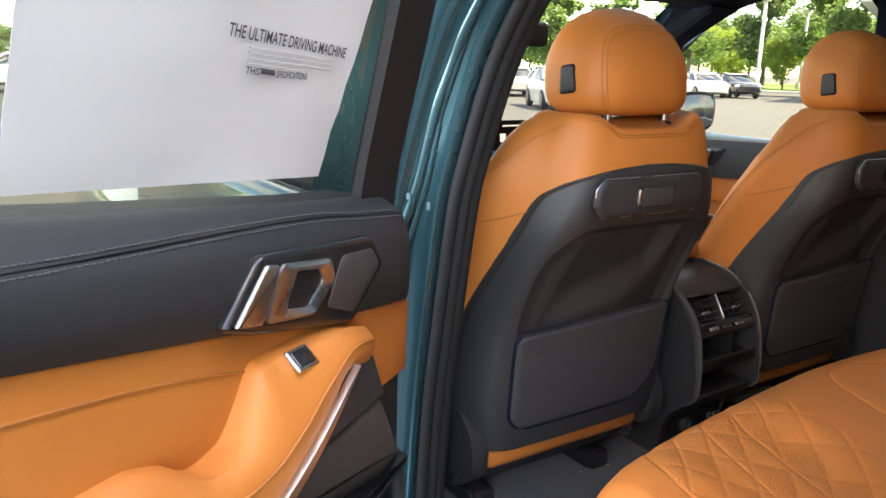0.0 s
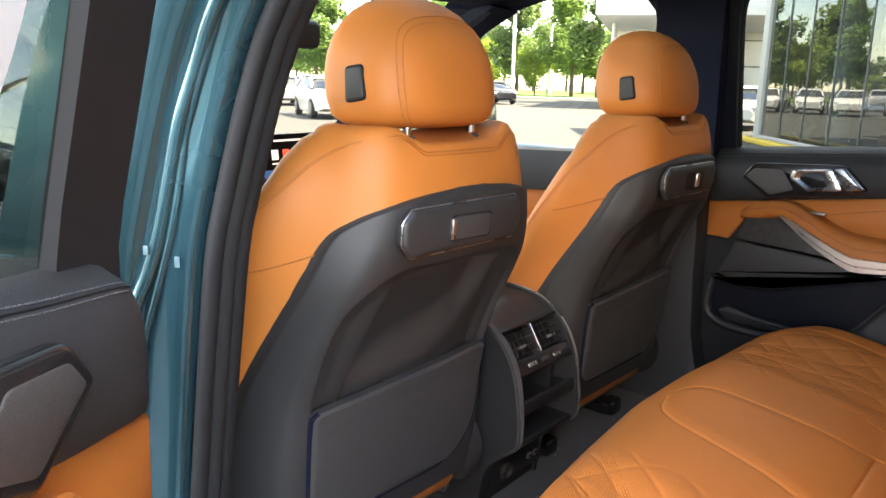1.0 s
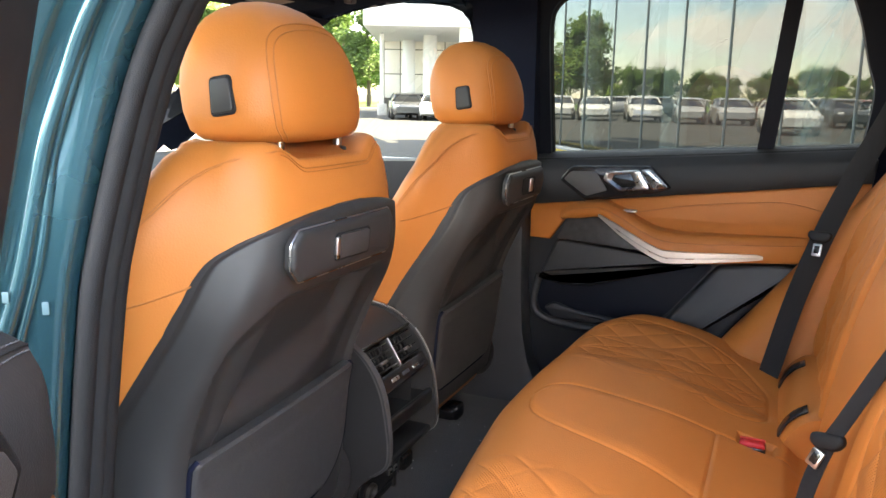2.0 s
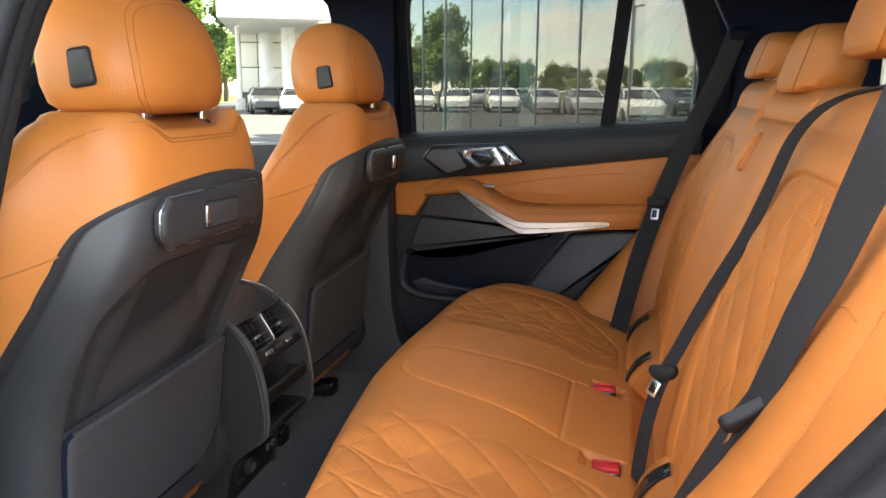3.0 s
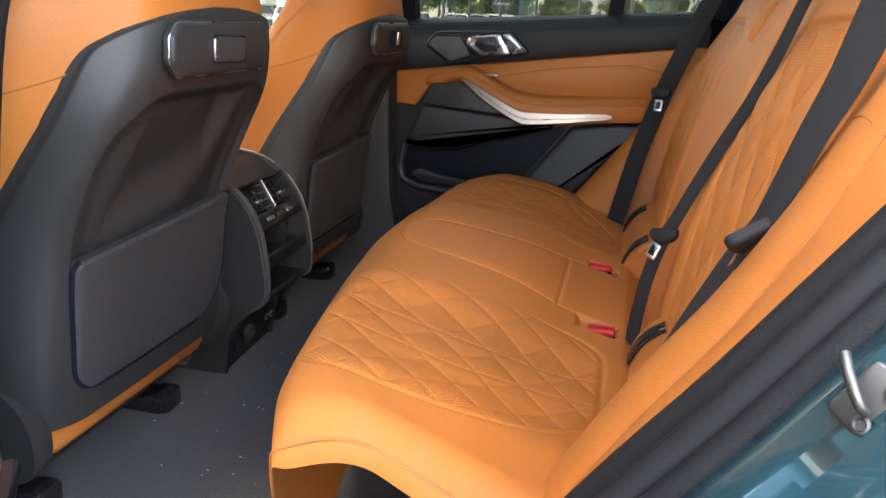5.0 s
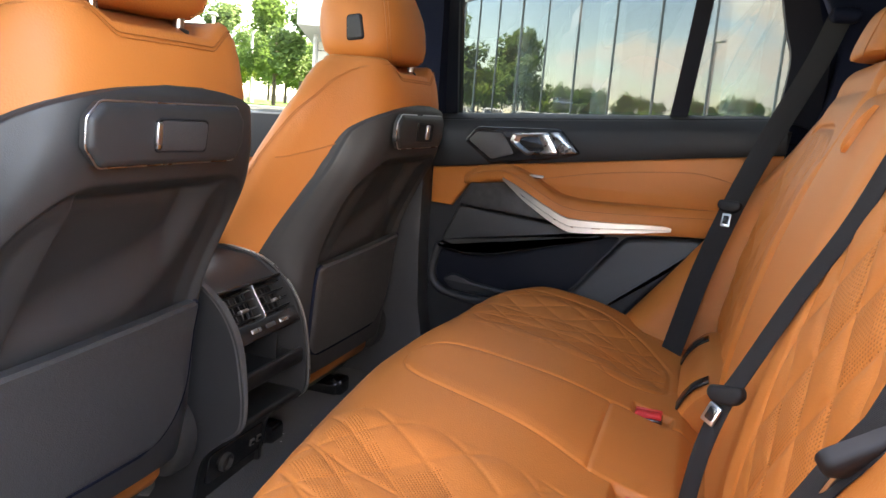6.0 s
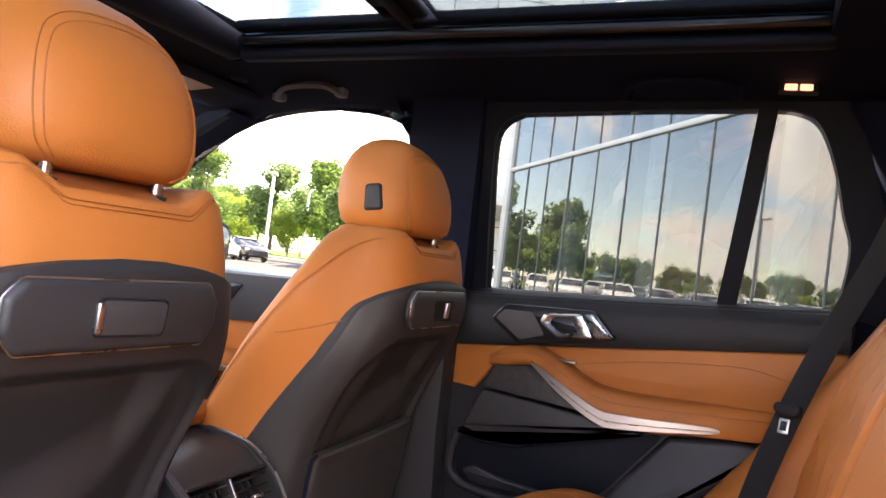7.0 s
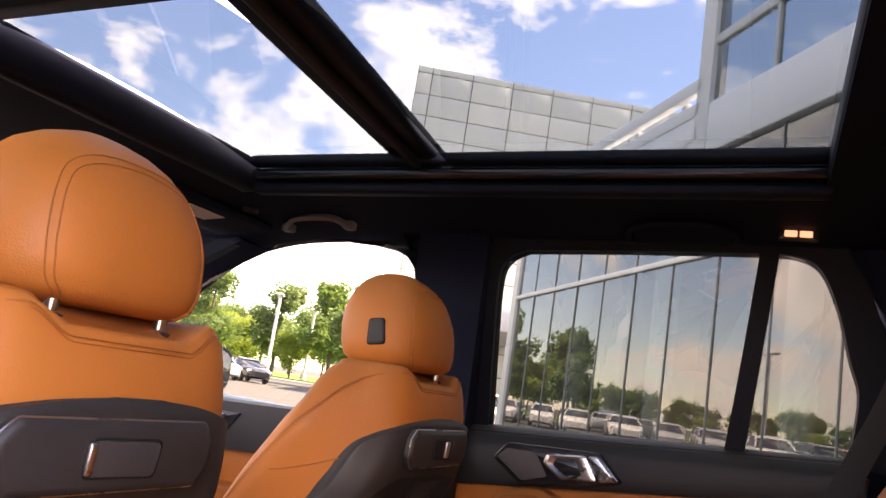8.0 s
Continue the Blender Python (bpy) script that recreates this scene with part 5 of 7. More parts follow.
seat_belt("seat_belt", [(0.662, -0.765, 1.475), (0.655, -0.734, 1.381), (0.640, -0.673, 1.236), (0.620, -0.621, 1.10), (0.600, -0.574, 0.946), (0.580, -0.543, 0.81), (0.57, -0.528, 0.74)], (0.016, 0.040, 0.014), "black seat belt of the far rear seat", (0.614, -0.610, 1.085), (-0.35, -0.93, 0), 0.95, 0.0)
seat_belt("seat_belt", [(-0.50, -0.779, 1.352), (-0.40, -0.765, 1.342), (-0.34, -0.747, 1.321), (-0.30, -0.732, 1.286), (-0.27, -0.716, 1.223), (-0.245, -0.694, 1.152), (-0.213, -0.661, 1.070), (-0.190, -0.623, 0.972), (-0.185, -0.606, 0.930), (-0.180, -0.590, 0.865), (-0.177, -0.581, 0.79), (-0.175, -0.579, 0.75)], ((0.020, 0.008, 0.0), (0.017, 0.019, 0.006)), "black centre seat belt across the bench back", (-0.186, -0.608, 0.942), (-0.5, -0.85, 0.2), 0.88)
seat_belt("seat_belt", [(-0.745, -0.752, 1.44), (-0.725, -0.738, 1.37), (-0.700, -0.725, 1.310), (-0.672, -0.716, 1.261), (-0.645, -0.705, 1.2005), (-0.628, -0.692, 1.155), (-0.605, -0.672, 1.078), (-0.598, -0.664, 1.059), (-0.583, -0.644, 1.017), (-0.552, -0.598, 0.90), (-0.535, -0.570, 0.80)], ((0.011, 0.042, 0.008), (0.040, -0.006, 0.008)), "black seat belt of the near rear seat", (-0.603, -0.660, 1.058), (0.15, -0.83, 0.5), 1.05)

# ---- car: centre console ----
console = thing("centre_console", (0.025, 0.4, 0.56), "black centre console with rear air vents and a tan armrest lid", "car console")
CX0, CX1 = -0.102, 0.108
CPROF = [(0.168, 0.555), (0.162, 0.61), (0.148, 0.655), (0.112, 0.690), (0.082, 0.715), (0.076, 0.75), (0.081, 0.80), (0.092, 0.853), (0.113, 0.895), (0.143, 0.926), (0.188, 0.951), (0.26, 0.962)]
curve = [(p.x, p.y) for p in spline(CPROF, 44)]
side_prof = curve + [(0.70, 0.955), (0.72, 0.56)]
EDGE = [(p.x, p.y) for p in spline(CPROF[3:], 30)]
for x0, x1 in ((CX0, CX0 + 0.012), (CX1 - 0.012, CX1)):
    m = Matrix(((0, 0, 1, x0), (1, 0, 0, 0), (0, 1, 0, 0), (0, 0, 0, 1)))
    sp = part("side_panel", slab(side_prof, x1 - x0, m, 0.003), CONSOLEGREY, console)
    xm = x0 + 0.001 if x0 < 0 else x1 - 0.001
    if x0 > 0:
        part("silver_edge", tube([(xm, y - 0.001, z) for y, z in EDGE], 0.0024, 6), CHROME, sp, "thin silver edging")
# sheen along the rear edge of the side panels, painted as a lighter bevel
for x0, d in ((CX0, 1), (CX1, -1)):
    rings = []
    for i, (y, z) in enumerate(EDGE):
        w = 0.0105 * smooth01(0, 16, i) + 0.001 if d > 0 else 0.005
        rings.append([(x0 - 0.0006 * d, y + 0.006, z), (x0 + d * 0.001, y - 0.0012, z + 0.0006), (x0 + d * w, y - 0.0032, z + 0.001), (x0 + d * (w + 0.001), y + 0.006, z)])
    part("edge_bevel", loft(rings), SHEENGREY, console, "sheen of the side panel edge painted in lighter grey")
part("body", box((CX0 + 0.012, 0.26, 0.57), (CX1 - 0.012, 0.70, 0.955), 0.02), PLASTIC, console)
part("lower_face", grid(lambda x, t: (x, lerp_table([(0.555, 0.176), (0.61, 0.168), (0.655, 0.156), (0.69, 0.125), (0.712, 0.100)], t), t), steps(CX0 + 0.011, CX1 - 0.011, 8), steps(0.555, 0.712, 16), (0, 0.02, 0)), CONSOLEBLACK, console)
part("top_cover", grid(lambda x, t: (x, lerp_table([(0.922, 0.147), (0.926, 0.152), (0.945, 0.185), (0.952, 0.21), (0.957, 0.28)], t), t), steps(CX0 + 0.012, CX1 - 0.012, 8), steps(0.922, 0.957, 14), (0, 0.012, -0.010)), PLASTIC, console)
# vents
vent_m = plate_frame(((CX0 + CX1) / 2, 0.121, 0.897), (1, 0, 0), (0, 0.53, 0.85))
for a in (-1, 1):
    part("vent_backing", box((min(a * 0.004, a * 0.091), -0.028, -0.034), (max(a * 0.004, a * 0.091), 0.030, -0.024), 0.004, vent_m), RUBBER, console)
    for k in range(4):
        part("vent_slat", box((min(a * 0.005, a * 0.090), -0.023 + k * 0.0150, -0.022), (max(a * 0.005, a * 0.090), -0.0205 + k * 0.0150, -0.003), 0.001, vent_m), CONSOLEBLACK, console)
    part("vent_knob", box((a * 0.050 - 0.011, -0.010, -0.006), (a * 0.050 + 0.011, -0.004, 0.004), 0.002, vent_m), CHROME, console, "small bright vent slider")
    for j in range(5):
        part("vent_blade", box((a * (0.014 + j * 0.0168) - 0.0008, -0.026, -0.024), (a * (0.014 + j * 0.0168) + 0.0008, 0.028, -0.019), 0.0005, vent_m), CONSOLEBLACK, console)
part("vent_divider", box((-0.0018, -0.028, -0.02), (0.0018, 0.030, 0.002), 0.001, vent_m), CHROME, console)
part("vent_frame", box((-0.094, 0.029, -0.02), (0.094, 0.035, 0.003), 0.002, vent_m), BLACKGLOSS, console)
part("control_strip", box((-0.094, -0.058, -0.02), (0.094, -0.027, 0.001), 0.003, vent_m), BLACKGLOSS, console)
for k in (-1, 0, 1):
    part("control_button", box((k * 0.043 - 0.014, -0.047, 0.000), (k * 0.043 + 0.014, -0.040, 0.003), 0.0015, vent_m), CHROME if k else PLASTIC2, console, "small climate button")
# open tray below the vents
part("tray_back", box((CX0 + 0.012, 0.170, 0.700), (CX1 - 0.012, 0.185, 0.86), 0.004), RUBBER, console)
part("tray_shelf", box((CX0 + 0.012, 0.088, 0.780), (CX1 - 0.012, 0.175, 0.792), 0.004), CONSOLEBLACK, console)
part("tray_lip", box((CX0 + 0.012, 0.082, 0.772), (CX1 - 0.012, 0.092, 0.800), 0.004), CONSOLEBLACK, console)
part("tray_bottom", box((CX0 + 0.012, 0.084, 0.708), (CX1 - 0.012, 0.175, 0.722), 0.005), CONSOLEBLACK, console)
part("tray_divider", box((0.030, 0.100, 0.788), (0.034, 0.175, 0.850), 0.001), CONSOLEBLACK, console)
# sockets
sm = plate_frame((-0.010, 0.168, 0.615), (1, 0, 0), (0, -0.14, 0.99))
part("socket_plate", slab(rounded([(-0.055, -0.028), (0.125, -0.028), (0.125, 0.028), (-0.055, 0.028)], 0.008, 3), 0.006, sm, 0.002), BLACKGLOSS, console)
part("power_socket", lathe([(0.017, 0.0), (0.017, 0.008), (0.013, 0.010), (0.012, 0.002)], 20, sm @ Matrix.Translation((-0.010, -0.002, 0.006))), PLASTIC, console, "round power socket with a cap")
for k in (0, 1):
    part("charging_port", box((0.068 + k * 0.022, -0.006, 0.005), (0.081 + k * 0.022, 0.006, 0.009), 0.001, sm), CHROME, console, "charging port with a pale rim")
    part("port_hole", box((0.070 + k * 0.022, -0.003, 0.008), (0.079 + k * 0.022, 0.003, 0.0098), 0.0006, sm), RUBBER, console)
part("armrest_lid", box((-0.078, 0.27, 0.955), (0.128, 0.66, 1.005), 0.022), LEATHER, console, "tan leather armrest lid")

# ---- car: dashboard and front ----
dash = thing("dashboard", (0, 1.1, 0.8), "dark dashboard with a curved display and silver trim", "dashboard")
part("dash_top", grid(lambda x, t: (x, 0.86 + t * 0.75, 1.175 + 0.02 * math.sin(t * math.pi) + 0.025 * smooth01(0.0, 0.2, t) - 0.06 * t), steps(-0.74, 0.74, 24), steps(0, 1, 16), (0, 0, -0.30)), DASHLEATHER, dash)
part("dash_trim", box((-0.72, 0.842, 1.06), (0.72, 0.862, 1.085), 0.005), BRUSHED, dash, "silver dash trim strip")
part("dash_lower", box((-0.74, 0.87, 0.70), (0.74, 1.3, 1.06), 0.03), PLASTIC, dash)
part("centre_stack", box((-0.12, 0.70, 0.60), (0.15, 0.95, 0.98), 0.03), BLACKGLOSS, dash)
dm = plate_frame((-0.11, 0.76, 1.185), (0.995, 0.10, 0), (0, 0.12, 0.99))
scr = part("display", slab(rounded([(-0.30, -0.065), (0.15, -0.065), (0.15, 0.065), (-0.30, 0.065)], 0.008, 3), 0.012, dm, 0.003), SCREEN, dash, "wide black display with icons")
def on_screen(name, x0, y0, x1, y1, mat):
    part(name, slab([(x0, y0), (x1, y0), (x1, y1), (x0, y1)], 0.0006, dm @ Matrix.Translation((0, 0, 0.0125)), 0.0002), mat, scr)


on_screen("display_bar", -0.01, 0.048, 0.135, 0.052, SCREENWHITE)
on_screen("display_glow", -0.05, -0.060, 0.145, -0.014, SCREENBLUE)
for k, m_ in enumerate((SCREENWHITE, SCREENRED, SCREENWHITE, SCREENRED, SCREENWHITE)):
    on_screen("display_icon", -0.02 + k * 0.034, 0.008, 0.0 + k * 0.034, 0.030, m_)
    on_screen("display_label", -0.02 + k * 0.034, -0.002, 0.0 + k * 0.034, 0.001, SCREENWHITE)
wheel = thing("steering_wheel", (-0.38, 0.66, 1.08), "black leather steering wheel", "steering wheel")
wm = plate_frame((-0.38, 0.64, 1.08), (1, 0, 0), (0, 0.42, 0.9))
part("rim", tube([tuple(wm @ Vector((0.185 * math.cos(a), 0.185 * math.sin(a), 0))) for a in steps(0, 2 * math.pi, 40)], 0.016, 10), DASHLEATHER, wheel)
part("hub", slab(rounded([(-0.08, -0.06), (0.08, -0.06), (0.08, 0.06), (-0.08, 0.06)], 0.03, 4), 0.04, wm @ Matrix.Translation((0, 0, -0.03)), 0.015), PLASTIC, wheel)
for a, b in (((-0.17, 0.02), (-0.07, 0.0)), ((0.17, 0.02), (0.07, 0.0)), ((0, -0.17), (0, -0.06))):
    part("spoke", tube([tuple(wm @ Vector((*a, -0.01))), tuple(wm @ Vector((*b, -0.01)))], 0.014, 8), PLASTIC, wheel)
mirror = thing("interior_mirror", (-0.03, 0.92, 1.47), "black interior mirror on the windscreen", "mirror")
part("mirror_shell", box((-0.13, 0.865, 1.445), (0.125, 0.90, 1.515), 0.016), PLASTIC, mirror)
part("mirror_stalk", tube([(-0.03, 0.895, 1.47), (-0.03, 0.94, 1.53), (-0.03, 0.98, 1.57)], 0.012, 8), PLASTIC, mirror)

# windscreen, its pillars and the front side windows
ws = part("windscreen", grid(lambda x, t: (x * (1 - 0.12 * t), 1.62 - 0.82 * t - 0.06 * (x / 0.7) ** 2, 1.13 + 0.44 * t), steps(-0.74, 0.74, 12), steps(0, 1, 6)), CLEARWIN, car, "clear windscreen")
ws.visible_shadow = False
for side in (1, -1):
    rings = []
    for t in steps(0, 1, 12):
        p = Vector((side * (0.78 - 0.09 * t), 1.50 - 0.82 * t + 0.03, 1.12 + 0.455 * t + 0.03 * math.sin(t * math.pi)))
        rings.append([p + Vector(q) for q in ((side * 0.03, -0.02, 0), (side * -0.045, 0.015, 0.01), (side * -0.05, 0.05, 0.025), (side * 0.02, 0.04, 0.02))])
    part("a_pillar", loft(rings), LINING, car, "black front pillar trim")
    # roof rail above the front window, curving down to the pillar
    top = [(0.285, 1.605), (0.40, 1.622), (0.59, 1.608), (0.70, 1.585), (0.78, 1.556), (0.87, 1.50), (0.95, 1.44), (1.15, 1.31), (1.35, 1.18)]
    rr = []
    for y, z in spline(top, 24):
        xx = 0.735 - 0.12 * (z - 1.2) + 0.04
        rr.append([(side * xx, y, z), (side * (xx + 0.04), y, z + 0.005), (side * (xx - 0.02), y + 0.02, z + 0.10), (side * (xx - 0.13), y + 0.01, z + 0.085)])
    part("front_window_header", loft(rr), LINING, car)
    cm = Matrix(((0, 0, side * 0.02, side * 0.735), (1, 0, 0, 0), (0, 1, 0, 0), (0, 0, 0, 1)))
    part("window_corner", slab([(0.22, 1.47), (0.262, 1.47), (0.264, 1.53), (0.273, 1.565), (0.296, 1.592), (0.335, 1.608), (0.40, 1.617), (0.47, 1.62), (0.47, 1.67), (0.22, 1.67)], 1.0, cm, 0.01), LINING, car)
    glass = spline([(0.25, 1.19), (0.245, 1.4), (0.255, 1.60), (0.40, 1.622), (0.59, 1.608), (0.78, 1.556), (0.95, 1.44), (1.30, 1.20), (1.30, 1.16)], 40)
    g = part("front_side_pane", ([(side * (0.80 - 0.2 * max(0, q.y - 1.2)), q.x, q.y) for q in glass], [tuple(range(40))]), CLEARWIN, car, "clear front side window", smooth=0)
    g.visible_shadow = False
    # front door inside
    fd = thing("front_door", (side * 0.8, 0.7, 0.5), "closed front door with tan panel and dark top" if side > 0 else "teal front door beside the driver seat", "car door", "front doors")
    part("door_skin", box((min(side * 0.86, side * 0.93), 0.19, 0.45), (max(side * 0.86, side * 0.93), 1.30, 1.185), 0.03), TEAL, fd)
    part("upper_pad", loft([[(side * 0.79, y, 1.20 - 0.04 * (y - 0.3)), (side * 0.75, y, 1.195 - 0.04 * (y - 0.3)), (side * 0.735, y, 1.16 - 0.04 * (y - 0.3)), (side * 0.735, y, 1.085 - 0.06 * (y - 0.3)), (side * 0.87, y, 1.085 - 0.06 * (y - 0.3)), (side * 0.87, y, 1.19 - 0.04 * (y - 0.3))] for y in steps(0.235, 1.3, 12)]), DASHLEATHER, fd)
    part("middle_panel", box((min(side * 0.745, side * 0.87), 0.32, 0.90), (max(side * 0.745, side * 0.87), 1.30, 1.082), 0.012), LEATHER, fd)
    part("lower_panel", box((min(side * 0.755, side * 0.86), 0.32, 0.48), (max(side * 0.755, side * 0.86), 1.30, 0.905), 0.012), PLASTIC, fd)
    part("armrest", box((min(side * 0.68, side * 0.78), 0.36, 0.93), (max(side * 0.68, side * 0.78), 0.85, 0.985), 0.02), LEATHER, fd)
    part("metal_strip", box((min(side * 0.674, side * 0.684), 0.38, 0.935), (max(side * 0.674, side * 0.684), 0.84, 0.950), 0.003), BRUSHED, fd)
    m = plate_frame((side * 0.738, 0.79, 1.125), (0, -side, 0), (0, 0, 1))
    part("handle_recess", slab(rounded([(-0.10, -0.03), (0.06, -0.03), (0.10, 0.03), (-0.06, 0.03)], 0.008, 3), 0.006, m, 0.003), BLACKGLOSS, fd)
    part("door_handle", slab(rounded([(-0.055, -0.022), (0.035, -0.022), (0.055, 0.022), (-0.035, 0.022)], 0.006, 3), 0.022, m, 0.008), CHROME, fd)
    mr = thing("door_mirror", (side * 0.95, 1.12, 1.18), "teal and black door mirror beside the front window", "mirror", "door mirrors")
    mm = Matrix.Translation((side * 1.04, 1.12, 1.245))
    rings = []
    for yy, k in ((-0.055, 0.93), (-0.05, 1.0), (-0.02, 1.0), (0.03, 0.9), (0.07, 0.65), (0.085, 0.3)):
        rings.append([tuple(mm @ Vector((0.115 * k * math.copysign(abs(math.cos(a)) ** 0.6, math.cos(a)), yy, 0.075 * k * math.copysign(abs(math.sin(a)) ** 0.6, math.sin(a))))) for a in [2 * math.pi * j / 28 for j in range(28)]])
    part("housing", loft(rings), TEAL if side < 0 else BLACKGLOSS, mr)
    part("mirror_glass", moved(slab([(0.100 * math.copysign(abs(math.cos(a)) ** 0.6, math.cos(a)), 0.062 * math.copysign(abs(math.sin(a)) ** 0.6, math.sin(a))) for a in [2 * math.pi * j / 28 for j in range(28)]], 0.003, None, 0.001), mm @ plate_frame((0, -0.0555, 0), (1, 0, 0), (0, 0, 1))), material("mirror_silver", (0.8, 0.8, 0.8), 0.02, metal=1.0, vary=0) if side > 0 else bpy.data.materials["mirror_silver"], mr)
    part("mirror_foot", tube([(side * 0.88, 1.12, 1.17), (side * 0.95, 1.12, 1.19), (side * 1.0, 1.12, 1.22)], 0.025, 10), PLASTIC, mr)

# grab handles, lamp, hooks and visor under the roof
def grab_handle(path, label, mat):
    g = thing("grab_handle", path[0], label, "grab handle", "grab handles")
    line = spline(path, 30)
    part("grip", band(line, (0.010, 0.0, 0.011), 0.011), mat, g)
    for p in (line[0], line[-1]):
        part("foot", box((p.x - 0.010, p.y - 0.013, p.z - 0.006), (p.x + 0.016, p.y + 0.013, p.z + 0.022), 0.004), mat, g)


grab_handle([(0.600, 0.560, 1.612), (0.578, 0.546, 1.621), (0.558, 0.512, 1.630), (0.552, 0.457, 1.635), (0.562, 0.416, 1.637), (0.590, 0.402, 1.633), (0.606, 0.397, 1.628)], "dark grey grab handle under the roof lining", HANDLEGREY)
grab_handle([(0.612, -0.253, 1.643), (0.580, -0.263, 1.656), (0.552, -0.301, 1.664), (0.546, -0.360, 1.667), (0.548, -0.405, 1.668), (0.574, -0.450, 1.664), (0.612, -0.461, 1.652)], "black grab handle under the roof lining", LINING)
lamp = thing("reading_lamp", (0.60, -0.566, 1.67), "small lit reading lamp in the roof lining", "lamp")
lm = plate_frame((0.598, -0.566, 1.664), (0, -1, 0), (0.55, 0, 0.83))
part("housing", slab(rounded([(-0.034, -0.012), (0.034, -0.012), (0.034, 0.012), (-0.034, 0.012)], 0.004, 3), 0.008, lm, 0.002), PLASTIC, lamp)
for a in (-1, 1):
    part("lens", slab(rounded([(a * 0.013 - 0.011, -0.008), (a * 0.013 + 0.011, -0.008), (a * 0.013 + 0.011, 0.008), (a * 0.013 - 0.011, 0.008)], 0.003, 3), 0.002, lm @ Matrix.Translation((0, 0, 0.008)), 0.0006), LAMPGLOW, lamp, "warm glowing lens")
visor = thing("sun_visor", (0.40, 0.78, 1.60), "dark sun visor folded up with a pale label", "sun visor")
part("visor_blade", box((0.16, 0.60, 1.588), (0.60, 0.76, 1.606), 0.008, Matrix(((1, 0, 0, 0), (0, 1, 0, 0), (0, -0.12, 1, 0.085), (0, 0, 0, 1)))), LINING, visor)
part("warning_label", box((0.33, 0.63, 1.5865), (0.45, 0.69, 1.588), 0.0005, Matrix(((1, 0, 0, 0), (0, 1, 0, 0), (0, -0.12, 1, 0.085), (0, 0, 0, 1)))), CONCRETE, visor, "pale label")
hook = thing("visor_clip", (0.44, 0.55, 1.62), "small dark clip on the roof lining", "clip")
part("clip_ring", tube([(0.44 + 0.018 * math.cos(a), 0.555 + 0.012 * math.sin(a), 1.615) for a in steps(0, 2 * math.pi, 18)], 0.004, 6), GREYRUBBER, hook)
belt_mount = thing("belt_guide", (0.655, -0.765, 1.46), "black belt guide on the rear pillar trim", "belt guide")
part("guide", box((0.625, -0.80, 1.462), (0.69, -0.745, 1.492), 0.012), LINING, belt_mount)

# rear pillars, rear shelf and rear end closing the cabin
for side in (1, -1):
    rings = []
    for z in steps(0.6, 1.66, 14):
        xf = 0.745 - 0.16 * max(0, z - 1.22)
        yf = lerp_table([(0.6, -0.66), (1.0, -0.70), (1.27, -0.765), (1.40, -0.790), (1.48, -0.765), (1.57, -0.72), (1.66, -0.66)], z)
        if side < 0:
            yf -= 0.09 * smooth01(1.42, 1.30, z)
        rings.append([(side * xf, yf, z), (side * (xf - 0.03), yf - 0.03, z), (side * (xf - 0.06), -1.1, z), (side * (xf + 0.10), -1.1, z), (side * (xf + 0.10), yf, z)])
    part("c_pillar", loft(rings), LINING, car, "black rear pillar trim")
    lo, hi = min(side * 0.62, side * 0.80), max(side * 0.62, side * 0.80)
    part("rear_side_trim", box((lo, -1.9, 0.6), (hi, -1.08, 1.24), 0.02), LINING, car)
    part("rear_side_header", box((lo, -1.9, 1.56), (hi, -1.08, 1.66), 0.02), LINING, car)
    part("d_pillar", box((lo, -1.9, 1.22), (hi, -1.72, 1.58), 0.02), LINING, car)
    g = part("rear_side_pane", ([(side * 0.73, -1.75, 1.22), (side * 0.73, -1.05, 1.22), (side * 0.70, -1.05, 1.58), (side * 0.70, -1.75, 1.58)], [(0, 1, 2, 3)]), REARGLASS, car, "rear side window glass", smooth=0)
    g.visible_shadow = False
part("quarter_panel", loft([[(0.802, yf, z), (0.80, -1.15, z), (0.86, -1.15, z), (0.86, yf, z)] for z, yf in ((1.15, -0.66), (1.262, -0.672), (1.285, -0.738), (1.40, -0.742), (1.52, -0.722), (1.60, -0.69), (1.68, -0.64))]), LINING, car)
part("wheel_arch_trim", box((0.775, -1.0, 0.5), (0.80, -0.25, 1.22), 0.01), LINING, car)
part("tailgate", box((-0.8, -1.95, 0.56), (0.8, -1.88, 1.20), 0.02), LINING, car)
part("tailgate_header", box((-0.8, -1.95, 1.58), (0.8, -1.86, 1.68), 0.02), LINING, car)
g = part("tailgate_pane", ([(-0.72, -1.915, 1.19), (0.72, -1.915, 1.19), (0.66, -1.90, 1.59), (-0.66, -1.90, 1.59)], [(0, 1, 2, 3)]), REARGLASS, car, "rear window glass", smooth=0)
g.visible_shadow = False
part("parcel_cover", box((-0.66, -1.85, 1.20), (0.66, -0.95, 1.215), 0.005), LINING, car)
# near rear door opening: lining edge, seals and painted body side with the striker
zz2 = steps(0.5, 1.60, 40)
for xo, yo, r, mt in ((-0.776, -0.010, 0.019, RUBBER), (-0.806, -0.010, 0.014, RUBBER), (-0.830, -0.004, 0.016, GREYRUBBER), (-0.852, -0.012, 0.012, RUBBER)):
    part("door_seal", tube([(xo + 0.1 * max(0, z - 1.25), side_y(z) + yo, z) for z in zz2], r, 12), mt, car, "ribbed rubber door seal")
part("seal_flange", loft([[(-0.760, side_y(z) - 0.05, z), (-0.760, side_y(z) - 0.012, z), (-0.862, side_y(z) - 0.012, z), (-0.862, side_y(z) - 0.05, z)] for z in zz2]), RUBBER, car)
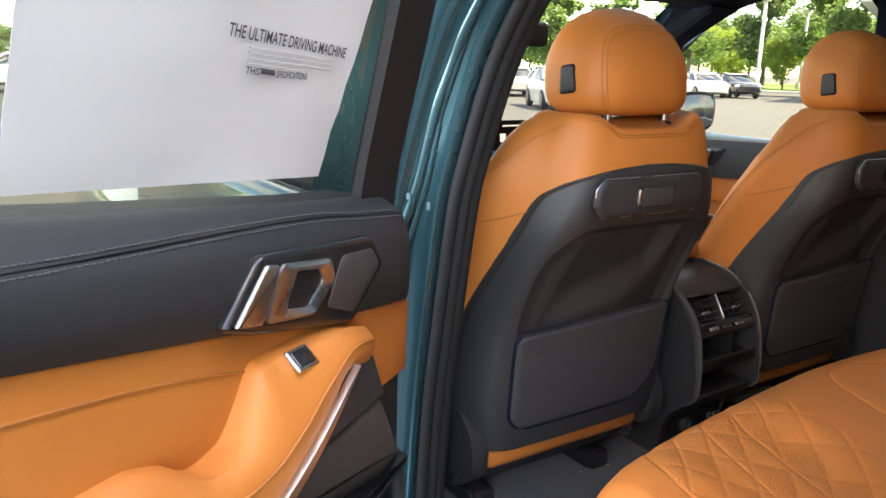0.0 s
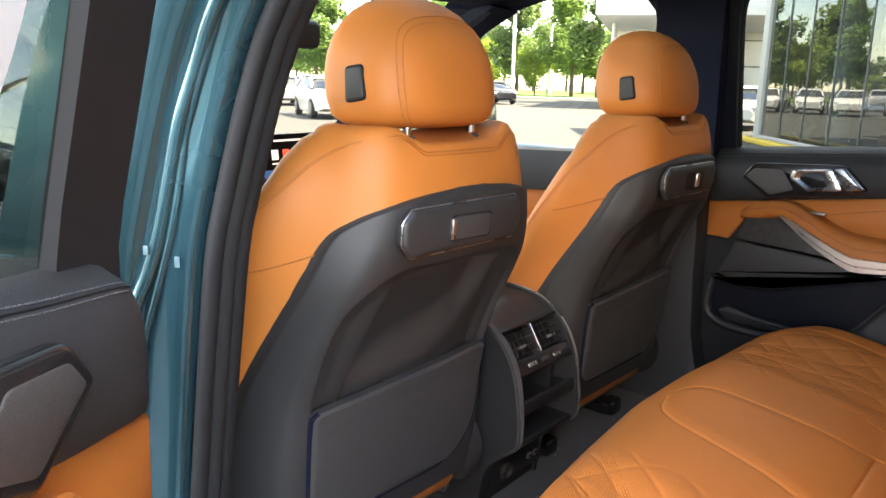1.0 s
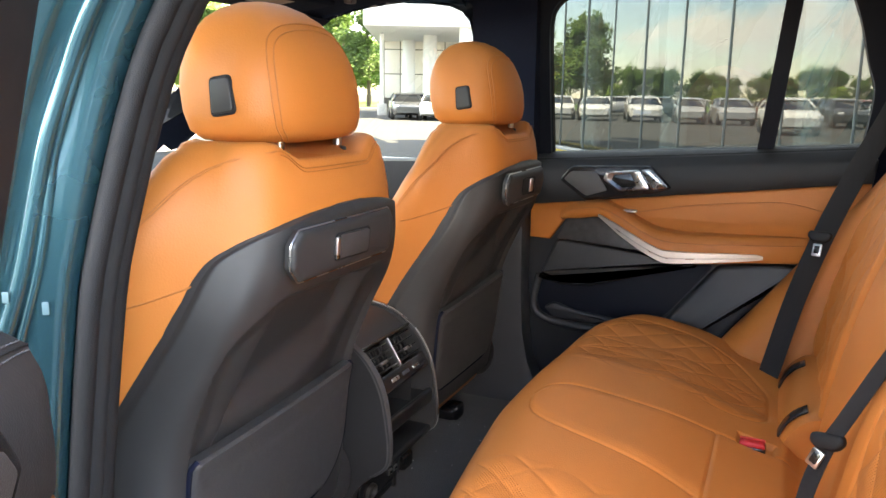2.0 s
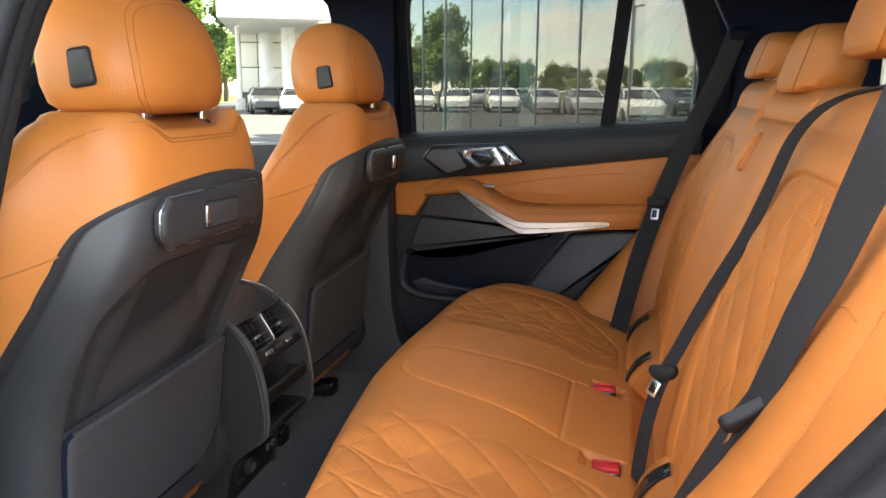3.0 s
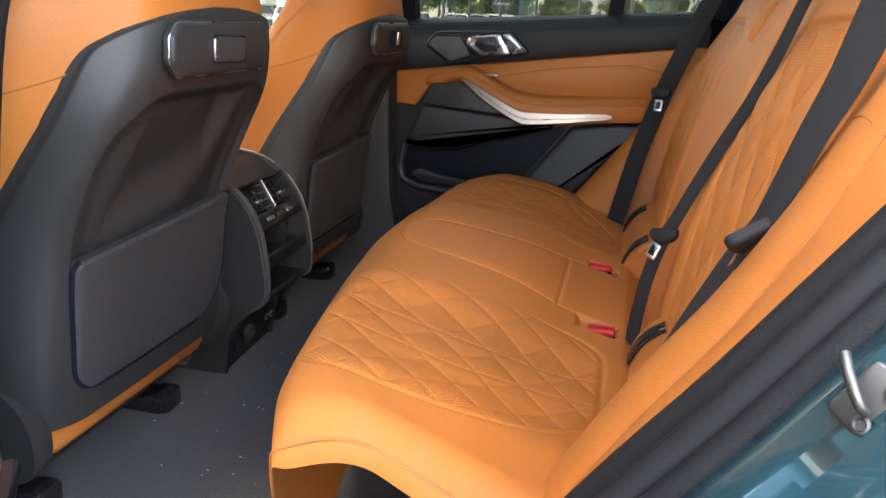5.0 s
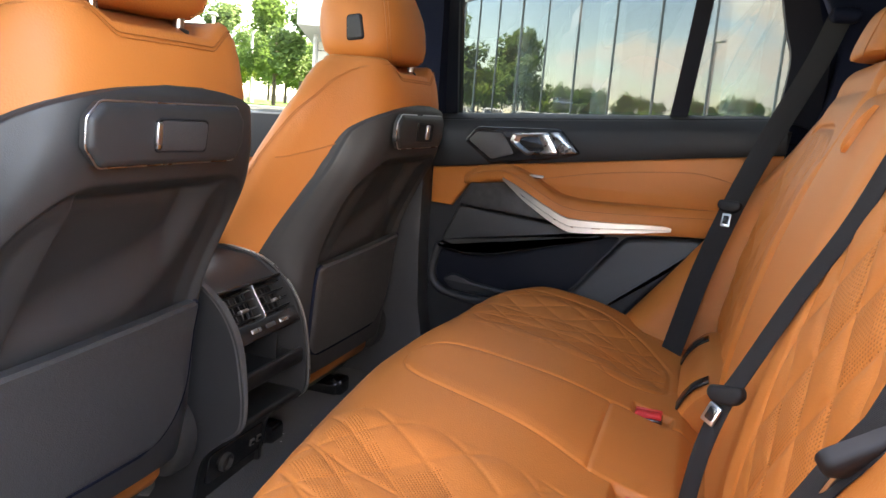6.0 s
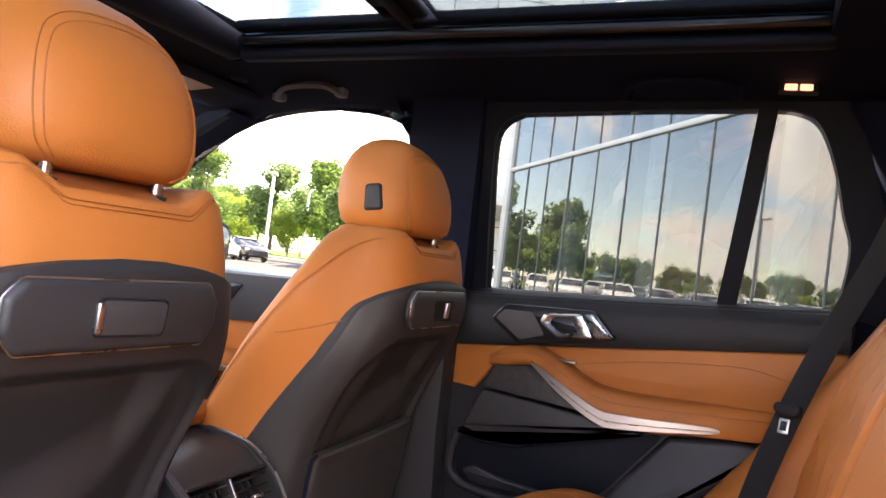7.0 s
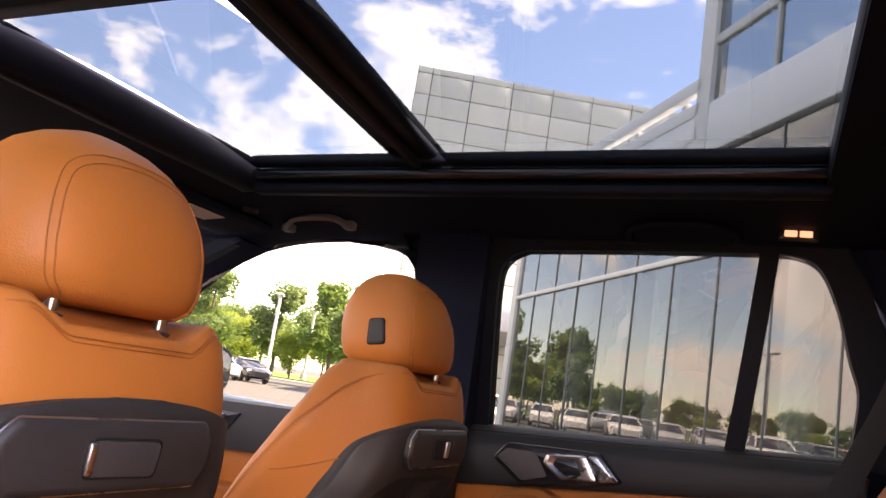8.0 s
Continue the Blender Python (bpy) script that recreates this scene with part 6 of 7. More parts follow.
part("rear_jamb", loft([[(-0.78, side_y(z) - 0.20, z), (-0.80, side_y(z) - 0.03, z), (-0.864, side_y(z) - 0.012, z), (-0.880, side_y(z) - 0.014, z), (-0.890, side_y(z) - 0.030, z), (-0.915, side_y(z) - 0.034, z), (-0.930, side_y(z) - 0.058, z), (-0.962, side_y(z) - 0.080, z), (-0.975, side_y(z) - 0.115, z), (-0.955, side_y(z) - 0.40, z)] for z in zz2]), TEAL, car, "teal painted rear door jamb")
part("rear_quarter", box((-0.96, -1.9, 0.5), (-0.80, -0.95, 1.25), 0.04), TEAL, car)
part("rear_quarter", box((0.82, -1.9, 0.5), (0.97, -0.80, 1.25), 0.04), TEAL, car)
part("door_sill", box((-0.93, -0.45, 0.42), (-0.74, 0.14, 0.545), 0.02), TEAL, car)
part("sill_trim", box((-0.80, -0.42, 0.54), (-0.71, 0.14, 0.568), 0.008), PLASTIC, car)
part("underbody", box((-0.93, -1.9, 0.22), (0.93, 1.9, 0.50), 0.05), PLASTIC, car)


# outer body: bonnet and wings, tail, lamps, wheel arches and wheels
def body_ring(y, w, lo, hi):
    half = [(0.0, lo), (w * 0.90, lo), (w * 0.985, lo + 0.06), (w, lo + 0.16), (w, hi - 0.20), (w * 0.975, hi - 0.09), (w * 0.90, hi - 0.025), (w * 0.62, hi + 0.004), (w * 0.55, hi), (0.0, hi + 0.012)]
    return [(x, y, z) for x, z in half] + [(-x, y, z) for x, z in reversed(half[1:-1])]


nose = [(1.28, 0.950, 0.30, 1.085), (1.50, 0.962, 0.30, 1.085), (1.90, 0.965, 0.28, 1.060), (2.25, 0.945, 0.28, 1.020), (2.48, 0.905, 0.30, 0.970), (2.63, 0.845, 0.32, 0.905), (2.73, 0.760, 0.36, 0.820), (2.77, 0.68, 0.42, 0.72)]
front = part("front_body", loft([body_ring(*n) for n in nose]), TEAL, car, "teal bonnet and wings")
tail = [(-2.22, 0.70, 0.50, 0.86), (-2.19, 0.80, 0.44, 0.98), (-2.10, 0.88, 0.42, 1.10), (-1.97, 0.93, 0.42, 1.20), (-1.90, 0.945, 0.42, 1.22)]
part("tail", loft([body_ring(*n) for n in tail]), TEAL, car, "teal tailgate and bumper")
for sx in (-1, 1):
    part("headlight", loft([[(sx * (a - 0.12), y, z - 0.045), (sx * (a + 0.13), y - 0.06, z - 0.03), (sx * (a + 0.14), y - 0.07, z + 0.045), (sx * (a - 0.12), y, z + 0.05)] for a, y, z in ((0.64, 2.66, 0.80), (0.64, 2.745, 0.79))]), CARGLASS, front, "dark headlight glass")
    part("tail_lamp", box((min(sx * 0.46, sx * 0.86), -2.175, 0.93), (max(sx * 0.46, sx * 0.86), -2.06, 1.03), 0.03), TAILRED, car, "red tail lamp")
    part("grille", box((min(sx * 0.03, sx * 0.34), 2.72, 0.55), (max(sx * 0.03, sx * 0.34), 2.785, 0.80), 0.03), BLACKGLOSS, front, "black grille opening")
    for k in range(7):
        part("grille_bar", box((sx * (0.065 + k * 0.04) - 0.005, 2.775, 0.57), (sx * (0.065 + k * 0.04) + 0.005, 2.795, 0.78), 0.003), CHROME, front)
    part("pillar_skin", box((min(sx * 0.80, sx * 0.825), -1.92, 1.20), (max(sx * 0.80, sx * 0.825), -1.70, 1.70), 0.01), TEAL, car)
    part("roof_rail", tube(spline([(sx * 0.70, 0.62, 1.66), (sx * 0.70, 0.50, 1.705), (sx * 0.70, -0.4, 1.745), (sx * 0.70, -1.4, 1.775), (sx * 0.70, -1.6, 1.755)], 24), 0.014, 8), BLACKGLOSS, car, "black roof rail")
    for yy in (1.95, -1.25):
        part("wheel_arch", tube([(sx * 0.958, yy + 0.43 * math.cos(a), 0.37 + 0.43 * math.sin(a)) for a in steps(-0.15, math.pi + 0.15, 24)], 0.03, 8), PLASTIC, car, "black wheel arch trim")
        w = part("wheel", lathe([(0.30, -0.13), (0.36, -0.11), (0.37, 0.0), (0.36, 0.11), (0.30, 0.13), (0.25, 0.11), (0.25, -0.11)], 40, Matrix.Translation((sx * 0.865, yy, 0.37)) @ pose(0, 0, 0, 0, 90, 0)), TYRE, car)
        part("hub", lathe([(0.06, 0.0), (0.06, 0.03), (0.04, 0.04)], 16, Matrix.Translation((sx * 0.95, yy, 0.37)) @ pose(0, 0, 0, 0, sx * 90, 0)), RIM, w)
        for k in range(5):
            a = 2 * math.pi * k / 5
            part("spoke", box((-0.03, 0.03, -0.012), (0.03, 0.25, 0.012), 0.008, Matrix.Translation((sx * 0.958, yy, 0.37)) @ pose(0, 0, 0, 0, 90, 0) @ pose(0, 0, 0, 0, 0, math.degrees(a))), RIM, w, "alloy spoke")
part("tailgate_trim", box((-0.80, -1.98, 1.16), (0.80, -1.90, 1.215), 0.02), BLACKGLOSS, car)
part("roof_spoiler", box((-0.70, -2.06, 1.68), (0.70, -1.86, 1.745), 0.03), TEAL, car)
striker = thing("door_striker", (-0.93, -0.69, 1.05), "bare steel door striker on the teal jamb", "door striker")
tm = plate_frame((-0.897, -0.694, 1.032), Vector((0, -0.55, 0.83)).cross(Vector((-0.67, 0.63, 0.39))), (0, -0.55, 0.83))
part("plate", slab(rounded([(-0.018, -0.021), (0.012, -0.021), (0.019, -0.012), (0.019, 0.012), (0.012, 0.021), (-0.018, 0.021)], 0.006, 4), 0.007, tm, 0.002), STEEL, striker)
for a in (-0.013, 0.013):
    part("bolt", lathe([(0.0060, 0), (0.0060, 0.0025), (0.0042, 0.0032), (0.003, 0.001)], 12, tm @ Matrix.Translation((0.005, a, 0.007))), STEEL, striker)
part("bar", tube([tuple(tm @ Vector(p)) for p in ((0.002, -0.006, 0.010), (0.0, -0.004, 0.018), (-0.007, 0.000, 0.021), (-0.016, 0.005, 0.021), (-0.028, 0.011, 0.016))], 0.0034, 10), STEEL, striker)

# ---- outside ----
part("ground", grid(lambda x, y: (x, y, 0), [-900, -200, -60, -20, 0, 20, 60, 200, 900], [-900, -200, -60, -20, 0, 20, 60, 200, 900]), ASPHALT, None, "pale worn asphalt parking lot", kind="structure")
F_N = Vector((0.592, -0.806, 0))       # from the car towards the glass front
F_D = Vector((0.806, 0.592, 0))        # along the glass front
F_O = Vector((-0.95, -0.54, 0)) + F_N * 7.35


def fpt(s, out, z):
    """A point of the glass front: s along it, out towards the car, z up."""
    p = F_O + F_D * s - F_N * out
    return (p.x, p.y, z)


def fbox(s0, s1, o0, o1, z0, z1, b=0.02):
    m = Matrix(((F_D.x, -F_N.x, 0, F_O.x), (F_D.y, -F_N.y, 0, F_O.y), (0, 0, 1, 0), (0, 0, 0, 1)))
    return box((s0, o0, z0), (s1, o1, z1), b, m)


building = thing("showroom_building", fpt(5, 0, 0), "showroom building with a reflecting glass front and pale bands", "building")
S = [22.2 - 1.5 * k for k in range(24)]
random.seed(4)
for k, (b, a) in enumerate(zip(S, S[1:])):
    for z0, z1 in ((0.12, 4.28), (4.36, 6.15)):
        t1, t2 = random.uniform(-0.004, 0.004), random.uniform(-0.004, 0.004)
        part("glass_pane", ([fpt(a + 0.02, -0.02, z0), fpt(b - 0.02, -0.02 + t1, z0), fpt(b - 0.02, -0.02 + t1 + t2, z1), fpt(a + 0.02, -0.02 + t2, z1)], [(0, 1, 2, 3)]), FACADE, building, smooth=0)
    part("mullion", fbox(a - 0.008, a + 0.008, -0.05, 0.006, 0.1, 6.2, 0.004), MULLION, building)
part("transom", fbox(S[-1], 22.2, -0.05, 0.05, 4.26, 4.38), ALU, building)
part("sill_band", fbox(S[-1], 22.2, -0.1, 0.08, 0.0, 0.12), CONCRETE, building)
part("corner_post", fbox(22.1, 22.5, -0.3, 0.06, 0, 6.4), ALU, building)
part("spandrel_band", fbox(S[-1], 22.4, -0.3, 0.10, 6.2, 7.2, 0.03), CANOPYWHITE, building, "pale spandrel band")
for k in range(6):
    part("inner_column", tube([fpt(20 - 4.5 * k, -1.2, 0), fpt(20 - 4.5 * k, -1.2, 6.2)], 0.28, 16), CANOPYWHITE, building, "round pale column behind the glass")
# room surfaces behind the glass, coloured dark to stand for an unlit interior
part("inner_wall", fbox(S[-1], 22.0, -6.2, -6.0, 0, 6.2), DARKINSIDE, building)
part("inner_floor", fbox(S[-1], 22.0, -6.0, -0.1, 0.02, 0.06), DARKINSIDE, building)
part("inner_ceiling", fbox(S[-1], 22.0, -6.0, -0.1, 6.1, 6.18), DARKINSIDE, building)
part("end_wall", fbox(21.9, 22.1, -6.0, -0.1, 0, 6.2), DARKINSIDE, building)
# upper storey of glass with bands, starting at a corner
up_s = [12.4 - 1.9 * k for k in range(14)]
for b, a in zip(up_s, up_s[1:]):
    for z0, z1 in ((7.2, 8.35), (8.55, 11.2), (11.3, 14.5)):
        t1 = random.uniform(-0.01, 0.01)
        part("upper_pane", ([fpt(a + 0.03, 0.02, z0), fpt(b - 0.03, 0.02 + t1, z0), fpt(b - 0.03, 0.02 + t1, z1), fpt(a + 0.03, 0.02, z1)], [(0, 1, 2, 3)]), FACADE, building, smooth=0)
    part("upper_mullion", fbox(a - 0.04, a + 0.04, -0.05, 0.06, 7.2, 14.5, 0.01), ALU, building)
part("upper_corner_post", fbox(12.3, 12.75, -0.2, 0.12, 6.2, 14.6), CANOPYWHITE, building)
part("upper_transom", fbox(up_s[-1], 12.4, -0.05, 0.08, 8.35, 8.55), ALU, building)
part("upper_transom", fbox(up_s[-1], 12.4, -0.05, 0.08, 11.2, 11.3), ALU, building)
part("upper_roof", fbox(up_s[-1], 12.8, -12, 0.4, 14.5, 15.0), CANOPYWHITE, building)
part("upper_core", fbox(up_s[-1], 12.0, -12.0, -3.0, 6.3, 14.5), WHITEPANEL, building)
for z in (6.55, 7.05, 7.55):
    part("roof_rail", fbox(12.6, 25.5, -0.05, 0.12, z, z + 0.28, 0.02), CANOPYWHITE, building, "broad pale roof rail")
for s in (13.5, 15.5, 17.5, 19.5, 21.5, 23.5):
    part("rail_post", fbox(s - 0.08, s + 0.08, -0.2, -0.06, 6.4, 7.6, 0.02), CANOPYWHITE, building)
part("lower_roof", fbox(-12, 24, -14, -0.3, 6.2, 6.5), CANOPYWHITE, building)

# tall panelled wall behind
wall = thing("panelled_wall", (55, 18, 0), "tall cream wall of large square panels", "building")
w0, w1 = Vector((51.4, 27.2, 0)), Vector((60.6, 9.9, 0))
wd = (w1 - w0).normalized()
wn_ = Vector((-wd.y, wd.x, 0))
if wn_.dot(Vector((-1, 0, 0))) < 0:
    wn_ = -wn_
wm_ = Matrix(((wd.x, wn_.x, 0, w0.x), (wd.y, wn_.y, 0, w0.y), (0, 0, 1, 0), (0, 0, 0, 1)))
part("wall_core", box((0.0, -3.0, 0), (27, -0.06, 26.4), 0.02, wm_), JOINT, wall)
PW, PH = 3.30, 1.77
shared = {}
for i in range(9):
    for j in range(15):
        wide, high = (1.2 if i == 0 else PW), (0.55 if j == 0 else PH)
        left, top = (0.0 if i == 0 else 1.2 + (i - 1) * PW), 26.4 - (0.0 if j == 0 else 0.55 + (j - 1) * PH)
        m = wm_ @ Matrix(((1, 0, 0, left), (0, 0, 1, -0.06), (0, 1, 0, top - high), (0, 0, 0, 1)))
        if (wide, high) not in shared:
            q = part("panel", slab([(0.035, 0.035), (wide - 0.035, 0.035), (wide - 0.035, high - 0.035), (0.035, high - 0.035)], 0.06, None, 0.004), WHITEPANEL, None)
            shared[wide, high] = q.data
        else:
            q = new("panel", shared[wide, high])
        q.parent = wall
        q.matrix_basis = Matrix.Translation(-BASE[wall.name]) @ m

# entrance canopy on round columns
canopy = thing("entrance_canopy", (50, 24, 0), "pale entrance canopy on tall round columns", "canopy")
cd = Vector((math.sin(radians(65)), math.cos(radians(65)), 0))
cr = Vector((math.cos(radians(65)), -math.sin(radians(65)), 0))
for az, dist in ((62.5, 62), (63.9, 58), (65.4, 53), (68.0, 47)):
    p = Vector((math.sin(radians(az)), math.cos(radians(az)), 0)) * dist + Vector((-1, -0.5, 0))
    part("column", tube([(p.x, p.y, 0), (p.x, p.y, 5.2)], 0.45, 20), CANOPYWHITE, canopy)
cc = cd * 54 + cr * 1.5
cm_ = Matrix(((cd.x, cr.x, 0, cc.x), (cd.y, cr.y, 0, cc.y), (0, 0, 1, 0), (0, 0, 0, 1)))
part("roof_slab", box((-9, -5, 5.2), (12, 7, 6.6), 0.05, cm_), CANOPYWHITE, canopy)


# ---- trees ----
def tree_mesh(seed, height, crown_r, low, leaves, leaf_mat):
    rnd = random.Random(seed)
    trunk = tube([(0, 0, 0), (0.05, 0.02, height * 0.3), (-0.03, 0.05, height * 0.6), (0.02, 0, height * 0.9)], [height * 0.022, height * 0.017, height * 0.011, height * 0.004], 8)
    limbs = [trunk]
    tips = []
    for k in range(16):
        z = height * rnd.uniform(low + 0.05, 0.85)
        a = rnd.uniform(0, 2 * math.pi)
        reach = crown_r * (0.95 - 0.55 * abs((z / height - 0.45) / 0.5)) * rnd.uniform(0.7, 1.0)
        tip = (reach * math.cos(a), reach * math.sin(a), z + height * rnd.uniform(0.02, 0.14))
        mid = (tip[0] * 0.5, tip[1] * 0.5, z + height * 0.04)
        limbs.append(tube([(0, 0, z), mid, tip], [height * 0.007, height * 0.004, height * 0.001], 5))
        tips += [tip, mid, (tip[0] * 0.75, tip[1] * 0.75, tip[2])]
    vs, fs = [], []
    clumps = []
    for t in tips + [(0, 0, height * 0.93), (0, 0, height * 0.8)]:
        for _ in range(2):
            clumps.append((Vector(t) + Vector((rnd.gauss(0, 0.12), rnd.gauss(0, 0.12), rnd.gauss(0, 0.1))) * crown_r, crown_r * rnd.uniform(0.16, 0.32)))
    for _ in range(leaves):
        c, r = rnd.choice(clumps)
        d = Vector((rnd.gauss(0, 1), rnd.gauss(0, 1), rnd.gauss(0, 0.8))).normalized()
        p = c + d * r * rnd.uniform(0.5, 1.0) ** 0.6
        sz = height * rnd.uniform(0.016, 0.030)
        u = Vector((rnd.gauss(0, 1), rnd.gauss(0, 1), rnd.gauss(0, 0.6))).normalized()
        w = u.orthogonal().normalized()
        k = len(vs)
        vs += [tuple(p - u * sz), tuple(p + w * sz * 0.55), tuple(p + u * sz), tuple(p - w * sz * 0.55)]
        fs.append((k, k + 1, k + 2, k + 3))
    return merge(*limbs), (vs, fs)


def tree_kind(seed, height, crown_r, low, leaves, leaf_mat, label):
    t = thing("tree", (0, 0, 0), label, "tree", "parking lot trees")
    a, b = tree_mesh(seed, height, crown_r, low, leaves, leaf_mat)
    part("trunk", a, BARK, t)
    part("crown", b, leaf_mat, t, smooth=0)
    return t


def at_az(az, dist, z=0.0):
    return Vector((-0.95 + math.sin(radians(az)) * dist, -0.54 + math.cos(radians(az)) * dist, z))


tree_a = tree_kind(1, 8.5, 2.6, 0.22, 7000, LEAF, "tall leafy green tree at the parking lot edge")
tree_b = tree_kind(2, 6.0, 2.7, 0.16, 7000, HEDGELEAF, "round yellow-green tree at the parking lot edge")
tree_c = tree_kind(3, 9.5, 3.6, 0.10, 4600, LEAF, "broad dark green tree behind the parking lot")
rnd = random.Random(11)
spots_a, spots_b, spots_c = [], [], []
for k, az in enumerate((50.5, 55.3, 59.2, 61.0, 45.5, 41.0, 33, 26)):
    spots_a.append((az, rnd.uniform(74, 84), rnd.uniform(1.0, 1.35) * (0.36 if az < 40 else 1.0)))
for k, az in enumerate((52.0, 53.4, 56.6, 48.2, 46.3, 43.6, 38, 30, 22, 16)):
    spots_b.append((az, rnd.uniform(78, 92), rnd.uniform(0.9, 1.2) * (0.40 if az < 40 else 0.85)))
az = -30.0
while az < 66:
    spots_c.append((az, rnd.uniform(98, 125), rnd.uniform(0.9, 1.3) * (0.50 if az < 38 else 0.8)))
    az += rnd.uniform(0.75, 1.25)
for src, spots in ((tree_a, spots_a), (tree_b, spots_b), (tree_c, spots_c)):
    for k, (az, dist, sc) in enumerate(spots):
        m = Matrix.Translation(at_az(az, dist)) @ pose(0, 0, 0, 0, 0, rnd.uniform(0, 360)) @ Matrix.Scale(sc, 4)
        if k == 0:
            src.matrix_basis = m
        else:
            q = copy_thing(src, m)
            q.scale = (sc, sc, sc)
# lawn strip under the trees and a bright kerb
lawn = []
for az in steps(-40, 64, 70):
    lawn.append([at_az(az, 71, 0.0), at_az(az, 71, 0.16), at_az(az, 140, 0.18), at_az(az, 140, 0.0)])
part("lawn", loft([[tuple(p) for p in r] for r in lawn]), GRASS, None, "green lawn strip behind the kerb", kind="structure")
part("kerb", loft([[tuple(at_az(az, 70.6, 0)), tuple(at_az(az, 70.6, 0.15)), tuple(at_az(az, 71.0, 0.17)), tuple(at_az(az, 71.0, 0))] for az in steps(-40, 64, 70)]), CONCRETE, None, "pale concrete kerb", kind="structure")
part("yellow_kerb", fbox(9, 22.5, 0.55, 0.80, 0, 0.13, 0.03), YELLOWPAINT, None, "yellow painted kerb before the glass front", kind="structure")

# light poles
def light_pole(az, dist, h):
    p = at_az(az, dist)
    t = thing("light_pole", tuple(p), "tall pale parking lot light pole", "street lamp", "light poles")
    part("base", lathe([(0.32, 0), (0.32, 0.7), (0.28, 0.75)], 16, Matrix.Translation(p)), CONCRETE, t)
    part("pole", tube([tuple(p), tuple(p + Vector((0, 0, h)))], 0.14, 10), POLE, t)
    part("head", box((-0.9, -0.28, h - 0.05), (0.9, 0.28, h + 0.15), 0.05, Matrix.Translation(p) @ pose(0, 0, 0, 0, 0, 30)), POLE, t)


for az, dist, h in ((55.0, 69, 7.2), (57.6, 86, 7.6), (61.9, 52, 9.0), (29, 60, 8), (19, 75, 8)):
    light_pole(az, dist, h)


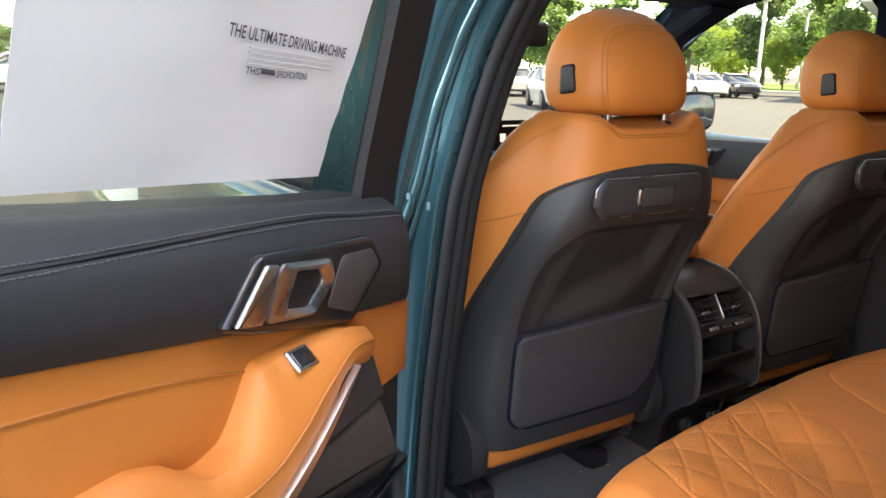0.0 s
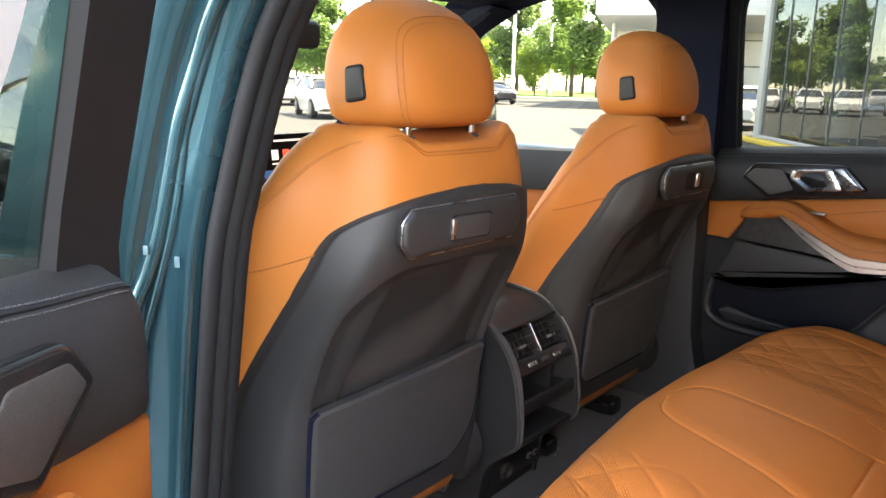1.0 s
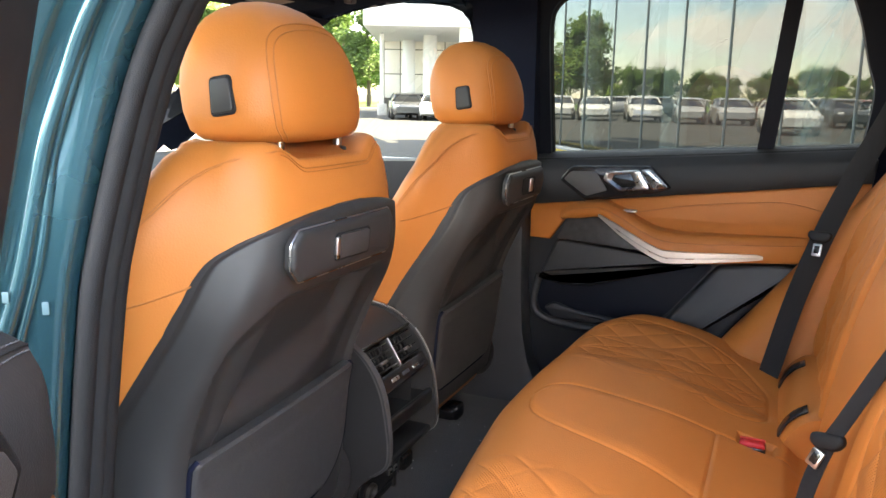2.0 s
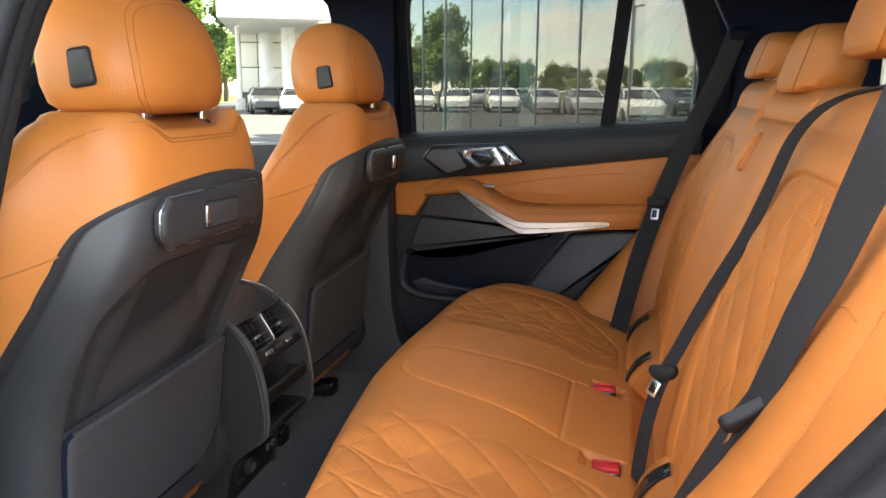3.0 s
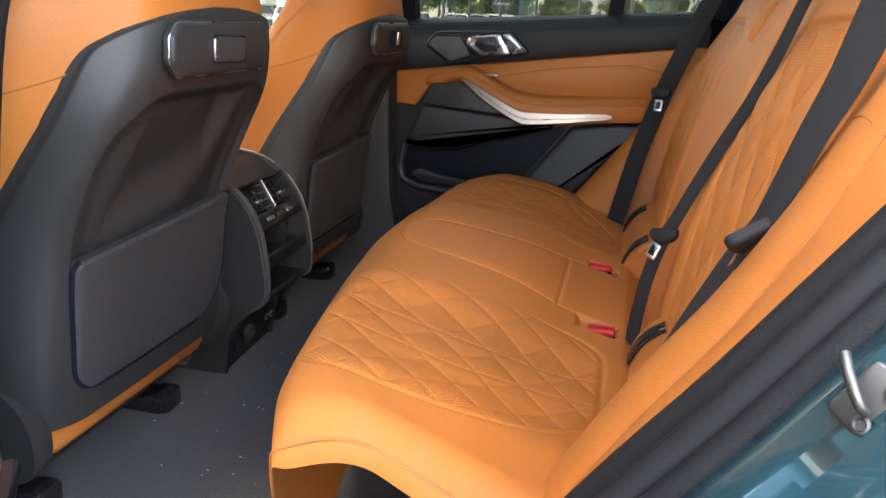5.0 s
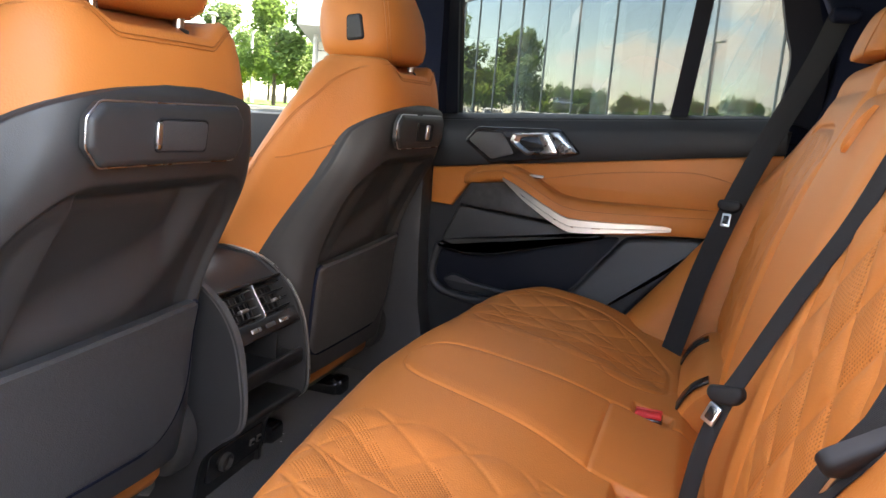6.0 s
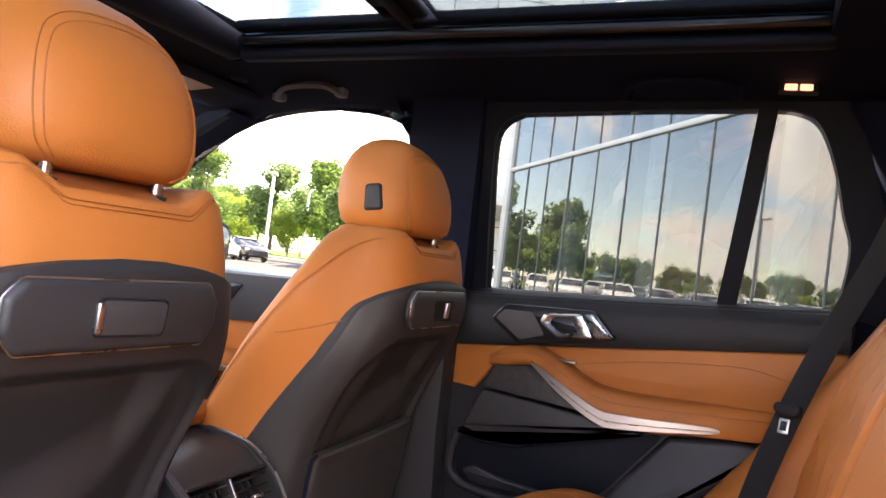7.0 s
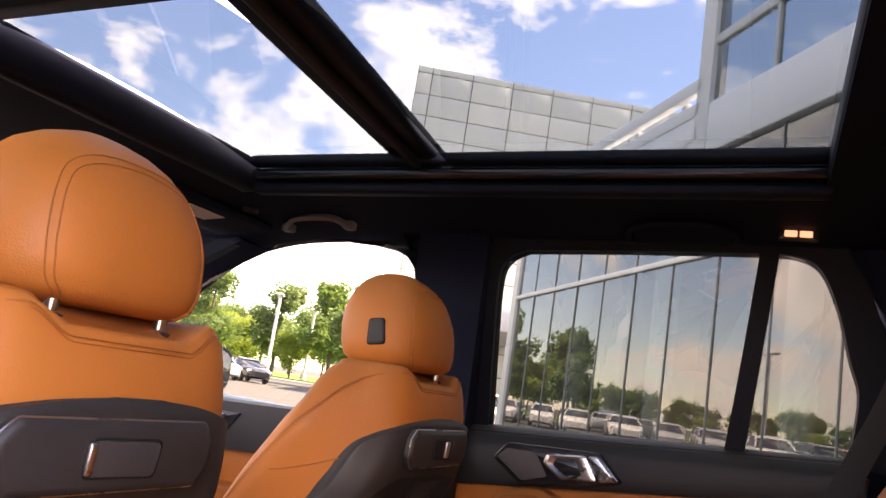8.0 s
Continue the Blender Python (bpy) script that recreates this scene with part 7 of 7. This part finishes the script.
# ---- parked cars ----
def parked_car(paint, label, tall=1.0):
    c = thing("parked_car", (0, 0, 0), label, "car", "parked cars")
    sect = [(-2.35, 0.42, 0.95, 0.72), (-2.25, 0.30, 1.05, 0.84), (-1.9, 0.24, 1.08, 0.90), (-0.8, 0.22, 1.06, 0.92), (0.6, 0.22, 1.03, 0.92), (1.5, 0.24, 0.98, 0.90), (2.1, 0.28, 0.85, 0.84), (2.35, 0.38, 0.70, 0.68)]
    rings = []
    for y, z0, z1, w in sect:
        rings.append([(-w * 0.92, y, z0), (w * 0.92, y, z0), (w, y, (z0 + z1) / 2), (w * 0.97, y, z1 - 0.08), (w * 0.86, y, z1), (-w * 0.86, y, z1), (-w * 0.97, y, z1 - 0.08), (-w, y, (z0 + z1) / 2)])
    part("body", loft(rings), paint, c)
    top = 1.44 + 0.30 * (tall - 1) * 4
    cab = []
    for y, zt, w in ((-2.15, 1.06, 0.80), (-1.75, top - 0.06, 0.68), (-1.0, top, 0.70), (-0.1, top, 0.70), (0.45, top - 0.08, 0.68), (1.25, 1.0, 0.80)):
        cab.append([(-0.84, y, 1.0), (0.84, y, 1.0), (w * 0.97, y, zt - 0.05), (w * 0.8, y, zt), (-w * 0.8, y, zt), (-w * 0.97, y, zt - 0.05)])
    part("glasshouse", loft(cab), CARGLASS, c, "dark glass")
    part("roof", loft([[(-w, y, z), (w, y, z), (w, y, z + 0.03), (-w, y, z + 0.03)] for y, z, w in ((-1.85, top - 0.09, 0.60), (-1.5, top - 0.02, 0.66), (-0.5, top + 0.005, 0.68), (0.3, top - 0.04, 0.66), (0.5, top - 0.09, 0.62))]), paint, c)
    for sx in (-1, 1):
        part("pillar", tube([(sx * 0.80, 1.15, 1.04), (sx * 0.66, 0.45, top - 0.06)], 0.04, 6), paint, c)
        part("pillar", tube([(sx * 0.83, -0.45, 1.02), (sx * 0.69, -0.45, top - 0.04)], 0.035, 6), paint, c)
        part("pillar", tube([(sx * 0.80, -2.05, 1.04), (sx * 0.66, -1.7, top - 0.08)], 0.06, 6), paint, c)
        part("headlight", box((sx * 0.68 - 0.14, 2.18, 0.66), (sx * 0.68 + 0.14, 2.30, 0.80), 0.04), material("lamp_glass", (0.7, 0.7, 0.72), 0.15, vary=0) if "lamp_glass" not in bpy.data.materials else bpy.data.materials["lamp_glass"], c)
        for yy in (-1.42, 1.42):
            w = part("wheel", lathe([(0.24, -0.11), (0.33, -0.10), (0.35, 0.0), (0.33, 0.10), (0.24, 0.11)], 20, Matrix.Translation((sx * 0.82, yy, 0.35)) @ pose(0, 0, 0, 0, 90, 0)), TYRE, c)
            part("rim", lathe([(0.22, -0.115), (0.23, 0.0), (0.22, 0.115)], 12, Matrix.Translation((sx * 0.82, yy, 0.35)) @ pose(0, 0, 0, 0, 90, 0)), RIM, w)
    part("grille", box((-0.45, 2.24, 0.52), (0.45, 2.345, 0.70), 0.03), BLACKGLOSS, c)
    return c


paints = [("white", (0.75, 0.75, 0.74)), ("silver", (0.45, 0.46, 0.47)), ("dark grey", (0.06, 0.065, 0.07)), ("black", (0.015, 0.015, 0.018)), ("red", (0.35, 0.02, 0.02))]
kinds = []
for nm, col in paints:
    kinds.append(parked_car(material("paint_" + nm.replace(" ", "_"), col, 0.25, metal=0.2 if nm != "white" else 0.0, vary=0.03, coat=0.8), nm + " parked car in the parking lot row"))
used = [False] * 5
rnd = random.Random(5)


def park(i, p, turn, tall=1.0):
    m = Matrix.Translation(p) @ pose(0, 0, 0, 0, 0, turn)
    if not used[i]:
        used[i] = True
        kinds[i].matrix_basis = m
        return kinds[i]
    return copy_thing(kinds[i], m)


row0, row1 = at_az(53.6, 52), at_az(5, 34)
step = (row1 - row0).normalized() * 2.75
for k in range(17):
    park(rnd.choice((0, 1, 0, 2, 3, 1, 0)), row0 + step * k + Vector((rnd.uniform(-.2, .2), rnd.uniform(-.2, .2), 0)), rnd.choice((150, 152, 148)))
row0 = at_az(52.4, 60)
for k in range(14):
    park(rnd.choice((0, 1, 2, 3, 4, 1)), row0 + step * k + Vector((-1.0, 6.0, 0)), rnd.choice((-30, -28, -32)))
for az, dist, i, t in ((63.6, 45, 2, 120), (64.8, 47, 3, 120), (65.9, 44, 0, 110)):
    park(i, at_az(az, dist), t)
park(0, Vector((26.8, 9.3, 0)), 105)
park(0, Vector((18.2, 21.0, 0)), 150)
park(2, Vector((-6.2, 1.6, 0)), 10)
park(4, Vector((-9.0, 4.6, 0)), 10)
# out of view: black car added to shade the open door and near bolster
park(3, Vector((-5.7, -2.1, 0)), 92)
park(1, Vector((-6.8, -5.4, 0)), 88)
park(0, Vector((-6.3, -8.6, 0)), 90)
